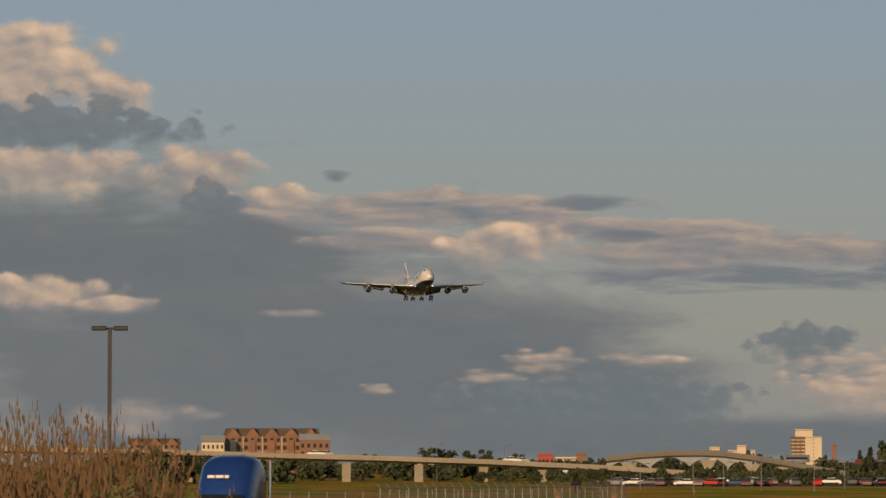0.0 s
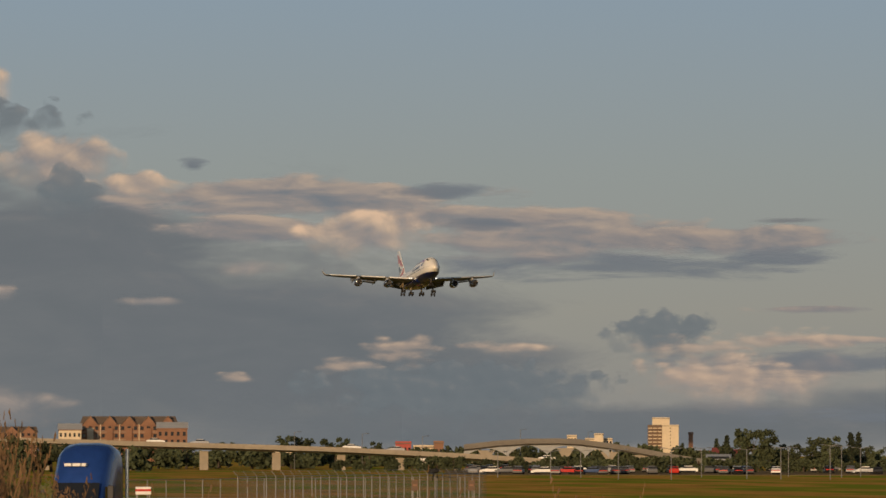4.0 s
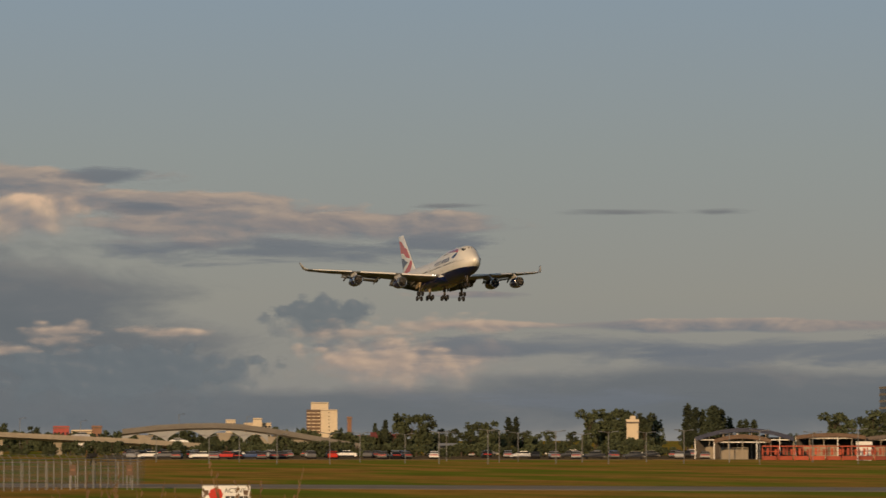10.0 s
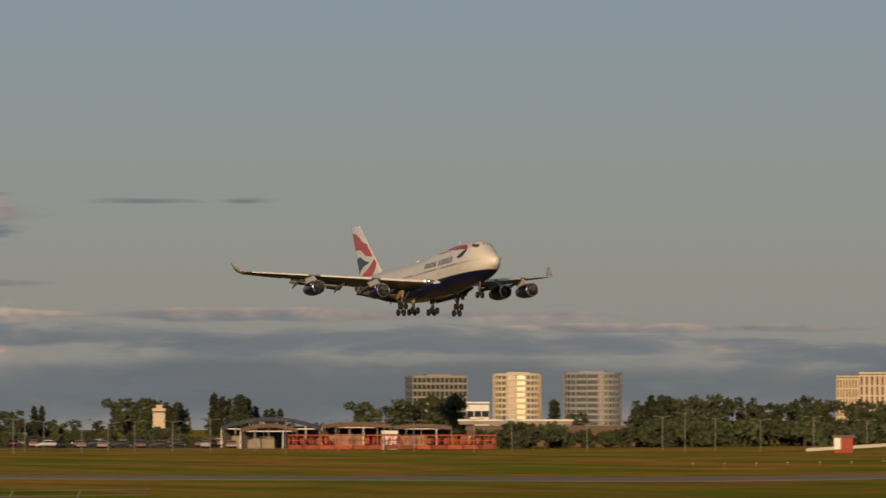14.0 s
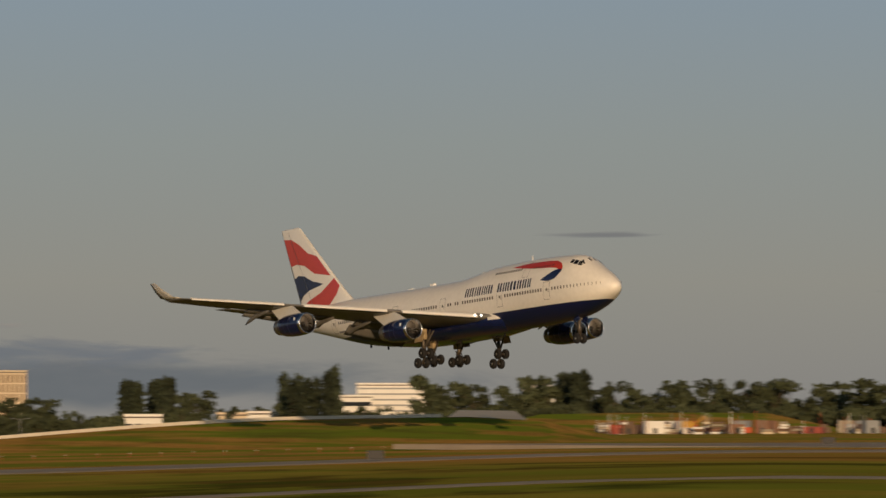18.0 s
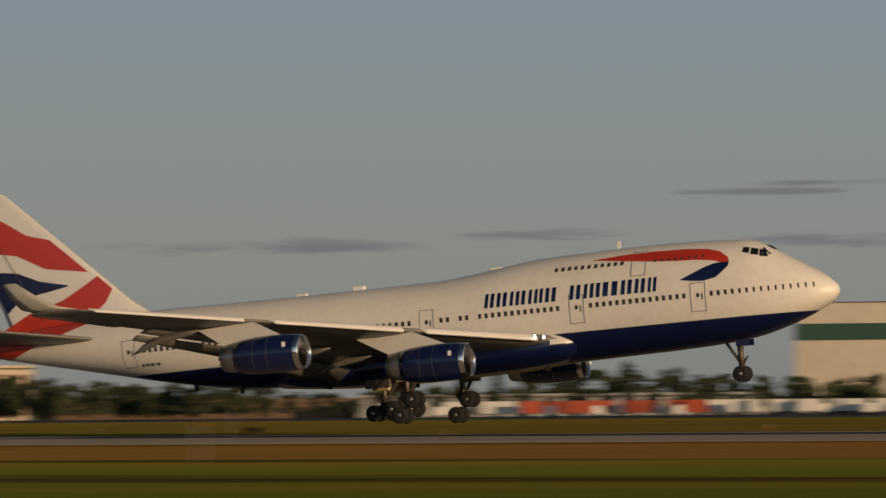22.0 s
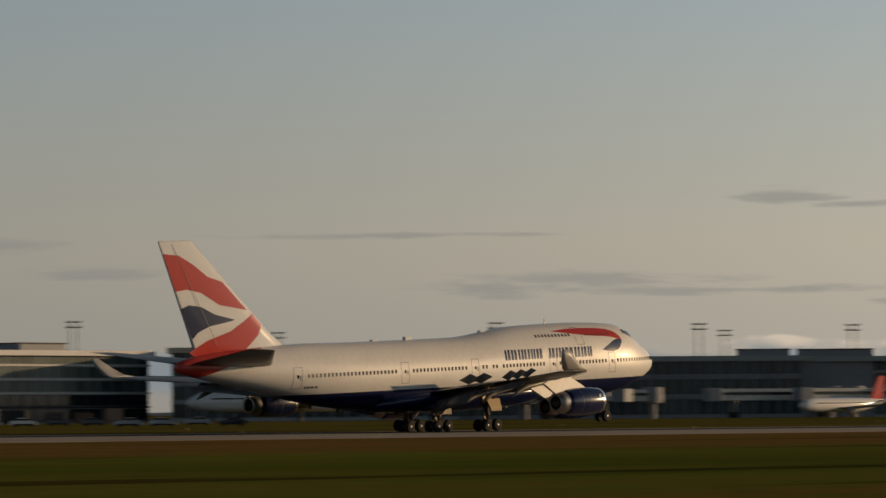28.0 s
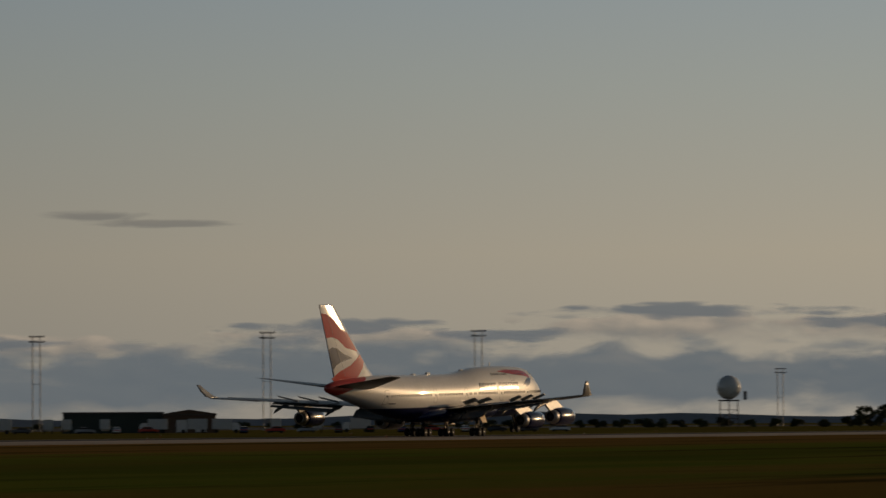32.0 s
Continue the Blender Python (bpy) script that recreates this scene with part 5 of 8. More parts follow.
def deck_way(name, label, knots, width, thick, mat, rail):
    """A deck through (bearing, dist, top) knots."""
    ob = thing(name, label, "bridge")
    pts = [spot(b, d, z) for b, d, z in knots]
    dense = []
    for a, b in zip(pts, pts[1:]):
        dense += [a.lerp(b, k / 4) for k in range(4)]
    dense.append(pts[-1])
    rings = []
    for i, p in enumerate(dense):
        t = (dense[min(i + 1, len(dense) - 1)] - dense[max(i - 1, 0)]).normalized()
        n = Vector((-t.y, t.x, 0)).normalized()
        rings.append([tuple(p + n * a + Vector((0, 0, c))) for a, c in ((-width / 2, 0), (width / 2, 0), (width / 2, -thick * .5), (width * .25, -thick), (-width * .25, -thick), (-width / 2, -thick * .5))])
    part("deck", loft(rings), mat, ob)
    for s in (-1, 1):
        bm = bmesh.new()
        rr = []
        for i, p in enumerate(dense):
            t = (dense[min(i + 1, len(dense) - 1)] - dense[max(i - 1, 0)]).normalized()
            n = Vector((-t.y, t.x, 0)).normalized() * s
            rr.append([tuple(p + n * a + Vector((0, 0, c))) for a, c in ((width / 2 - .25, -.05), (width / 2, -.05), (width / 2, rail), (width / 2 - .25, rail))])
        part("parapet", loft(rr), mat, ob)
    return ob, dense


def pier(parent, b, d, top, w, flare=1.0, deep=2.0):
    z0 = ground_z(b, d)
    p = spot(b, d, z0)
    h = top - z0
    bm = loft([[(x * k, y, z) for x, y in ((-w / 2, -deep / 2), (w / 2, -deep / 2), (w / 2, deep / 2), (-w / 2, deep / 2))] for z, k in ((-.5, 1), (h * .55, 1), (h, flare))])
    part("pier", bm, far_concrete, parent, at=pose(p.x, p.y, p.z, 0, 0, -b))


road_bridge, road_line = deck_way("overpass", "long pale concrete road overpass on square piers", [(-86.5, 1000, 5.6), (-84.5, 1000, 5.0), (-82.8, 1000, 4.1), (-81.3, 1000, 3.4), (-79.9, 1000, 2.6), (-78.2, 1000, 1.1), (-77.0, 1000, -.3), (-76.2, 1000, -1.2)], 10, .95, far_concrete, .6)
for b_, t_ in ((-85.3, 4.0), (-83.9, 3.6), (-82.75, 2.9), (-81.8, 2.4), (-80.84, 2.0), (-79.98, 1.5), (-79.2, .8), (-78.45, .2), (-78.2, 0), (-77.98, -.2), (-77.4, -.8)):
    pier(road_bridge, b_, 1000, t_, 2.0 if b_ < -79 else 1.6)
guideway, guide_line = deck_way("guideway", "arched concrete rail guideway on flared piers", [(-78.35, 1100, 3.3), (-77.9, 1100, 4.3), (-77.5, 1100, 4.75), (-77.1, 1100, 4.85), (-76.8, 1100, 4.6), (-76.4, 1100, 3.6), (-76.0, 1100, 2.3), (-75.5, 1100, .6), (-75.1, 1100, -.6), (-74.7, 1100, -1.5)], 5, .9, guide_concrete, .8)
for b_, t_ in ((-78.05, 2.6), (-77.0, 3.2), (-76.42, 2.2), (-76.0, 1.4), (-75.8, .8), (-75.5, -.4)):
    pier(guideway, b_, 1100, t_, 1.7, 2.6)
# haunched spans under the crown of the arch
for b0_, b1_, zt_ in ((-78.35, -77.75, 3.4), (-77.75, -77.25, 4.2), (-77.25, -76.75, 4.1), (-76.75, -76.42, 3.2)):
    w_ = width_of(b0_, b1_, 1100)
    rings_ = []
    for y_ in (-1.2, 1.2):
        low_ = [(-w_ / 2 + w_ * k / 8, y_, -2.2 * (2 * k / 8 - 1) ** 2 - .25) for k in range(9)]
        rings_.append(low_ + [(w_ / 2, y_, .3), (-w_ / 2, y_, .3)])
    p_ = spot((b0_ + b1_) / 2, 1100, zt_ - .1)
    part("haunch", loft(rings_), grey_wall, guideway, at=pose(p_.x, p_.y, p_.z, 0, 0, -(b0_ + b1_) / 2))


# --- vehicles ---
def build_car(color, label):
    ob = thing("car", label, "car")
    prof = [(-2.15, .35), (-2.2, .75), (-1.75, .92), (-1.0, 1.0), (-.5, 1.42), (.9, 1.45), (1.6, 1.0), (2.1, .95), (2.2, .6), (2.15, .32)]
    part("body", loft([[(x, y * (1 if z < 1.0 else .84), z) for x, z in prof] for y in (-.88, -.8, .8, .88)]), color, ob, smooth=False)
    part("side_glass", box(-.85, 1.35, -.80, .80, 1.02, 1.34), dark_glass, ob)
    arc = [radians(190 + 20 * k) for k in range(9)]
    under = [(cx + .31 * math.cos(a), .31 + .31 * math.sin(a)) for cx in (-1.35, 1.35) for a in arc]
    part("running_gear", loft([[(x, y, max(0, z)) for x, z in under] + [(1.7, y, .5), (-1.7, y, .5)] for y in (-.9, .9)]), rubber, ob, "black tyres and sills")
    part("tail_lamp_bar", box(-2.21, -2.15, -.75, .75, .68, .82), red_paint, ob)
    return ob


paints = [(white_paint, "white parked car"), (material("silver_car_paint", (.4, .4, .41), .3, .5), "silver parked car"), (red_paint, "red parked car"),
          (material("black_car_paint", (.015, .015, .017), .25, coat=.5), "black parked car"), (material("blue_car_paint", (.03, .06, .16), .3, coat=.4), "blue parked car"),
          (material("grey_car_paint", (.12, .12, .125), .35, .3), "grey parked car")]
CARS = []
for k_, (m_, l_) in enumerate(paints):
    o_ = build_car(m_, l_ + " on asphalt")
    tagged(o_, group="parked cars")
    o_.matrix_world = facing(-77.3 + k_ * .16, 785, ground_z(-77, 785), 90 if k_ % 2 else 0)
    CARS.append(o_)
car_random = random.Random(11)


def park(b, d, turn):
    w = car_random.choices(range(6), weights=(4, 5, .6, 4, 1.2, 5))[0]
    return copy_thing(CARS[w], facing(b, d, ground_z(b, d) + .03, turn))


lot_grey = material("dusty_car_park", (.24, .18, .10), .95, vary=.25)
lot_grey.node_tree.nodes["Principled BSDF"].inputs["Specular IOR Level"].default_value = 0
lot_ = [spot(b, d) for b, d in ((-78.6, 770), (-69.9, 770), (-69.9, 960), (-78.6, 960))]
slab("road", "grey asphalt car park beside the field", "car park", [(p.x, p.y) for p in lot_], -1.96, lot_grey)
b_ = -78.3
while b_ < -70.0:
    for row_, chance_ in ((795, .75), (835, .7), (880, .7), (930, .6)):
        if car_random.random() < chance_:
            park(b_ + car_random.uniform(0, .12), row_ + car_random.uniform(-4, 4), car_random.choice((84, 90, 96, 270, 0)))
    b_ += car_random.uniform(.16, .32)
for b_ in [-14 + k * .2 for k in range(90)]:
    if car_random.random() < .8 and not 5 < b_ < 8:
        park(b_, 760 + car_random.uniform(-14, 14), car_random.choice((0, 12, 180, 90)))


def street_lamp(b, d, top, arms=2):
    z0 = ground_z(b, d)
    h = top - z0
    ob = thing("street_lamp", "tall galvanised street lamp", "lamp post", facing(b, d, z0, 20), group="car park lamps")
    part("pole", rod((0, 0, -.2), (0, 0, h), .07, 6), pole_metal, ob)
    for s in ((-1, 1) if arms == 2 else (1,)):
        part("arm", rod((0, 0, h - .1), (s * 1.1, 0, h + .1), .04, 5), pole_metal, ob)
        part("lamp_head", box(s * 1.3 - .3, s * 1.3 + .3, -.14, .14, h + .02, h + .16, .04), dull_metal, ob)
    return ob


street_lamp(-76.3, 650, 2.4)
for b_, d_, t_ in [(-77.9, 700, 4.2), (-77.2, 660, 4.5), (-76.8, 690, 4.6), (-75.6, 640, 5.2), (-75.2, 700, 5.4), (-74.6, 660, 5.0), (-74.15, 650, 5.6), (-74.05, 720, 5.6), (-73.5, 640, 6.2), (-73.35, 690, 6.0),
                   (-73.1, 720, 5.6), (-72.6, 650, 5.8), (-72.25, 690, 5.0), (-71.9, 650, 5.6), (-71.4, 700, 5.6), (-70.9, 660, 6.1), (-70.3, 690, 5.2), (-69.9, 640, 6.0), (-69.2, 690, 5.6), (-68.6, 650, 6.4), (-68.2, 690, 5.8), (-67.4, 660, 6.2),
                   (-66.9, 700, 6.0), (-65.9, 680, 5.0), (-64.9, 700, 7.2), (-64.6, 640, 8.0), (-64.2, 700, 6.6), (-63.6, 640, 6.0), (-62.9, 690, 7.0), (-62.2, 660, 5.8), (-61.5, 690, 6.2), (-60.9, 690, 5.4), (-80.6, 1000, 6.8), (-79.7, 1000, 6.4), (-78.9, 1000, 5.8), (-83.2, 1000, 7.0), (-77.6, 1120, 8.0), (-76.7, 1120, 7.4)]:
    street_lamp(b_, d_, t_ if d_ > 900 else 2.1 + (t_ - 4.2) * .5, 2 if d_ < 900 else 1)


def build_train():
    ob = thing("train", "small dark grey-blue metro carriage on the guideway", "train")
    part("carriage", loft([[(a, y * q, z) for y, z in ((-1.3, .2), (1.3, .2), (1.35, 1.6), (.9, 2.2), (-.9, 2.2), (-1.35, 1.6))] for a, q in ((0, .8), (.3, 1), (6.2, 1), (6.5, .8))]), train_paint, ob)
    part("window_band", box(.5, 6.0, -1.38, 1.38, 1.0, 1.6), dark_glass, ob)
    part("stripe", box(.4, 6.1, -1.37, 1.37, .45, .6), blue_paint, ob)
    return ob


train_paint = material("grey_blue_train_paint", (.16, .18, .22), .4)
metro_train = build_train()
bridge_cars = [copy_thing(CARS[k % 2], Matrix()) for k in range(5)]
for o_ in bridge_cars:
    tagged(o_, "pale car driving across the overpass", "car", "cars on the overpass")


# --- foreground on the near side: lamp, truck, fence, signs, tall grass ---
def parking_lamp(b, d, top):
    z0 = ground_z(b, d)
    h = top - z0
    ob = thing("street_lamp", "dark bronze twin-headed parking lamp on a square pole", "lamp post", facing(b, d, z0))
    part("pole", box(-.09, .09, -.09, .09, -.3, h - .1, .02), dark_pole, ob)
    part("base", box(-.3, .3, -.3, .3, -.1, .7, .05), concrete, ob)
    part("crossbar", box(-.3, .3, -.05, .05, h - .16, h - .06), dark_pole, ob)
    for s in (-1, 1):
        part("lamp_head", box(s * .5 - .34, s * .5 + .34, -.25, .25, h - .2, h, .04), dark_pole, ob, "flat dark lamp head")
    return ob


parking_lamp(-84.94, 200, 8.4)


truck_blue = material("bright_blue_truck_paint", (.016, .05, .22), .25, coat=.4)


def build_truck(b, d, top):
    z0 = ground_z(b, d)
    h = top - z0
    ob = thing("truck", "blue long-haul tractor unit with a sleeper roof, parked on grass", "truck", facing(b, d, z0, 256))
    # x forward, cab seen from its front quarter
    prof = [(2.0, .7), (2.1, 1.5), (1.95, 1.75), (1.15, 1.85), (.85, 2.75), (.45, 3.3), (-.1, h - .35), (-.7, h - .1), (-1.4, h), (-2.2, h - .1), (-2.45, h - .4), (-2.5, .8)]
    part("cab", loft([[(x - (q * .5 if z > 2.7 and x > -1 else 0), y, z - (q * .55 if z > 2.7 else 0)) for x, z in prof] for y, q in ((-1.22, 1), (-1.14, .5), (-.9, .15), (-.45, 0), (.45, 0), (.9, .15), (1.14, .5), (1.22, 1))]), truck_blue, ob, "glossy blue cab with a tall roof fairing", True)
    part("windscreen", loft([[(1.19, y, 1.95), (.9, y, 2.72), (.84, y, 2.7), (1.12, y, 1.93)] for y in (-1.0, 1.0)]), dark_glass, ob)
    for s in (-1, 1):
        part("side_window", box(-.3, .85, s * 1.235 - .01, s * 1.235 + .01, 1.95, 2.55), dark_glass, ob)
        part("mirror", box(.85, 1.0, s * 1.5 - .14, s * 1.5 + .14, 1.8, 2.6, .03), dark_metal, ob)
        part("exhaust_stack", rod((-2.62, s * 1.36, .8), (-2.62, s * 1.36, h - .25), .08, 10), chrome, ob, "polished exhaust stack")
        part("headlamp", box(2.06, 2.14, s * .85 - .16, s * .85 + .16, 1.0, 1.25, .02), lamp_white if s < 0 else white_paint, ob)
        part("fuel_tank", rod((-.2, s * .95, .62), (-2.0, s * .95, .62), .33, 12), chrome, ob)
        for x in (1.3, -3.2, -4.4):
            part("wheel", turned([(-.15, .3), (-.15, .5), (.15, .5), (.15, .3)], 16, "y", center=(x, s * .98, .5)), rubber, ob)
    part("grille", box(2.09, 2.15, -.5, .5, .75, 1.55, .02), chrome, ob)
    part("bumper", box(2.0, 2.3, -1.2, 1.2, .35, .7, .06), chrome, ob)
    part("chassis", box(-5.4, 1.6, -.42, .42, .62, .86), dark_metal, ob)
    for y0, y1 in ((-.62, -.3), (-.26, .1), (.14, .34)):
        part("fairing_badge", box(.1, .66, y0, y1, h - 1.0, h - .87, .02), white_paint, ob, "white plain bar badge")
    return ob


build_truck(-83.41, 186, 2.42)
fence_wire = bpy.data.materials.new("chain_link_wire")
fence_wire.use_nodes = True
nt_ = fence_wire.node_tree
bs_ = nt_.nodes["Principled BSDF"]
bs_.inputs["Base Color"].default_value, bs_.inputs["Roughness"].default_value, bs_.inputs["Metallic"].default_value = (.42, .41, .38, 1), .5, .5
bs_.inputs["Alpha"].default_value = .17


def fence(points, height, step, arms, label):
    ob = thing("fence", label, "fence")
    for a, b in zip(points, points[1:]):
        a, b = Vector(a), Vector(b)
        n = max(1, round((b - a).length / step))
        t = (b - a).normalized()
        side = Vector((t.y, -t.x, 0))
        for k in range(n):
            p = a.lerp(b, k / n)
            post = part("post", rod(p + Vector((0, 0, -.3)), p + Vector((0, 0, height)), .035, 6), pole_metal, ob)
            if arms:
                part("barbed_arm", rod(p + Vector((0, 0, height)), p + side * -.34 + Vector((0, 0, height + .36)), .022, 5), pole_metal, ob)
        part("top_rail", rod(a + Vector((0, 0, height)), b + Vector((0, 0, height)), .022, 5), pole_metal, ob)
        if arms:
            for q in (.4, .7, 1.0):
                o = side * -.34 * q + Vector((0, 0, height + .36 * q))
                part("barbed_wire", rod(a + o, b + o, .008, 4), pole_metal, ob)
        bm = bmesh.new()
        bm.faces.new([bm.verts.new(v) for v in (a + Vector((0, 0, .05)), b + Vector((0, 0, .05)), b + Vector((0, 0, height)), a + Vector((0, 0, height)))])
        part("wire_mesh", bm, fence_wire, ob, "grey chain-link mesh")
    return ob


def at(b, d, dz=0.0):
    return spot(b, d, ground_z(b, d) + dz)


fence([at(-82.8, 300), at(-81.35, 318), at(-78.1, 345)], 2.1, 3.4, False, "plain chain-link fence on the field edge")
fence([at(-81.35, 300), at(-78.05, 350)], 2.35, 1.75, True, "chain-link fence with barbed-wire arms")
fence([at(-77.0, 86), at(-74.5, 84), at(-71.8, 82)], 1.75, 1.35, True, "near chain-link fence with barbed-wire arms")


def plate(name, label, b, d, z0, z1, w, mats, bars=True, posts=True, turn=0):
    zg = ground_z(b, d)
    ob = thing(name, label, "sign", facing(b, d, zg, turn))
    part("board", box(-w / 2, w / 2, -.02, .02, z0 - zg, z1 - zg, .01), mats, ob)
    if posts:
        for s in (-1, 1):
            part("post", rod((s * w * .4, .04, -.3), (s * w * .4, .04, z1 - zg - .02), .03, 6), pole_metal, ob)
    return ob, zg


sg_, zg_ = plate("sign_board", "white warning board reading ACTIVE beside a red disc", -76.97, 90, .62, 1.0, 1.0, white_paint)
part("red_disc", turned([(-.035, .15), (-.022, .15)], 8, "y", center=(-.22, 0, .81 - zg_)), red_paint, sg_, "red octagon mark")
txt_ = bpy.data.curves.new("writing", "FONT")
txt_.body, txt_.size, txt_.extrude, txt_.align_x = "ACTIVE", .135, .004, "CENTER"
ot_ = bpy.data.objects.new("writing", txt_)
me_ = bpy.data.meshes.new_from_object(ot_)
bpy.data.objects.remove(ot_)
me_.transform(Matrix.Rotation(radians(90), 4, "X"))
me_.materials.append(dark_metal)
part("writing", me_, None, sg_, "dark block capitals", at=(.18, -.026, .85 - zg_))
for r_, ws_ in ((1, (.12, .1, .08, .11, .1)),):
    x_ = -.02
    for w_ in ws_:
        part("writing_bar", box(x_, x_ + w_ * .8, -.03, -.022, .86 - zg_ - r_ * .15, .93 - zg_ - r_ * .15), dark_metal, sg_)
        x_ += w_ * .95
for x_ in (-.46, .36):
    part("corner_mark", box(x_, x_ + .09, -.03, -.022, .8 - zg_, .9 - zg_), brown_wall, sg_)
part("lower_plate", box(-.24, .3, -.02, .02, .5 - zg_, .6 - zg_), white_paint, sg_)
sg_, zg_ = plate("notice_board", "small white notice with a red band on the fence", -82.6, 150, .55, .82, .54, white_paint)
part("red_band", box(-.27, .27, -.03, -.022, .66 - zg_, .74 - zg_), red_paint, sg_)
for b_ in (-79.0, -78.25):
    sg_, zg_ = plate("notice_board", "small faded notice fixed to the fence", b_, 330, -.9, -.1, .5, brown_wall)
    part("red_mark", box(-.15, .15, -.03, -.022, -.55 - zg_, -.4 - zg_), brick, sg_)
# a torn dark bag caught on the barbed wire
bag_ = thing("plastic_bag", "torn dark plastic bag caught on the barbed wire", "bag", facing(-78.75, 338, .55))
bm_ = bmesh.new()
bmesh.ops.create_icosphere(bm_, subdivisions=2, radius=.34)
for v_ in bm_.verts:
    q_ = noise.noise(v_.co * 4)
    v_.co = Vector((v_.co.x * 1.5 + q_ * .5, v_.co.y * .5, v_.co.z * .6 + .25 * v_.co.x + q_ * .25))
part("film", bm_, rubber, bag_)
bm_ = rod((0, 0, -.1), (-.1, 0, -.75), .05, 5)
rod((.25, 0, 0), (.3, 0, -.55), .04, 5, bm_)
part("torn_strip", bm_, rubber, bag_)


weed_green, weed_brown = foliage("weed_leaves", (.085, .085, .032)), foliage("withered_weed_leaves", (.13, .074, .042))


def tall_grass():
    rnd = random.Random(3)
    verts, faces = [], []

    def blade(b, d, h):
        p = at(b, d)
        lean = Vector((rnd.uniform(-.22, .22), rnd.uniform(-.22, .22), 0)) * h
        w = .011 * d / 30 * rnd.uniform(.6, 1.2)
        right = Vector((math.cos(radians(b)), -math.sin(radians(b)), 0)) * w
        n = len(verts)
        mid, tip = p + lean * .35 + Vector((0, 0, h * .6)), p + lean + Vector((0, 0, h))
        verts.extend([p - right, p + right, mid + right * .8, mid - right * .8, tip])
        faces.extend([(n, n + 1, n + 2, n + 3), (n + 3, n + 2, n + 4)])
        # seed head
        for k in range(6):
            c = mid.lerp(tip, .35 + .13 * k)
            o = Vector((math.cos(radians(b)), -math.sin(radians(b)), 0)) * rnd.uniform(-2.2, 2.2) * w
            n = len(verts)
            verts.extend([c - right * .45, c + right * .45, c + o + Vector((0, 0, h * .03)), c + o * .4 + Vector((0, 0, h * .05))])
            faces.append((n, n + 1, n + 2, n + 3))

    def weed(b, d, h):
        p = at(b, d)
        right = Vector((math.cos(radians(b)), -math.sin(radians(b)), 0))
        w = .008 * d / 30
        n = len(verts)
        tip = p + right * rnd.uniform(-.12, .12) * h + Vector((0, 0, h))
        verts.extend([p - right * w, p + right * w, tip])
        faces.append((n, n + 1, n + 2))
        for k in range(80):
            f = rnd.uniform(.25, 1)
            c = p.lerp(tip, f)
            o = (right * rnd.choice((-1, 1)) + Vector((rnd.uniform(-.5, .5), rnd.uniform(-.5, .5), rnd.uniform(.2, 1.1)))) * h * .07 * (1.2 - f * .8) * rnd.uniform(.5, 1.2)
            q = Vector((-o.z * right.x, -o.z * right.y, o.dot(right))).normalized() * o.length * .17
            n = len(verts)
            verts.extend([c, c + o * .5 + q, c + o, c + o * .5 - q])
            faces.append((n, n + 1, n + 2, n + 3))

    for _ in range(2000):
        b = rnd.uniform(-87.2, -82.6)
        edge = smooth(-82.4, -85.2, b)
        if rnd.random() > .18 + edge * .82:
            continue
        blade(b, rnd.uniform(42, 70), (1.0 + 1.1 * edge) * rnd.uniform(.6, 1.25))
    for _ in range(100):
        blade(rnd.uniform(-82.6, -76.0), rnd.uniform(50, 80), rnd.uniform(1.0, 1.9))
    dry = len(faces)
    for _ in range(260):
        b = rnd.uniform(-87.2, -83.7)
        weed(b, rnd.uniform(42, 68), (1.1 + .75 * smooth(-82.4, -85.2, b)) * rnd.uniform(.6, 1.15))
    brown = len(faces)
    for _ in range(150):
        b = rnd.uniform(-87.2, -83.0)
        weed(b, rnd.uniform(42, 68), (1.0 + .95 * smooth(-82.4, -85.2, b)) * rnd.uniform(.6, 1.2))
    me = bpy.data.meshes.new("tall_grass")
    me.from_pydata(verts, [], faces)
    for m in (leaf_dry, weed_green, weed_brown):
        me.materials.append(m)
    me.polygons.foreach_set("material_index", [0 if k < dry else 1 if k < brown else 2 for k in range(len(faces))])
    tagged(new("tall_grass", me), "tall dry brown grass and leafy weeds with seed heads", "grass", kind="stuff")


tall_grass()

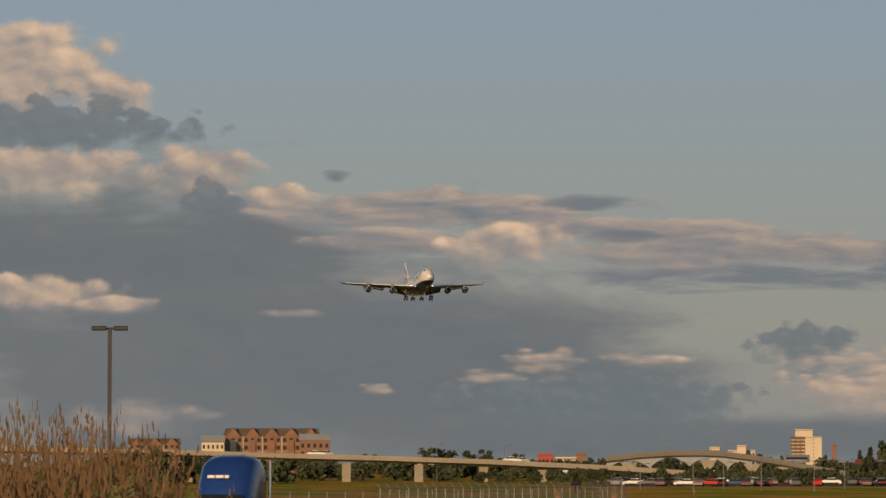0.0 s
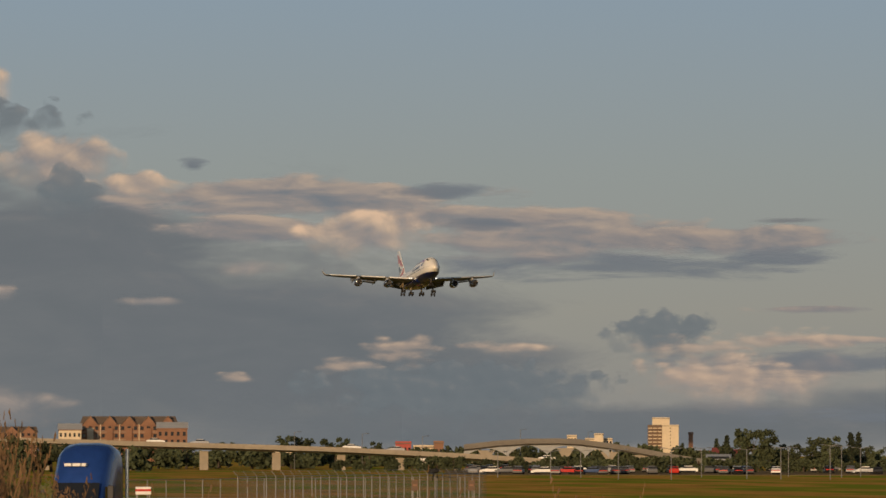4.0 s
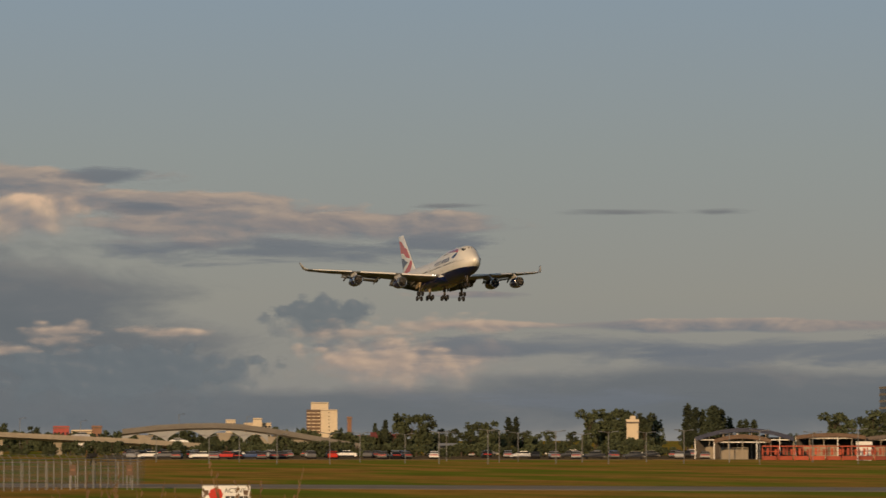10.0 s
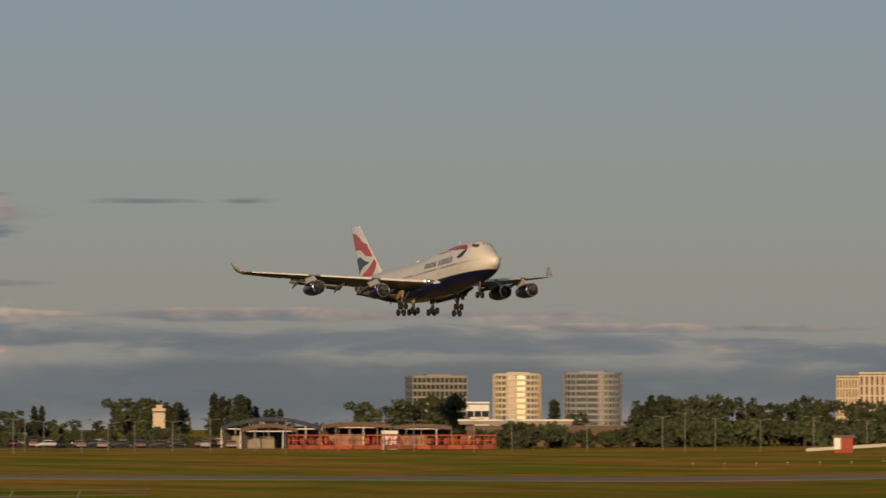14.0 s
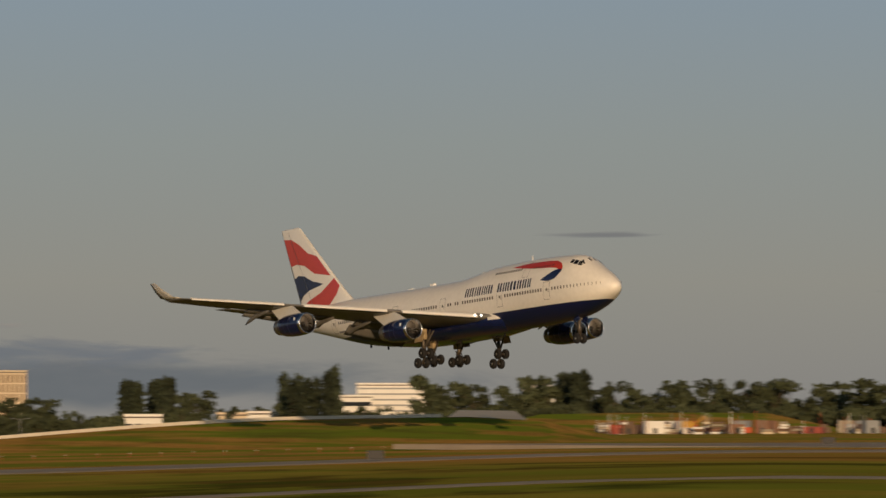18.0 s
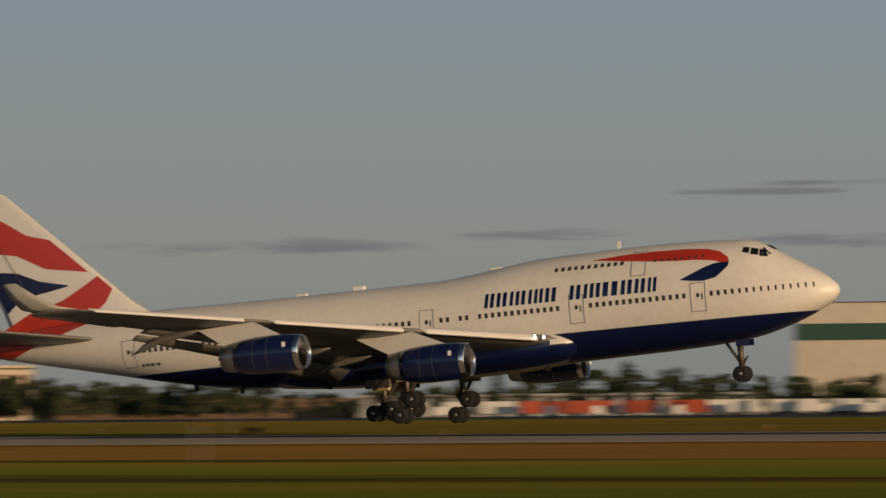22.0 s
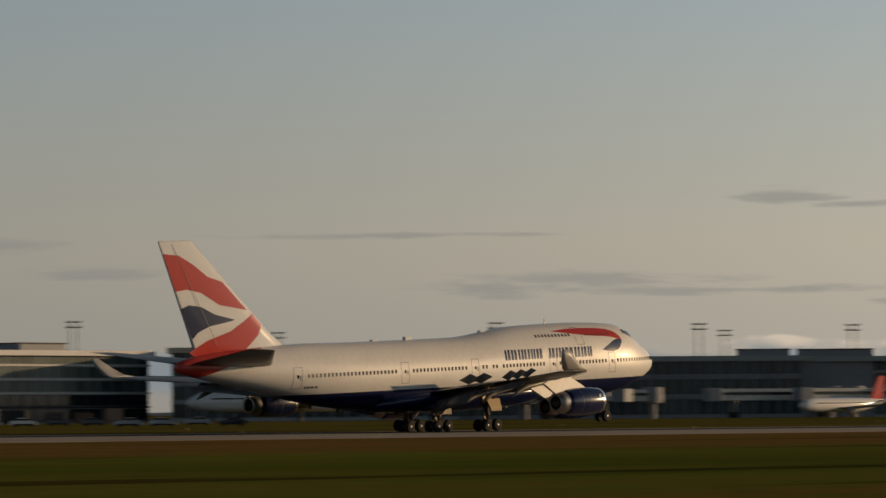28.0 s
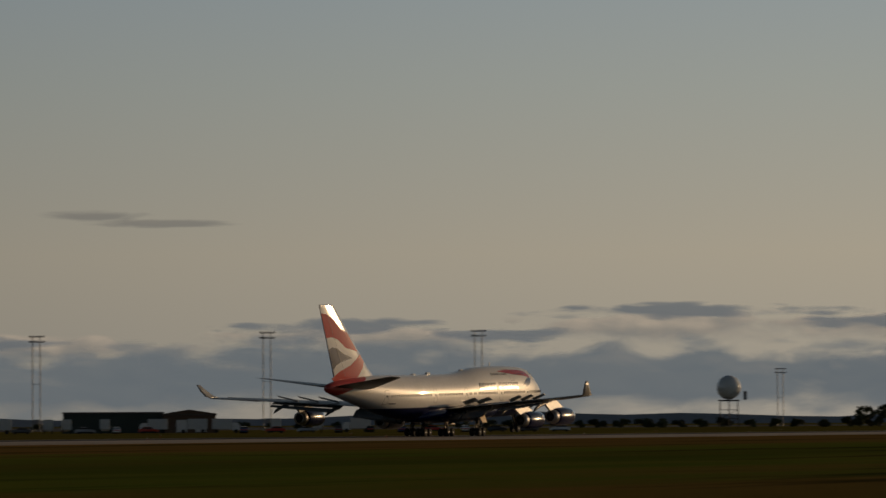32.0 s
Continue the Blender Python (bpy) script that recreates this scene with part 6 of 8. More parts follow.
# --- bus depot, orange barriers and the towers beyond ---
o_ = building("silo", "white stepped concrete silo", "building", -71.66, -71.50, 1000, 5.6, cream_wall, depth=6)
part("upper_block", box(-.6, .7, 1, 5, 7, 9.0), cream_wall, o_)
# near-black brown: the open hall's shade is put into the wall colour
shade_wall = material("shade_dark_boards", (.055, .045, .036), .8, vary=.2)
depot_roof = material("dark_blue_grey_roof", (.06, .065, .095), .9)
depot_roof.node_tree.nodes["Principled BSDF"].inputs["Specular IOR Level"].default_value = .05
def open_depot(b0, b1, d, eave, rise, roof_mat):
    """A bus shelter hall: a shallow curved roof on white frames, a dark back wall for the hall's shade."""
    b = (b0 + b1) / 2
    z0 = ground_z(b, d)
    w, h = width_of(b0, b1, d), eave - z0
    ob = thing("depot", "open bus hall with a curved dark roof on white frames", "building", facing(b, d, z0))
    xs = [w * (-.5 + k / 14) for k in range(15)]
    part("curved_roof", loft([[(x, y, h + rise * (1 - (2 * x / w) ** 2)) for x in xs] + [(x, y, h - .25 + rise * (1 - (2 * x / w) ** 2)) for x in reversed(xs)] for y in (-3, 24)]), roof_mat, ob)
    part("roof_edge", loft([[(x, y, h + .04 + rise * (1 - (2 * x / w) ** 2)) for x in xs] + [(x, y, h - .7 + rise * (1 - (2 * x / w) ** 2)) for x in reversed(xs)] for y in (-3.15, -3.02)]), roof_mat, ob)
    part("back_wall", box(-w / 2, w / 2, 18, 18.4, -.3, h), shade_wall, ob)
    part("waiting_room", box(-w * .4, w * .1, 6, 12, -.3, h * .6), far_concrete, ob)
    part("tie_beam", box(-w / 2, w / 2, -2.2, -2.0, h - .55, h - .35), white_wall, ob)
    n = max(4, int(w / 2.4))
    for k in range(n + 1):
        part("column", box(-w / 2 + w * k / n - .09, -w / 2 + w * k / n + .09, -2.2, -2.0, -.3, h - .2 + rise * (1 - (2 * k / n - 1) ** 2)), white_wall if k % 3 == 0 else far_concrete, ob)
    return ob


open_depot(-70.75, -69.45, 800, 2.0, 1.7, depot_roof)
open_depot(-70.5, -69.75, 780, 1.6, .9, brown_wall)
open_depot(-69.42, -68.5, 820, 2.3, .5, brown_wall)
open_depot(-68.5, -67.7, 830, 2.0, .5, roof_grey)
building("station_canopy", "long white flat-roofed station canopy", "canopy", -67.6, -66.1, 900, 3.5, far_concrete, base=3.0, depth=10, parapet=0, roof=white_wall)
building("warehouse", "low grey warehouse with white strip windows", "building", -67.5, -65.2, 880, 1.6, brown_wall, floors=1, bays=16, glass=white_wall, win=(.7, .25))
building("office_block", "low white office block with dark bands", "building", -67.5, -67.2, 1500, 10, white_wall, floors=2, bays=3, win=(.9, .4))
# orange barriers and mesh fencing
b_ = -69.76
bar_ = thing("barrier", "orange safety fence panel with rails and mesh", "barrier", facing(b_, 745, ground_z(b_, 745)), group="orange barriers")
part("panel", box(-1.3, 1.1, -.05, .05, .1, .8, .02), orange_mat, bar_)
part("top_rail", box(-1.4, 1.4, -.05, .05, 2.4, 2.58), orange_mat, bar_)
part("middle_rail", box(-1.4, 1.4, -.04, .04, 1.55, 1.66), orange_mat, bar_)
for k_ in range(4):
    part("mesh_slat", box(-1.3 + k_ * .68, -1.3 + k_ * .68 + (.42 if k_ % 2 else .16), -.02, .02, 1.0, 2.0 + .15 * (k_ % 3)), orange_mat, bar_)
for s_ in (-1, 1):
    part("post", box(s_ * 1.36 - .06, s_ * 1.36 + .06, -.07, .07, -.1, 2.5), orange_mat, bar_)
b_ += .212
while b_ < -67.06:
    copy_thing(bar_, facing(b_, 745 + random.uniform(-2, 2), ground_z(b_, 745), random.uniform(-5, 5)))
    b_ += .212
building("container", "grey equipment hut behind orange barriers", "container", -68.62, -68.42, 752, .7, white_wall, depth=3)


def glass_tower(label, b0, b1, d, top, floors, bays, glass, frame_m, crown, turn, base=None, round_=False):
    b = (b0 + b1) / 2
    z0 = ground_z(b, d) if base is None else base
    w, h = width_of(b0, b1, d), top - z0
    ob = thing("office_tower", label, "building", facing(b, d, z0, turn))
    depth = w * .75
    fh = h / floors
    if round_:
        shape = [(w / 2 * math.copysign(abs(math.cos(a)) ** .6, math.cos(a)), depth / 2 + depth / 2 * math.copysign(abs(math.sin(a)) ** .6, math.sin(a))) for a in [2 * math.pi * k / 28 for k in range(28)]]
    else:
        shape = [(-w / 2, 0), (w / 2, 0), (w / 2, depth), (-w / 2, depth)]
    part("core", loft([[(x * .975, y * .96 + .3, z) for x, y in shape] for z in (-.5, h)]), glass, ob, "mirroring glass front catching the sun")
    for j in range(floors + 1):
        part("floor_band", loft([[(x, y, j * fh - .3 + q) for x, y in shape] for q in (0, .75)]), frame_m, ob)
    for k in range(bays + 1):
        x = -w / 2 + k * w / bays
        if not round_:
            part("mullion", box(x - .14, x + .14, -.12, .25, 0, h), frame_m, ob)
    if round_:
        for k, (x, y) in enumerate(shape):
            if y < depth * .6:
                part("mullion", rod((x, y, 0), (x, y, h), .22, 4), frame_m, ob)
    part("crown", loft([[(x * .9, y * .9 + depth * .05, z) for x, y in shape] for z in (h, h + crown)]), frame_m, ob)
    part("plant_room", box(-w * .2, w * .25, depth * .3, depth * .7, h + crown, h + crown + .5), frame_m, ob)
    return ob


glass_tower("grey glass office tower with pale floor bands", -68.22, -67.48, 1500, 19.2, 9, 12, green_glass, far_concrete, .5, 12)
glass_tower("glass tower with rounded corners, glowing in the low sun", -67.16, -66.52, 1500, 20.0, 11, 10, facade_glass, cream_wall, .4, -4, round_=True)
glass_tower("rounded glass tower with grey floor bands", -66.28, -65.52, 1500, 20.4, 11, 12, facade_glass, grey_wall, .4, -16, round_=True)
# the stepped hotel
for b0_, b1_, t_, y_ in ((-62.6, -62.28, 20.2, 1600), (-62.3, -61.75, 21.4, 1596), (-61.78, -61.3, 19.6, 1604), (-61.32, -60.82, 21.0, 1598)):
    building("hotel_wing", "cream hotel wing with tall dark window bays", "building", b0_, b1_, y_, t_, cream_wall, floors=6, bays=8, win=(.45, .85), glass=brown_wall, depth=25)
building("roof_house", "grey hipped roof house on the hotel", "building", -61.92, -61.3, 1605, 24.5, roof_grey, base=20, parapet=0, depth=12)
o_ = building("shelter_hut", "low white hut with open bays", "building", -59.53, -59.03, 1000, 3.6, white_wall, floors=1, bays=4, win=(.75, .5), depth=8)
building("house", "cream house among the trees", "house", -58.3, -57.9, 1150, 4.4, cream_wall, floors=1, bays=4)
building("house", "white house among the trees", "house", -57.9, -57.6, 1180, 4.8, white_wall, floors=1, bays=3)
building("office_block", "white office block with dark window bands", "building", -56.75, -56.25, 1480, 11.2, white_wall, floors=3, bays=1, win=(.97, .4), depth=30)
building("office_block", "long white office block with slatted front", "building", -56.45, -55.5, 1500, 15.5, white_wall, floors=8, bays=1, win=(.96, .3), glass=grey_wall, depth=30)
building("store", "white store with a red sign band among trees", "building", -54.25, -53.98, 1450, 15.4, white_wall, floors=1, bays=3)
building("store", "pale low store with a red roof edge", "building", -53.9, -53.5, 1380, 13.5, white_wall, roof=roof_red)
# the concrete lip along the earth bank
rings_ = []
for k_ in range(17):
    b_ = -63.0 + k_ * .48
    z_ = ground_z(b_, 600)
    rings_.append([tuple(spot(b_, 600 + q, z_ + h)) for q, h in ((0, 0), (0, .45), (.6, .45), (.6, 0))])
tagged(part("trim", loft(rings_), concrete), "pale concrete lip along the earth bank", "kerb", kind="structure")
ramp_ = [[tuple(spot(b, d, z + t)) for b, d, z in ((-55.35, 618, 2.1), (-54.1, 618, 1.9), (-54.35, 680, 4.0), (-55.1, 680, 4.1))] for t in (-.6, 0)]
tagged(part("road", loft(ramp_), concrete), "pale sloping concrete ramp on the earth bank", "ramp", kind="structure")
ch_ = building("chevron_board", "orange and white striped marker hut", "hut", -62.63, -62.38, 560, .9, orange_mat, depth=2, parapet=0)
part("white_band", box(-1.25, -.4, -.1, .1, .5, 2.2), white_paint, ch_)


# construction yard clutter
def heap(b, d, size, kind, rnd):
    m = facing(b, d, ground_z(b, d), rnd.uniform(-25, 25))
    if kind == 0:
        ob = thing("stack", "stack of pale timber boards in a works yard", "stack", m, group="works yard stacks")
        for k in range(rnd.choice((2, 3, 5))):
            part("board", box(-size * rnd.uniform(.6, 1), size * rnd.uniform(.6, 1), -1, 1, k * .5, k * .5 + .4, .03), rnd.choice([cream_wall, white_wall, far_concrete, brown_wall, brick]), ob)
    elif kind == 1:
        ob = thing("container", "works container with a door", "container", m, group="works yard containers")
        part("shell", box(-size * 1.2, size * 1.2, -1.2, 1.2, .1, rnd.choice((1.3, 1.9, 2.6)), .05), rnd.choice([white_wall, grey_wall, brown_wall, brick, far_concrete, orange_mat, roof_red]), ob)
        part("door", box(-.4, .4, -1.25, -1.18, .2, 1.2), dark_metal, ob)
        for k in range(rnd.choice((0, 1, 3))):
            part("scaffold_pole", rod((-size + k * .9, -1.5, 0), (-size + k * .9, -1.5, rnd.uniform(2.5, 4.5)), .06, 5), rnd.choice([pole_metal, orange_mat, white_wall]), ob)
    else:
        ob = thing("excavator", "yellow excavator parked in a works yard", "excavator", m, group="works yard machines")
        part("track", box(-1.6, 1.6, -1.2, 1.2, 0, .8, .15), rubber, ob)
        part("cab", box(-1.2, 1.2, -1, 1, .9, 2.6, .15), material("yellow_machine_paint", (.5, .28, .03), .5), ob)
        part("boom", rod((1, 0, 1.6), (3.4, 0, 3.6), .2, 6), cab_yellow, ob)
        part("stick", rod((3.4, 0, 3.6), (4.6, 0, 1.2), .16, 6), cab_yellow, ob)
    return ob


cab_yellow = material("yellow_boom_paint", (.5, .27, .03), .5)
yard_ = random.Random(21)
for k_ in range(110):
    heap(yard_.uniform(-53.2, -47.8), yard_.uniform(830, 930), yard_.uniform(.5, 2.0), yard_.choices((0, 1, 2), weights=(6, 6, .3))[0], yard_)
for k_ in range(16):
    heap(yard_.uniform(-38.5, -29.0), yard_.uniform(900, 960), yard_.uniform(1.4, 3.4), yard_.choices((0, 1), weights=(3, 5))[0], yard_)


# --- the great hangar ---
door_white = material("weathered_white_door_sheet", (.86, .79, .68), .6, vary=.08, scale=.08)


def build_hangar():
    b0, b1, d = -47.8, -37.0, 1310
    left, right = spot(b0, d), spot(b1, 1078)
    mid, along_ = (left + right) / 2, (right - left).normalized()
    w = (right - left).length
    ob = thing("hangar", "vast white aircraft hangar, one door open, low dark roof", "hangar", pose(mid.x, mid.y, 0, 0, 0, math.degrees(math.atan2(along_.y, along_.x))))

    def x_of(bear):
        e = spot(bear, 1)
        # where the sight line meets the front
        k = (left.x * along_.y - left.y * along_.x) / (e.x * along_.y - e.y * along_.x)
        return (e * k - mid).dot(along_)
    x0, x1 = -w / 2, w / 2
    xo0, xo1, xd = x_of(-47.12), x_of(-46.5), x_of(-42.4)
    part("side_wall", box(x0, x0 + 1.0, 0, 70, -.5, 24), cream_wall, ob)
    part("back_wall", box(x0, x1, 70, 71, -.5, 26), grey_wall, ob)
    part("end_wall", box(x1 - 1, x1, 0, 70, -.5, 26), cream_wall, ob)
    part("corner_pylon", box(x0, x_of(-47.62), -1.2, 2, -.5, 24), white_wall, ob)
    # lit shelves just inside the opening
    for k, m in enumerate((orange_mat, cream_wall, teal_wall, cream_wall, white_wall, cream_wall)):
        part("inner_panel", box(x_of(-47.58), x_of(-47.14), 4, 4.6, k * 3.6, k * 3.6 + 3.2), m, ob)
    # near-black wall: the unlit bay behind the open door, put into colour
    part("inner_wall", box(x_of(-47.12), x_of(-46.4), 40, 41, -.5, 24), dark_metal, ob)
    n = 7
    for k in range(n):
        a, c = xo1 + (xd - 4 - xo1) * k / n, xo1 + (xd - 4 - xo1) * (k + 1) / n
        door = part("door_panel", box(a + .32, c - .32, -.5 + .1 * (k % 2), .3 + .1 * (k % 2), .1, 23.6, .02), door_white, ob, "tall white sliding door panel")
        me = unit_window((c - a) / 8 * .8, 2.0, dark_glass, "pane")
        for j in range(8):
            part("pane", me, None, door, at=(a + (j + .5) * (c - a) / 8, -.5 + .1 * (k % 2), 3.0))
    # dark sheet set in the wide door gap in place of interior shade
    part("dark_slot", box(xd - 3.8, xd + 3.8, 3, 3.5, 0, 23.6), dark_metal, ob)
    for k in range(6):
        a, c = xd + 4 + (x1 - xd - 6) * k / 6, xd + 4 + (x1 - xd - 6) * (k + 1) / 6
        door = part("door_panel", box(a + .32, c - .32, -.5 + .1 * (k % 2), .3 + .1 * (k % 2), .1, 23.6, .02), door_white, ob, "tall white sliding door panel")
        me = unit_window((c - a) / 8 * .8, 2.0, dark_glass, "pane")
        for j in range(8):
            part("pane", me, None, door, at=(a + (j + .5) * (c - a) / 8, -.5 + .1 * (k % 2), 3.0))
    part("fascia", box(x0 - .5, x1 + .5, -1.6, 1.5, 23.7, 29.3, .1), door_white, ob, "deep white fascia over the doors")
    # dark strip: the shadow under the fascia as a coloured piece
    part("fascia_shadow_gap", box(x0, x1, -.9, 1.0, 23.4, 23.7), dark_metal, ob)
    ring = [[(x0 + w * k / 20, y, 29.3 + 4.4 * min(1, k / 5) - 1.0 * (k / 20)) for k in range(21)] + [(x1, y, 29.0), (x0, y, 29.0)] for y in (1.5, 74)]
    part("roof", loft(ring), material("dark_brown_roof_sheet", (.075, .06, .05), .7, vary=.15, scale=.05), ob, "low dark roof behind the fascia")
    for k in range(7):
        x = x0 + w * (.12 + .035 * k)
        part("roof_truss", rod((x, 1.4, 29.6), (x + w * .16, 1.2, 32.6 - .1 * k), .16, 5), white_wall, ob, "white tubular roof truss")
    # near-black sheet added behind the panels so that their gaps stay dark
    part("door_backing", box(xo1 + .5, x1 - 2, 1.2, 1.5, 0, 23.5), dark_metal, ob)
    return ob


build_hangar()
building("workshop", "low white workshop before the hangar doors", "building", -38.2, -37.02, 1000, 9.4, door_white, floors=1, bays=5, win=(.4, .35), glass=brown_wall, depth=14)
o_ = building("hangar", "cream metal hangar with a shallow gable", "hangar", -37.0, -33.2, 1330, 37.5, door_white, depth=60, parapet=0, roof=door_white)
gable_roof(o_, width_of(-37.0, -33.2, 1330), 60, 37.5, 2.6, door_white, False)
# no opening is cut: a near-black panel paints the doorway's shade
part("door_opening", box(-38, -10, -.15, .2, .1, 9), dark_metal, o_, "dark panel for the shade of an open doorway")
building("warehouse", "low white warehouse with loading doors", "building", -36.9, -34.4, 1150, 11.4, white_wall, floors=1, bays=14, win=(.5, .5), glass=grey_wall)
building("plant_building", "brown and white plant building with roof boxes", "building", -33.6, -32.0, 1250, 24.0, brown_wall, floors=2, bays=8, win=(.7, .25), glass=white_wall)
building("roof_box", "white roof plant box", "building", -33.3, -33.05, 1255, 27.5, white_wall, base=23.5)
building("roof_box", "white roof plant box", "building", -32.7, -32.4, 1255, 27.8, white_wall, base=23.5)
building("warehouse", "long white low warehouse with a dark eave", "building", -34.2, -31.2, 1080, 8.0, white_wall, floors=1, bays=16, win=(.5, .3))
building("warehouse", "long white low warehouse beside parked trailers", "building", -31.2, -28.4, 900, 7.2, white_wall, floors=1, bays=12, win=(.6, .4), glass=cream_wall)
building("warehouse", "long cream upper storey with dark strip windows", "building", -31.0, -28.9, 965, 11.4, cream_wall, floors=2, bays=14, win=(.85, .3), glass=dark_glass)
for b_, d_, h_ in ((-31.75, 870, 9.5), (-31.5, 880, 11.5), (-31.2, 875, 13), (-30.95, 885, 11), (-30.7, 990, 15.5), (-30.35, 990, 14.6), (-29.6, 1000, 15), (-25.9, 940, 8), (-25.5, 930, 9)):
    plant("round", b_, d_, h_)
blue_sheet = material("dull_blue_sheet", (.05, .07, .14), .5, vary=.2)
for k_, (b_, m_) in enumerate(((-33.35, blue_sheet), (-32.5, blue_sheet), (-31.95, grey_wall))):
    o_ = thing("semi_trailer", "parked " + ("blue" if m_ is blue_sheet else "grey") + " box trailer before the white warehouse", "trailer", facing(b_, 850, .03, 2), group="parked trailers")
    part("box_body", box(-6.2, 6.2, -1.25, 1.25, 1.2, 4.1, .06), m_, o_)
    part("chassis", box(-6.0, 6.0, -.5, .5, .9, 1.2), dark_metal, o_)
    for x_ in (-4.8, -3.6, 4.4):
        part("wheel", turned([(-1.2, .3), (-1.2, .5), (1.2, .5), (1.2, .3)], 12, "y", center=(x_, 0, .5)), rubber, o_)
building("office_block", "grey stepped airport office block", "building", -29.05, -28.2, 1000, 10.5, grey_wall, floors=3, bays=8, glass=dark_glass)
building("office_block", "beige airport office block", "building", -28.4, -27.3, 1010, 12.3, cream_wall, floors=3, bays=8, glass=brown_wall)
building("warehouse", "low brown freight shed", "building", -27.0, -23.0, 1000, 4.0, brown_wall, floors=1, bays=18, win=(.6, .4))
building("warehouse", "long grey freight shed", "building", -23.0, -17.6, 980, 4.6, grey_wall, floors=1, bays=22, win=(.6, .4), glass=grey_wall)
o_ = building("hangar", "white hangar with a dark green band", "hangar", -17.2, -14.2, 1300, 33, concrete, depth=60, parapet=0)
part("green_band", box(-width_of(-17.2, -14.2, 1300) / 2, width_of(-17.2, -14.2, 1300) / 2, -.3, .1, 21.5, 26.5), material("dark_green_cladding", (.015, .06, .045), .6), o_)
building("warehouse", "low cream freight building with dark doors", "building", -14.0, -12.4, 960, 7.2, cream_wall, floors=2, bays=8, win=(.6, .4), glass=brown_wall)
building("warehouse", "low beige freight building with dock doors", "building", -9.3, -4.36, 950, 7.8, far_concrete, floors=2, bays=26, win=(.55, .5), glass=brown_wall)
building("warehouse", "long tan freight building", "building", -4.4, 1.6, 960, 8.4, far_concrete, floors=2, bays=26, win=(.5, .45), glass=brown_wall)
building("warehouse", "low grey workshop with white doors", "building", 1.8, 7.0, 1010, 6.0, grey_wall, floors=1, bays=20, win=(.6, .5), glass=white_wall)
raised, raised_line = deck_way("access_viaduct", "pale raised airport access road on slim piers", [(-3.0, 900, 7.0), (3.0, 900, 7.2), (8.0, 900, 7.4), (12.5, 900, 7.4), (18.0, 930, 7.0)], 9, 1.3, far_concrete, .9)
for k_ in range(12):
    pier(raised, -2.6 + k_ * 1.7, 903, 6.0, 1.6)
building("warehouse", "dark low shed under the access road", "building", 7.4, 13.0, 1000, 5.0, grey_wall, floors=1, bays=18, win=(.6, .4), glass=white_wall)
building("warehouse", "low white sheds with dark gaps", "building", 13.2, 19.5, 1020, 5.2, far_concrete, floors=1, bays=20, win=(.5, .5), glass=dark_metal)
rt_ = random.Random(8)
truck0 = thing("box_truck", "small box truck parked by the sheds", "truck", facing(-20.6, 800, 0, 4), group="parked box trucks")
part("box_body", box(-3.4, 1.0, -1.1, 1.1, .9, 3.2, .05), orange_mat, truck0, "orange red load box")
part("cab", loft([[(1.1, y, .6), (2.8, y, .6), (2.9, y, 1.5), (2.4, y, 2.3), (1.1, y, 2.3)] for y in (-1.05, 1.05)]), white_paint, truck0)
part("windscreen", box(2.45, 2.62, -.9, .9, 1.55, 2.15), dark_glass, truck0)
for x_ in (-2.4, 1.9):
    for s_ in (-1, 1):
        part("wheel", turned([(-.14, .25), (-.14, .45), (.14, .45), (.14, .25)], 12, "y", center=(x_, s_ * .95, .45)), rubber, truck0)
for k_ in range(7):
    copy_thing(truck0, facing(-20.2 + k_ * .27 + rt_.uniform(-.05, .05), 800 + rt_.uniform(-6, 6), 0, rt_.choice((0, 5, 180, 90))))


# --- glideslope mast, shelter, poles and marker boards before the runway ---
def lattice_mast(b, d, h, w, label, mats):
    ob = thing("lattice_mast", label, "mast", facing(b, d, ground_z(b, d), 15))
    n = 9
    for k in range(n):
        z0, z1 = h * k / n, h * (k + 1) / n
        m = mats[k % 2]
        bm = bmesh.new()
        c = [(-w / 2, -w / 2), (w / 2, -w / 2), (w / 2, w / 2), (-w / 2, w / 2)]
        for i, (x, y) in enumerate(c):
            q = c[(i + 1) % 4]
            rod((x, y, z0), (x, y, z1), .018, 5, bm)
            rod((x, y, z0), (*q, z1), .012, 4, bm)
            rod((x, y, z1), (*q, z1), .012, 4, bm)
        part("section", bm, m, ob)
    for z in (h * .42, h * .62, h * .8):
        part("antenna_bar", box(-.4, .4, -w / 2 - .2, -w / 2 - .1, z - .05, z + .05), m, ob)
    part("obstruction_lamp", rod((w / 2, 0, h), (w / 2, 0, h + .4), .06, 6), red_paint, ob)
    return ob


lattice_mast(-33.86, 192, 12.6, .75, "slim red and white lattice antenna mast", (red_paint, white_paint))
lattice_mast(-33.62, 194, 12.4, .5, "slim white lattice antenna mast", (white_paint, red_paint))
sh_ = thing("equipment_shelter", "red and white chequered equipment shelter on grass", "shelter", facing(-32.65, 180, 0, 18))
part("shell", box(-2.35, 2.35, -1.2, 1.2, .1, 2.1, .03), white_paint, sh_)
for i_ in range(5):
    for j_ in range(2):
        if (i_ + j_) % 2:
            part("red_square", box(-2.36 + i_ * .944, -2.36 + (i_ + 1) * .944, -1.215, 1.215, .1 + j_ * 1.0, .1 + (j_ + 1) * 1.0), orange_mat, sh_)
part("roof", box(-2.5, 2.5, -1.35, 1.35, 2.1, 2.22), pale_grey, sh_)
part("door", box(.2, 1.0, -1.24, -1.2, .15, 1.95), grey_wall, sh_)
sg_, zg_ = plate("marker_board", "white distance marker board with a dark number bar", -35.08, 150, .05, .62, .88, white_paint)
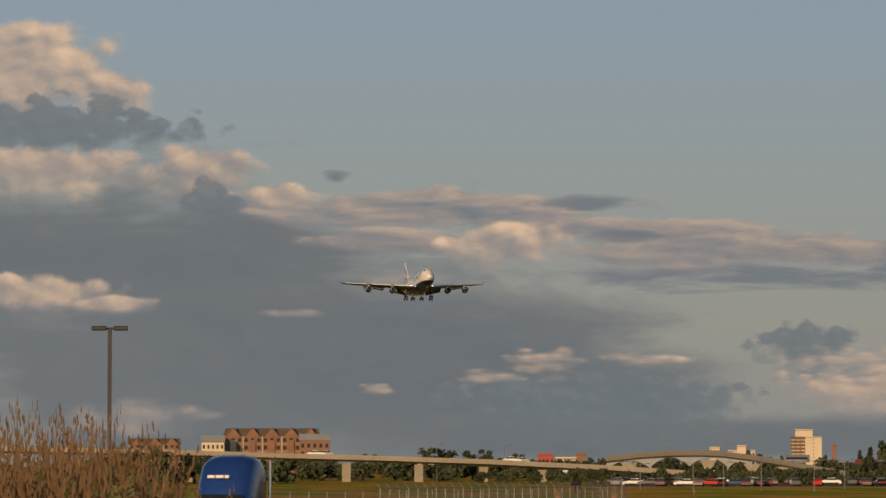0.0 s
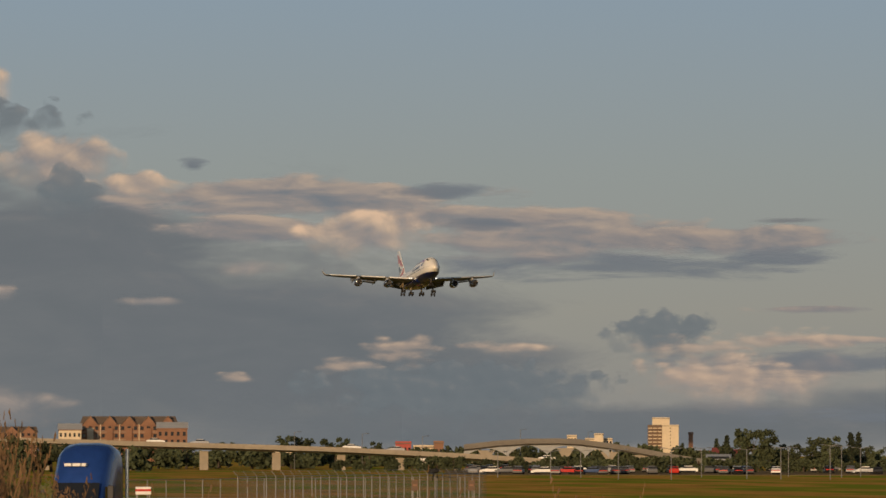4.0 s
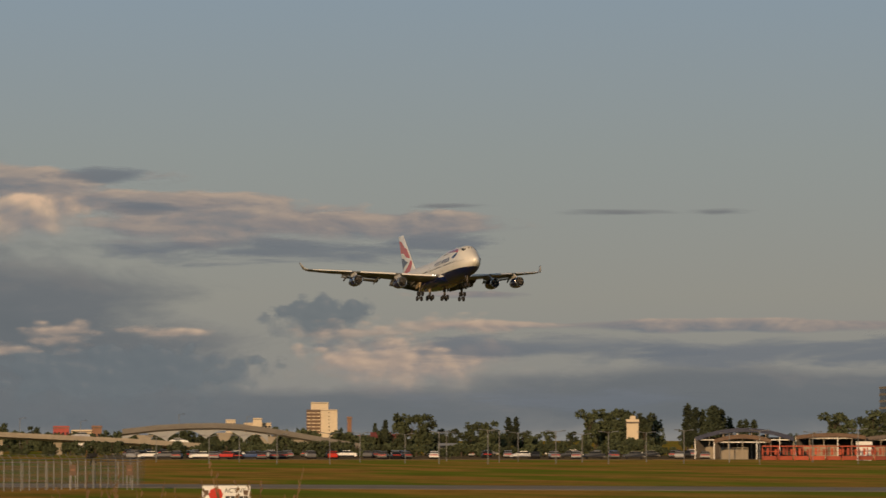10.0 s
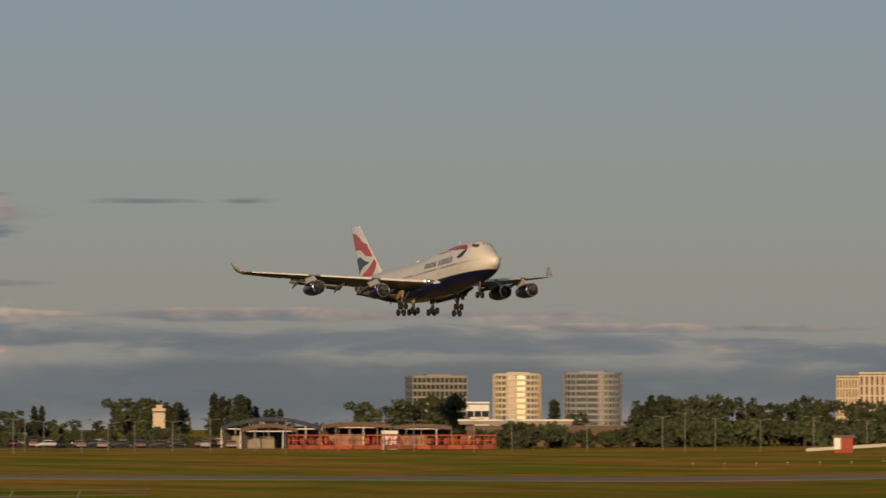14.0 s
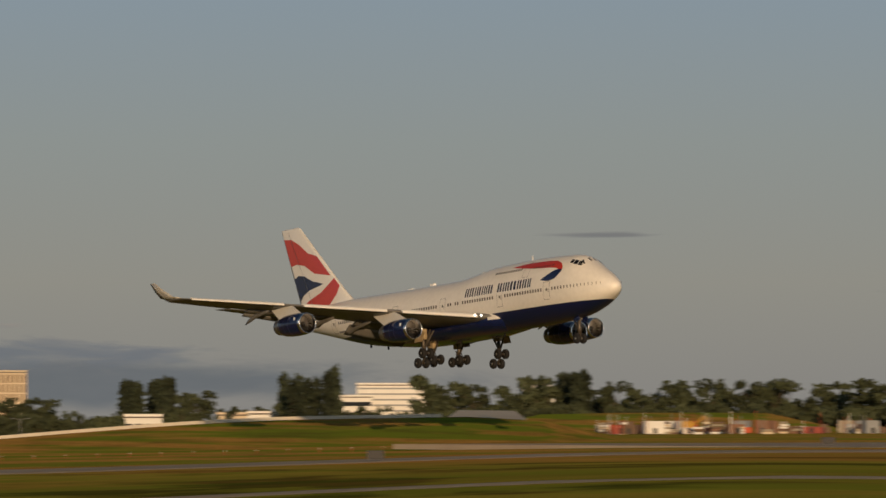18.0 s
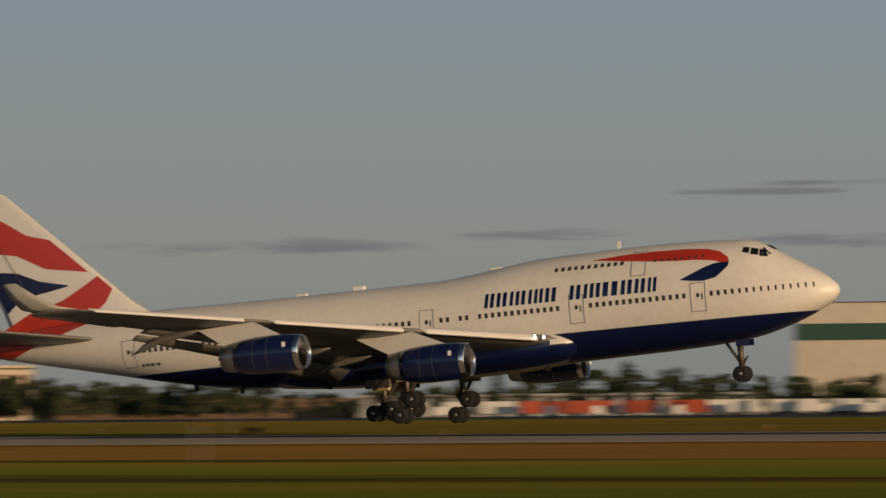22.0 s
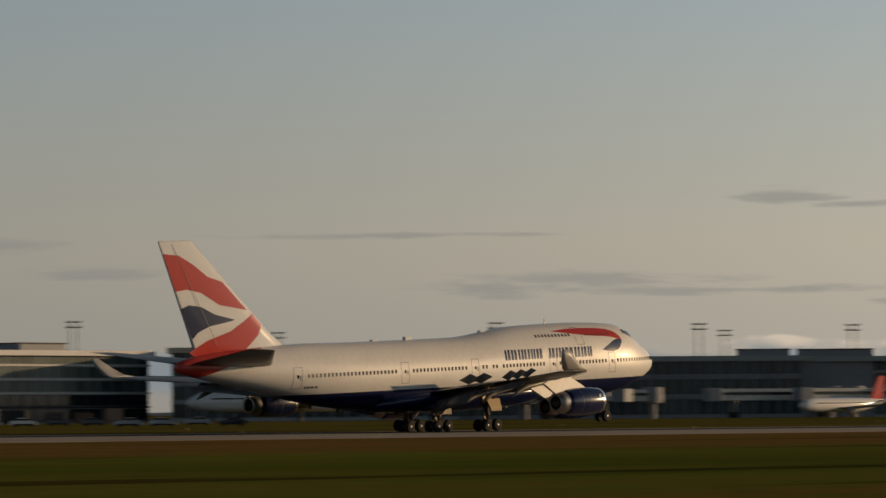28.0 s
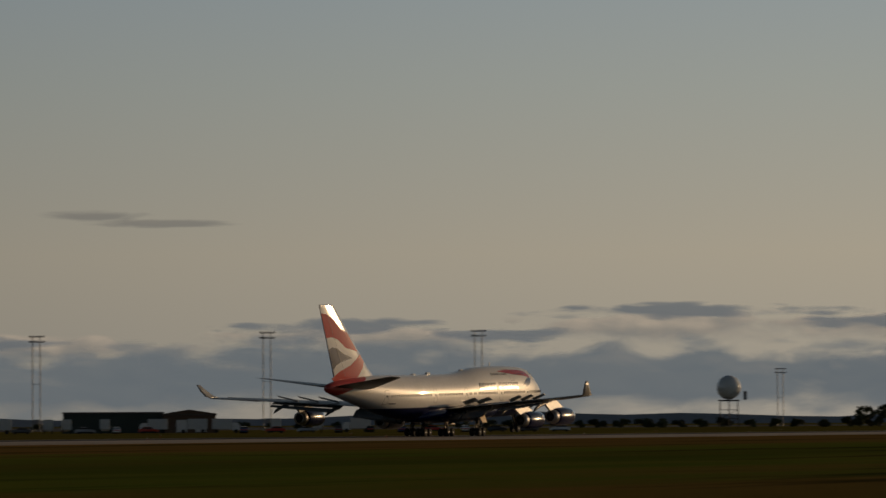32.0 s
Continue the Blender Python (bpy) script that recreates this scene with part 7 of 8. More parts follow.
for x_ in (-.3, 0, .22):
    part("number_bar", box(x_, x_ + .14, -.03, -.022, .15, .5), dark_metal, sg_)
for b_, d_, h_ in ((-34.62, 165, 5.0), (-34.42, 166, 5.0), (-25.2, 170, 1.4), (-25.0, 171, 1.4), (-24.7, 260, 2.2)):
    o_ = thing("marker_pole", "thin white frangible pole in the grass", "pole", facing(b_, d_, 0))
    part("shaft", rod((0, 0, -.2), (0, 0, h_), .022, 6), pole_metal, o_)
    part("cap", rod((0, 0, h_), (0, 0, h_ + .1), .035, 6), orange_mat, o_)
for b_, d_, s_ in ((-45.2, 340, 1.3), (-40.6, 345, 1.4), (-36.9, 360, 1.1), (-30.6, 345, 1.1), (-24.4, 342, 1.2), (3.0, 345, 1.3), (18.2, 345, 1.4)):
    o_ = thing("taxiway_sign", "yellow taxiway guidance sign with a dark bar", "sign", facing(b_, d_, .05), group="taxiway signs")
    part("panel", box(-s_ * .7, s_ * .7, -.1, .1, .15, .6, .02), material("yellow_sign", (.42, .2, .02), .6), o_)
    part("dark_bar", box(-s_ * .3, s_ * .3, -.115, -.1, .28, .5), dark_metal, o_)
    for q_ in (-.5, .5):
        part("leg", rod((s_ * q_, 0, -.1), (s_ * q_, 0, .2), .03, 5), pole_metal, o_)
for b_, d_ in ((-56.2, 300), (-39.0, 330), (-35.5, 330), (-50.2, 380)):
    o_ = thing("taxiway_sign", "back of a dark taxiway sign on legs", "sign", facing(b_, d_, ground_z(b_, d_)), group="taxiway signs")
    part("panel", box(-.6, .6, -.1, .1, .2, .8, .02), dark_metal, o_)
    for q_ in (-.4, .4):
        part("leg", rod((q_, 0, -.1), (q_, 0, .25), .03, 5), pole_metal, o_)
for b_ in (-48.6, -48.3):
    o_ = thing("marker_pole", "thin red and white pole in the grass", "pole", facing(b_, 250, 0))
    part("shaft", rod((0, 0, -.2), (0, 0, 4.6), .03, 6), red_paint, o_)
# small lights and cones in the grass
light0 = thing("edge_light", "small white runway edge light on a short stem", "light", pose(-225, 262, .05), group="runway edge lights")
part("stem", rod((0, 0, -.1), (0, 0, .3), .04, 6), orange_mat, light0)
part("lens", turned([(.3, .06), (.38, .06), (.42, .02)], 8, "z"), cream_wall, light0)
for k_ in range(1, 24):
    copy_thing(light0, pose(-225 + k_ * 60, 262, .05))
    copy_thing(light0, pose(-225 + k_ * 60, 332, .05))
for k_ in range(22):
    copy_thing(light0, Matrix.Translation(at(-64.5 + k_ * .42, 420)))

# --- the terminal side ---
edge_grey = material("grey_green_floor_edge", (.34, .37, .34), .6, vary=.12, scale=.2)
edge_pale = material("pale_floor_edge", (.58, .57, .52), .5, vary=.12, scale=.2)
teal_glass = material("teal_glass", (.022, .062, .085), .3, vary=.25, scale=.05, per_object=.4)
teal_glass.node_tree.nodes["Principled BSDF"].inputs["Specular IOR Level"].default_value = .15
olive_glass = material("olive_tinted_glass", (.05, .075, .062), .3, vary=.25, scale=.05, per_object=.45)


def banded_block(name, label, b0, b1, d, top, floors, bays, wall, glass, depth, turn=0.0, roof_over=1.2, edge=edge_grey, thick=.26, roof=cream_wall, dark_floors=0):
    w, m = plot(b0, b1, d, 0, turn)
    h = top
    ob = thing(name, label, "building", m)
    part("core", box(-w / 2, w / 2, .3, depth, -.5, h - .4), wall, ob)
    fh = h / floors
    for j in range(floors):
        # the lowest storeys carry their recess shade as near-black metal and glass
        band = part("window_band", box(-w / 2 + .2, w / 2 - .2, .05, .4, j * fh + fh * (thick + .04), j * fh + fh * .94), dark_metal if j < dark_floors else wall, ob, "storey of greenish glass")
        me = unit_window(w / bays * .9, fh * (.86 - thick), dark_glass if j < dark_floors else glass, "pane")
        for k in range(bays):
            part("pane", me, None, band, at=(-w / 2 + (k + .5) * w / bays, .05, j * fh + fh * (.5 + thick / 2)))
        part("floor_edge", box(-w / 2 - .15, w / 2 + .15, -.35, .5, j * fh, j * fh + fh * thick), dark_metal if j < dark_floors else edge, ob)
    part("roof", box(-w / 2 - roof_over, w / 2 + roof_over, -roof_over, depth + 1, h - .9, h + .5, .05), roof, ob, "cream overhanging roof edge")
    return ob


banded_block("hotel", "long dark glass airport hotel with pale floor edges", 25.56, 30.3, 1100, 42, 18, 16, grey_wall, teal_glass, 22, -6, edge=edge_pale, thick=.13, roof=roof_grey)
for b0_, b1_ in ((25.65, 26.1), (26.6, 27.0), (27.3, 28.6), (29.75, 30.25)):
    building("roof_house", "grey plant room on the hotel roof", "building", b0_, b1_, 985 / math.cos(radians((b0_ + b1_) / 2)), 44.6, grey_wall, base=41.5, depth=6, parapet=0)
building("terminal_wing", "low glass terminal wing below the hotel", "building", 25.1, 27.0, 1050, 11.5, grey_wall, floors=3, bays=14, glass=green_glass, win=(.85, .6))
building("terminal_wing", "low glass terminal wing below the hotel", "building", 19.8, 25.05, 1060, 7.5, grey_wall, floors=2, bays=20, glass=white_wall, win=(.7, .4))
building("terminal_wing", "low glass terminal wing below the hotel", "building", 27.2, 34.6, 1060, 10.5, grey_wall, floors=2, bays=30, glass=green_glass, win=(.85, .5))
# control tower
ct_ = thing("control_tower", "dark glazed airport control tower on a pale shaft", "tower", facing(34.07, 1000, 0))
part("shaft", turned([(-.5, 3.6), (10, 3.4), (33, 3.4)], 16, "z"), far_concrete, ct_)
part("office_drum", turned([(32.4, 3.5), (33, 6.5), (34, 6.8), (46.5, 6.8), (47, 6.2)], 20, "z"), green_glass, ct_, "dark glazed office storeys")
for k_ in range(6):
    part("floor_ring", turned([(33.4 + k_ * 2.55, 7.05), (33.9 + k_ * 2.55, 7.05)], 20, "z"), roof_grey if k_ % 2 else grey_wall, ct_)
part("cab", turned([(47, 5.3), (48, 5.4), (50.6, 5.8), (50.8, 5.7)], 16, "z"), green_glass, ct_, "outward-leaning glass cab")
part("cab_roof", turned([(50.8, 5.9), (51.4, 5.9), (51.8, 4)], 16, "z"), dark_metal, ct_)
for a_ in range(5):
    part("aerial", rod((3 * math.cos(a_ * 1.25), 3 * math.sin(a_ * 1.25), 52), (3 * math.cos(a_ * 1.25), 3 * math.sin(a_ * 1.25), 53.6), .08, 5), pole_metal, ct_)
part("gallery", turned([(30.8, 5.6), (31.3, 5.6)], 16, "z"), roof_grey, ct_)
banded_block("terminal", "long glass airport terminal with a flat overhanging roof", 34.7, 39.5, 1010, 18.5, 6, 24, grey_wall, olive_glass, 40, 4, edge=edge_pale, thick=.09, roof=white_wall, dark_floors=2)
banded_block("terminal", "long glass airport terminal with a flat overhanging roof", 39.55, 43.0, 1092, 17.8, 5, 20, grey_wall, olive_glass, 40, 0, edge=edge_pale, thick=.13, roof=white_wall, dark_floors=2)
banded_block("terminal", "long dark glass terminal with a cream overhanging roof", 43.3, 47.1, 1100, 18.3, 4, 18, grey_wall, green_glass, 40, 0, thick=.14)
banded_block("terminal", "long dark glass terminal with a flat overhanging roof", 47.05, 51.65, 1108, 15.4, 3, 30, grey_wall, green_glass, 40, 0, edge=grey_wall, thick=.12, roof=edge_grey)
banded_block("terminal", "glass terminal pier with a wide overhanging roof", 51.55, 55.0, 1120, 15.2, 4, 26, grey_wall, olive_glass, 40, -4, 3, edge=edge_grey, thick=.12, roof=edge_grey)
for b0_, b1_, t_ in ((34.0, 35.3, 22), (36.2, 36.8, 21.6), (37.2, 37.7, 22.4), (38.2, 38.9, 23), (40.2, 40.7, 20.2), (41.3, 41.9, 20.6), (44.5, 45.3, 19.2), (46.0, 46.6, 19.4), (47.1, 47.9, 19.2), (48.1, 48.8, 18.3), (49.0, 49.5, 18.4), (50.8, 51.5, 17.8), (51.6, 52.6, 17.7), (52.9, 53.4, 19.5), (53.45, 53.87, 18.5)):
    building("roof_house", "grey plant room on the terminal roof", "building", b0_, b1_, 1120, t_, grey_wall, base=0, depth=10, parapet=0)


def apron_airliner(b, d, length, turn, tail_mat, label):
    ob = thing("parked_airliner", label, "airplane", facing(b, d, .03, turn))
    k = length / 40
    part("fuselage", loft([[(x * k, r * k * math.cos(a), (3.9 + dz) * k + r * k * math.sin(a)) for a in [2 * math.pi * q / 16 for q in range(16)]]
                           for x, r, dz in ((20, .1, -.3), (19, 1.0, -.2), (17, 1.7, 0), (14, 2.0, 0), (-8, 2.0, 0), (-14, 1.4, .5), (-19, .5, 1.2), (-20, .1, 1.3))]), white_paint, ob, "white fuselage", True)
    part("fin", loft([[(-13 * k, y, 5.6 * k), (-17.2 * k, y, 12.4 * k), (-19.6 * k, y, 12.4 * k), (-18.6 * k, y, 5.6 * k)] for y in (-.18 * k, .18 * k)]), tail_mat, ob, "coloured fin")
    for s in (-1, 1):
        part("wing", loft([[(x0 * k, s * y * k, (3.0 + y * .08) * k), (x1 * k, s * y * k, (3.0 + y * .08) * k), (x1 * k, s * y * k, (3.0 - t + y * .08) * k), (x0 * k, s * y * k, (3.0 - t + y * .08) * k)] for y, x0, x1, t in ((1.6, 5, -3, .5), (18, -5, -7.2, .15))]), wing_grey, ob)
        part("tailplane", loft([[(x0 * k, s * y * k, 5.2 * k), (x1 * k, s * y * k, 5.2 * k), (x1 * k, s * y * k, 5.0 * k), (x0 * k, s * y * k, 5.0 * k)] for y, x0, x1 in ((.6, -14.5, -18.5), (6.8, -18, -19.8))]), wing_grey, ob)
        part("engine", turned([(0, .8 * k), (.2 * k, 1.0 * k), (-2 * k, 1.1 * k), (-3.6 * k, .7 * k)], 14, "x", center=(5.5 * k, s * 6.2 * k, 2.0 * k)), wing_grey, ob)
        part("main_gear", rod((-1.5 * k, s * 2.6 * k, 0), (-1.5 * k, s * 2.6 * k, 2.8 * k), .35 * k, 8), dark_metal, ob)
        part("window_row", box(-9 * k, 15 * k, s * 2.0 * k - .05, s * 2.0 * k + .05, 4.3 * k, 4.55 * k), dark_glass, ob)
    part("nose_gear", rod((15 * k, 0, 0), (15 * k, 0, 2.5 * k), .25 * k, 8), dark_metal, ob)
    return ob


violet = material("dull_violet_paint", (.40, .31, .37), .4)
apron_airliner(44.9, 930, 46, 178, violet, "white parked airliner beside the terminal")
apron_airliner(52.2, 950, 30, 232, red_paint, "white parked airliner with a red fin")
apron_airliner(54.3, 905, 43, 172, violet, "white parked airliner with a dark violet fin")
apron_airliner(28.8, 930, 36, 10, red_paint, "white parked airliner with a red cheat line")


def jet_bridge(b, d, turn, length):
    ob = thing("jet_bridge", "pale grey covered boarding bridge on a wheeled leg", "jet bridge", facing(b, d, .03, turn), group="jet bridges")
    part("tunnel", box(-1.6, 1.6, 0, length, 4.2, 7.0, .1), edge_pale, ob)
    part("wall_stripe", box(-1.68, 1.68, .4, length - .4, 5.5, 6.2), dark_glass, ob, "strip of dark windows")
    part("rotunda", turned([(0, .8), (3.6, .8), (3.8, 2.5), (7.4, 2.5), (7.6, 2.2)], 12, "z", center=(0, length + 1.5, 0)), grey_wall, ob)
    part("cab", box(-2.1, 2.1, -3.4, .1, 4.0, 7.2, .15), grey_wall, ob, "grey docking cab")
    for q in (-1, 1):
        part("leg", rod((q * 1.5, 4, .8), (q * 1.5, 4, 4.3), .3, 8), pole_metal, ob)
        part("wheel", turned([(-.3, .75), (.3, .75)], 12, "x", center=(q * 1.5, 4, .76)), rubber, ob)
    return ob


for b_, t_, l_ in ((46.6, -62, 26), (48.05, -70, 30), (49.2, 60, 24), (50.55, -66, 28), (51.75, -58, 26), (53.6, 64, 24)):
    jet_bridge(b_, 1030, t_, l_)


def light_mast(b, d, top, pair=2.2):
    ob = thing("light_mast", "tall twin-legged apron floodlight mast", "floodlight", facing(b, d, 0, 10), group="apron floodlight masts")
    h = top
    for s in (-1, 1):
        part("leg", rod((s * pair / 2, 0, -.3), (s * pair / 2, 0, h), .15, 6), pole_metal, ob)
    for z in (h, h - 1.5):
        part("crossbar", box(-pair, pair, -.12, .12, z - .1, z + .1), dark_metal, ob)
        for k in range(5):
            part("floodlight", box(-pair + .15 + k * pair * .45, -pair + .6 + k * pair * .45, -.4, .1, z + .05, z + .42, .03), dark_metal, ob)
    part("ladder_tie", box(-pair / 2, pair / 2, -.05, .05, h * .5, h * .5 + .12), pole_metal, ob)
    part("equipment_box", box(-.7, .7, -.4, .4, 2.2, 3.6, .04), grey_wall, ob)
    return ob


for b_, d_, t_ in ((30.95, 1180, 32), (33.2, 1240, 30), (36.57, 1150, 33.5), (38.05, 1250, 33), (39.96, 1150, 30), (42.0, 1200, 27.5), (43.95, 1200, 27), (44.7, 1300, 26), (47.6, 1250, 27.5), (48.0, 1320, 27), (50.3, 1250, 26.8), (50.64, 1350, 26.7), (52.33, 1250, 26.2), (53.04, 1350, 25.9),
                   (54.58, 1250, 25.0), (55.25, 1300, 27.5), (56.76, 1350, 26.1), (57.48, 1250, 27.4), (60.53, 1250, 28.3), (63.34, 1300, 29.6), (67.34, 1700, 22.5)):
    light_mast(b_, d_, t_)
building("shed", "long dark green shed beside the apron", "building", 57.83, 59.15, 1000, 4.9, material("dark_green_sheet", (.03, .045, .035), .6), depth=14, parapet=0)
o_ = building("shed", "brown shed with two sunlit white doors", "building", 59.15, 59.85, 995, 4.4, brown_wall, depth=14, parapet=0)
gable_roof(o_, width_of(59.15, 59.85, 995), 14, 4.4, 1.0, brown_wall, False)
for q_ in (-3.0, 1.4):
    part("door", box(q_, q_ + 2.4, -.2, .1, .2, 3.0), white_wall, o_)
for k_ in range(22):
    b_ = 55.6 + k_ * .42
    if car_random.random() < .8:
        park(b_, 930 + car_random.uniform(-20, 20), car_random.choice((0, 90, 180)))
for k_ in range(36):
    park(28.0 + k_ * .46, 700 + car_random.uniform(-60, 60), car_random.choice((0, 90, 180)))
truck1 = copy_thing(truck0, facing(55.8, 960, 0, 90))
tagged(truck1, "small white box truck by the apron", "truck", "apron trucks")
for o_ in truck1.children:
    if o_.name.startswith("box_body"):
        o_.data = o_.data.copy()
        o_.data.materials[0] = pale_grey
        tagged(o_, "pale load box")
for k_ in range(15):
    copy_thing(truck1, facing(-18.3 + k_ * .2 + rt_.uniform(-.05, .05), 800 + rt_.uniform(-8, 8), 0, rt_.choice((0, 90, 180, 5))))
for k_ in range(5):
    copy_thing(truck1, facing(-22.6 + k_ * .42 + rt_.uniform(-.08, .08), 800 + rt_.uniform(-8, 8), 0, rt_.choice((0, 90, 180))))
for k_ in range(26):
    copy_thing(truck1, facing(-3.0 + k_ * .62 + rt_.uniform(-.2, .2), 770 + rt_.uniform(-12, 12), 0, rt_.choice((0, 180, 90, 5))))
for k_ in range(12):
    copy_thing(truck1, facing(34.0 + k_ * .55 + rt_.uniform(-.2, .2), 760 + rt_.uniform(-30, 30), 0, rt_.choice((0, 90, 180))))
    copy_thing(truck1, facing(56.0 + k_ * .5 + rt_.uniform(-.2, .2), 960, 0, rt_.choice((0, 90, 180))))
rd_ = thing("radome", "white radar dome on a steel stand", "radar", facing(66.66, 1500, 0))
bm_ = bmesh.new()
bmesh.ops.create_icosphere(bm_, subdivisions=3, radius=4.25)
for v_ in bm_.verts:
    v_.co.z += 13.8
part("dome", bm_, white_paint, rd_, "faceted white dome")
part("platform", turned([(9.0, 3.6), (9.5, 3.8)], 14, "z"), dark_metal, rd_)
bm_ = bmesh.new()
for x_ in (-3, 0, 3):
    for y_ in (-3, 3):
        rod((x_ * 1.1, y_ * 1.1, -.3), (x_, y_, 9.2), .18, 6, bm_)
for z_ in (3, 6):
    rod((-3.2, -3, z_), (3.2, -3, z_), .1, 5, bm_)
    rod((-3.2, -3, z_ - 3), (3.2, -3, z_), .08, 5, bm_)
part("stand", bm_, dark_metal, rd_)
part("side_box", box(5.0, 6.2, -.5, .5, 9.5, 12.5), grey_wall, rd_)
# far hills on the horizon, distance haze put into their blue-grey colour
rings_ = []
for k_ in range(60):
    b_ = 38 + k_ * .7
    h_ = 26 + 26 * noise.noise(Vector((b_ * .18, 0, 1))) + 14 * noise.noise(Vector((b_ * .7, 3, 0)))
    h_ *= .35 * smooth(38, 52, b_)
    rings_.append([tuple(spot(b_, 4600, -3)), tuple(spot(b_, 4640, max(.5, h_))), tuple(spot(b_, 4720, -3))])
tagged(part("backdrop", loft(rings_), material("haze_tinted_hills", (.17, .19, .22), .95)), "hazy blue hills on the horizon", "hills", kind="structure")

# baggage carts and loaders in front of the terminal
rc_ = random.Random(77)
CART_PAINTS = (cream_wall, white_wall, brown_wall, grey_wall, orange_mat, edge_pale, dark_metal)
for k_ in range(26):
    b_, d_ = 33.4 + k_ * .36 + rc_.uniform(-.12, .12), 880 + rc_.uniform(-15, 15)
    cart_ = thing("baggage_cart", "covered baggage cart on the terminal apron", "cart", facing(b_, d_, 0, rc_.uniform(-25, 25)), group="baggage carts")
    w_, h_ = rc_.uniform(1.4, 2.9), rc_.uniform(2.0, 3.6)
    part("deck", box(-w_, w_, -.9, .9, .45, .6), dark_metal, cart_)
    part("hood", box(-w_ * .92, w_ * .92, -.8, .8, .6, h_, .06), CART_PAINTS[rc_.randrange(7)], cart_)
    part("axle", rod((-w_ * .6, -.8, .28), (-w_ * .6, .8, .28), .28, 8, rod((w_ * .6, -.8, .28), (w_ * .6, .8, .28), .28, 8)), dark_metal, cart_)

# marker boxes beyond the runway
for b_, d_, w_, m_, l_ in ((32.57, 402, 3.4, orange_mat, "orange red marker box beside the runway"), (33.1, 430, 2.4, white_paint, "white marker box beside the runway")):
    o_ = thing("marker_box", l_, "box", facing(b_, d_, 0))
    part("shell", box(-w_ / 2, w_ / 2, -.8, .8, .05, 1.35, .05), m_, o_)
    part("lid", box(-w_ / 2 - .05, w_ / 2 + .05, -.85, .85, 1.35, 1.45), pale_grey, o_)

# ---------- tyre smoke: pale rigid puffs left hanging over the runway ----------


def smoke_material():
    m = bpy.data.materials.new("thin_tyre_smoke")
    m.use_nodes = True
    nt = m.node_tree
    nt.nodes.clear()
    add, link = nt.nodes.new, nt.links.new
    coord, n = add("ShaderNodeTexCoord"), add("ShaderNodeTexNoise")
    n.inputs["Scale"].default_value, n.inputs["Detail"].default_value = .8, 5
    link(coord.outputs["Object"], n.inputs["Vector"])
    r = add("ShaderNodeMapRange")
    r.inputs["From Min"].default_value, r.inputs["From Max"].default_value, r.inputs["To Max"].default_value = .25, .65, .13
    link(n.outputs["Fac"], r.inputs["Value"])
    d, tr, mx, out = add("ShaderNodeBsdfDiffuse"), add("ShaderNodeBsdfTransparent"), add("ShaderNodeMixShader"), add("ShaderNodeOutputMaterial")
    d.inputs["Color"].default_value = (.75, .74, .73, 1)
    link(r.outputs[0], mx.inputs[0])
    link(tr.outputs[0], mx.inputs[1])
    link(d.outputs[0], mx.inputs[2])
    link(mx.outputs[0], out.inputs["Surface"])
    return m


smoke_mat = smoke_material()
smoke_random = random.Random(17)
PUFFS = []


def smoke_puff(x, y, born, length, height, gone=None):
    """A loose cluster of thin wisps."""
    bm = bmesh.new()
    o = Vector((x, y, born))
    for k in range(16):
        r = smoke_random.uniform(.35, .85)
        c = Vector((smoke_random.uniform(-1, 1) * length, smoke_random.uniform(-1, 1) * 1.4, smoke_random.uniform(0, 1) ** 1.6 * height * .9))
        for v in bmesh.ops.create_icosphere(bm, subdivisions=2, radius=1)["verts"]:
            q = 1 + .45 * noise.noise(v.co * 1.4 + o + c) + .2 * noise.noise(v.co * 3 + c)
            v.co = c + Vector((v.co.x * r * length * .5 * q, v.co.y * r * q, v.co.z * r * height * .42 * q))
    ob = tagged(part("smoke_puff", bm, smoke_mat, smooth=True, at=(x, y, -9)), "thin pale puff of tyre smoke over the runway", "smoke", "tyre smoke puffs")
    PUFFS.append((ob, x, y, born, height, gone))


for k_ in range(9):
    smoke_puff(36 + k_ * 7.5, RUNWAY_Y + smoke_random.choice((-4, 1, 5)), 24.25 + k_ * .1, smoke_random.uniform(5, 8), smoke_random.uniform(2.2, 3.6))
for k_ in range(8):
    smoke_puff(136 + k_ * 5.0, RUNWAY_Y + smoke_random.choice((-5, 0, 4)), 25.55 + k_ * .065, smoke_random.uniform(5, 7), smoke_random.uniform(2.4, 3.8))
for k_ in range(7):
    smoke_puff(392 + k_ * 2.6, RUNWAY_Y - 1.5 + smoke_random.uniform(-.8, .8), 28.55 + k_ * .06, 3.4, 1.1 + .12 * k_, 29.3 + k_ * .06)


def deck_height(b):
    knots = [(-90, 6.6), (-86.5, 5.6), (-84.5, 5.0), (-82.8, 4.1), (-81.3, 3.4), (-79.9, 2.6), (-78.2, 1.1), (-77.0, -.3), (-76.2, -1.2), (-74.0, -1.6)]
    for (a, p), (c, q) in zip(knots, knots[1:]):
        if b <= c:
            return p + (q - p) * (b - a) / (c - a) + .03
    return -1.6


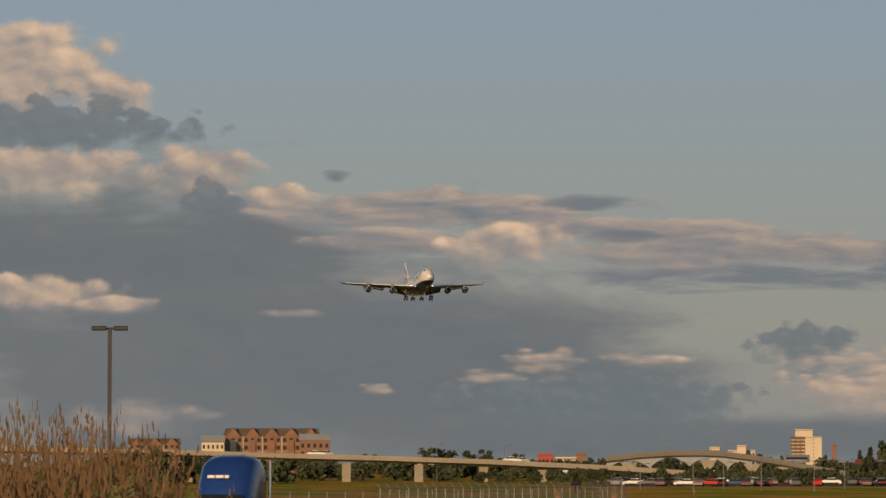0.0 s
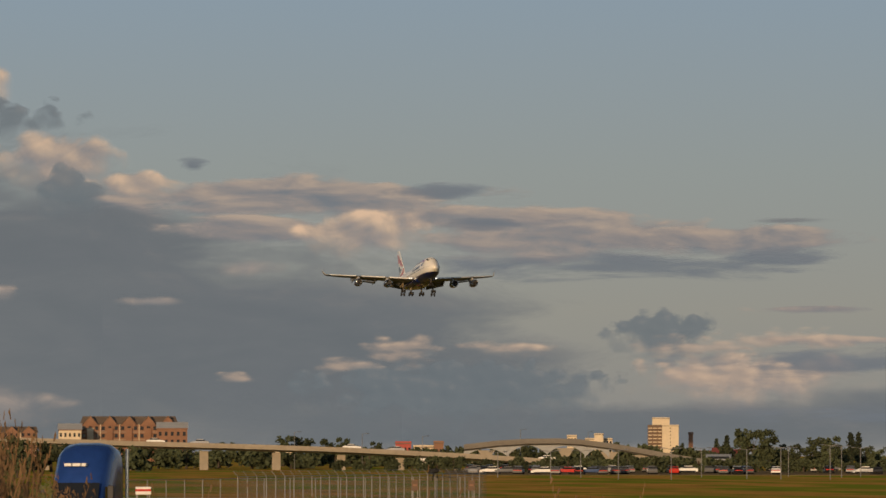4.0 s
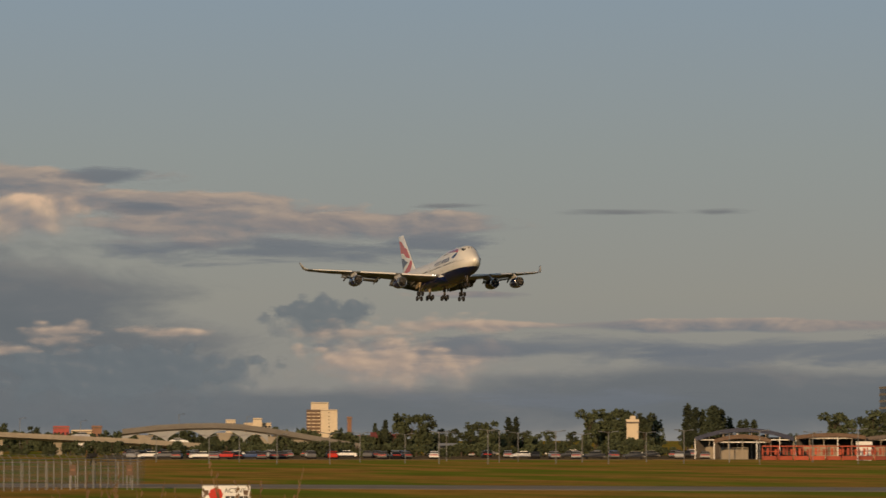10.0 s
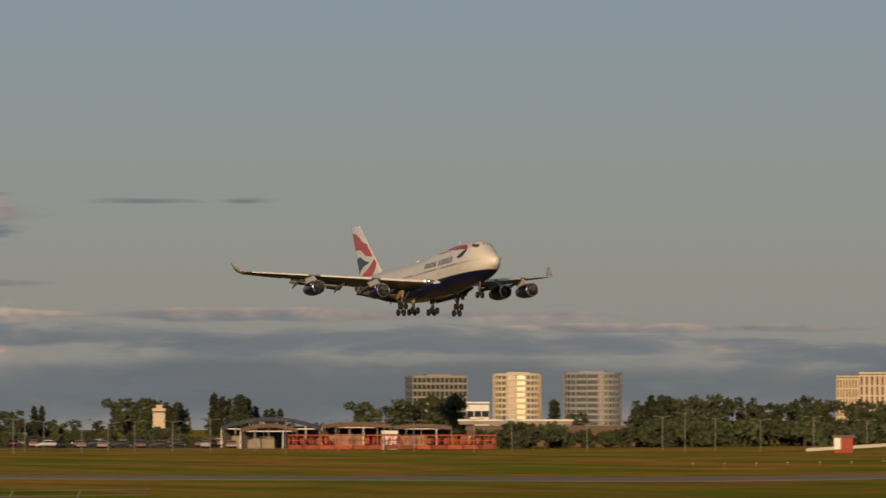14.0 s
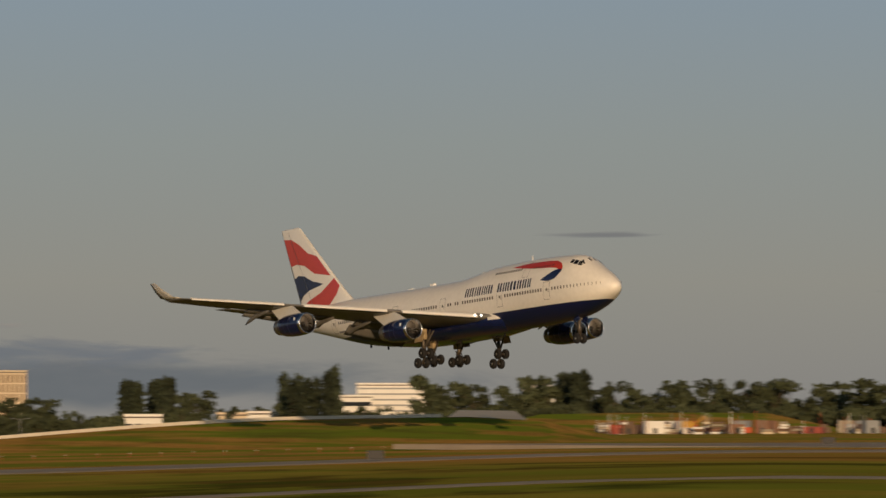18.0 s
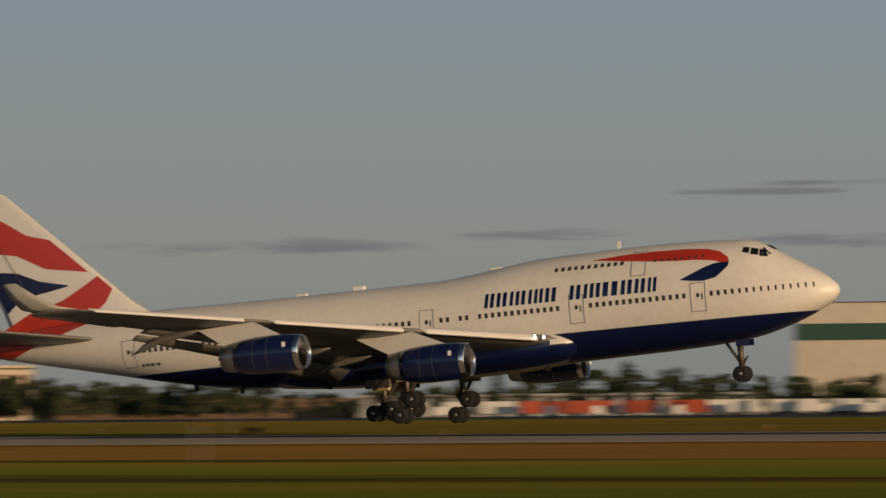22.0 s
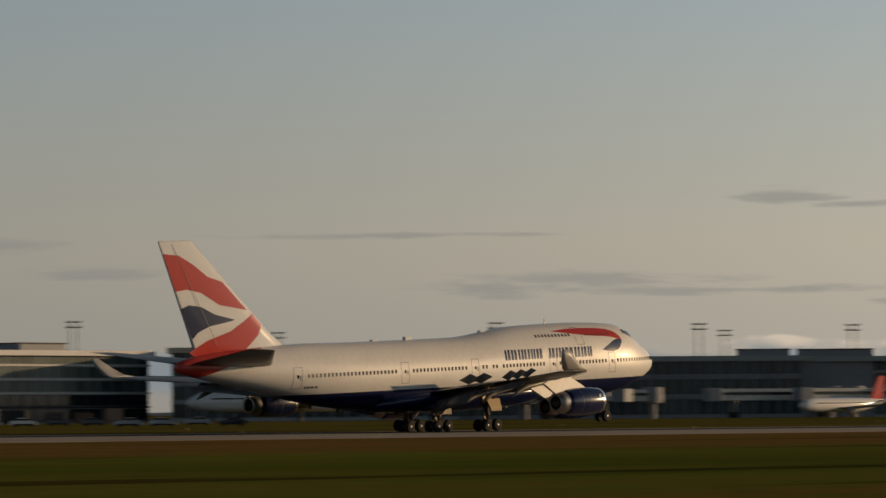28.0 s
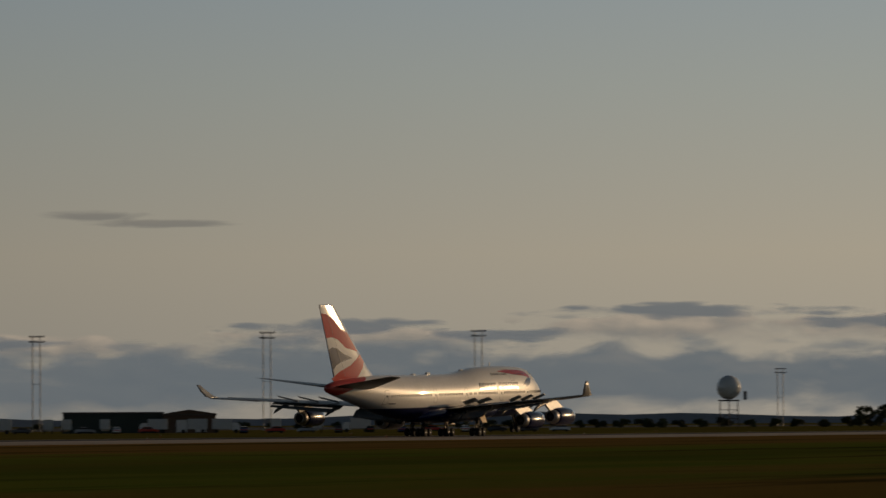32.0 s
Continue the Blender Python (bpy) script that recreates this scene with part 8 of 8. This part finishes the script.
def motions():
    walk(airliner, [(t, pose(x, RUNWAY_Y, z, 0, -p, 0)) for t, x, z, p in FLIGHT])
    flex = [(0, 8.3), (19, 8.3), (22, 8.2), (24, 7.9), (25, 7.3), (26.5, 6.2), (28.5, 4.2), (32, 4.2)]
    for side, (wing, spoilers) in airliner_wings.items():
        walk(wing, [(t, pose(0, side * 3.0, 4.1, side * a, 0, 0)) for t, a in flex])
        for ob, h in spoilers:
            walk(ob, [(t, pose(h.x, h.y, h.z, 0, a, 0)) for t, a in ((0, 0), (24.9, 0), (26.3, 12), (28.0, 20), (32, 20))])
    for ob, x, y, born, h, gone in PUFFS:
        rows = [(0, pose(x, y, -9)), (born - .1, pose(x, y, -9)), (born + .2, pose(x, y, .3)), (born + 2, pose(x + 1.5, y, .7))]
        if gone:
            rows[3:] = [(gone, pose(x + 1, y, .3)), (gone + .5, pose(x + 1.5, y, -9)), (32, pose(x + 1.5, y, -9))]
        else:
            rows.append((32, pose(x + 6, y, 1.4)))
        walk(ob, rows)
    # the train runs down the guideway, cars cross the overpass
    def along(b, d, z, turn=0.0):
        p = spot(b, d, z)
        return pose(p.x, p.y, p.z, 0, 0, -b + turn)
    walk(metro_train, [(t, along(b, 1100, z)) for t, b, z in ((0, -76.0, 2.3), (2, -75.55, .8), (6, -74.78, -1.35), (12, -73.9, -1.7), (32, -72.0, -1.8))])
    for k, ob in enumerate(bridge_cars):
        b0 = -83.4 + k * 1.3 if k % 2 else -82.2 + k * 1.3
        rate = .06 if k % 2 else -.06
        walk(ob, [(t, along(b0 + rate * t, 998 + 3 * (k % 2), deck_height(b0 + rate * t), 180 if k % 2 == 0 else 0)) for t in range(0, 33, 4)])
    # the trucks hang nose-up and level out as the wheels take the load
    for ob, x, y, tilt in TRUCK_PARTS:
        rows = []
        for t, k in ((0, 1), (24.1, 1), (24.6, .45), (25.1, .08), (26, 0), (32, 0)):
            q = radians(tilt * k)
            rows.append((t, pose(x * math.cos(q), y, .62 + x * math.sin(q), 0, -tilt * k, 0)))
        walk(ob, rows)
    for g in airliner_gears:
        x, y, z = g.location
        nose = g.name.startswith("nose")
        if nose:
            rows = ((0, -.14), (28.2, -.14), (29.0, 0), (32, 0))
        elif g.name.startswith("wing"):
            rows = ((0, -.5), (24.3, -.5), (25, -.42), (25.5, -.25), (26.5, -.22), (28.3, 0), (32, 0))
        else:
            rows = ((0, -.52), (24.2, -.52), (24.6, -.3), (25, -.16), (25.5, 0), (32, 0))
        walk(g, [(t, pose(x, y, d)) for t, d in rows])


motions()
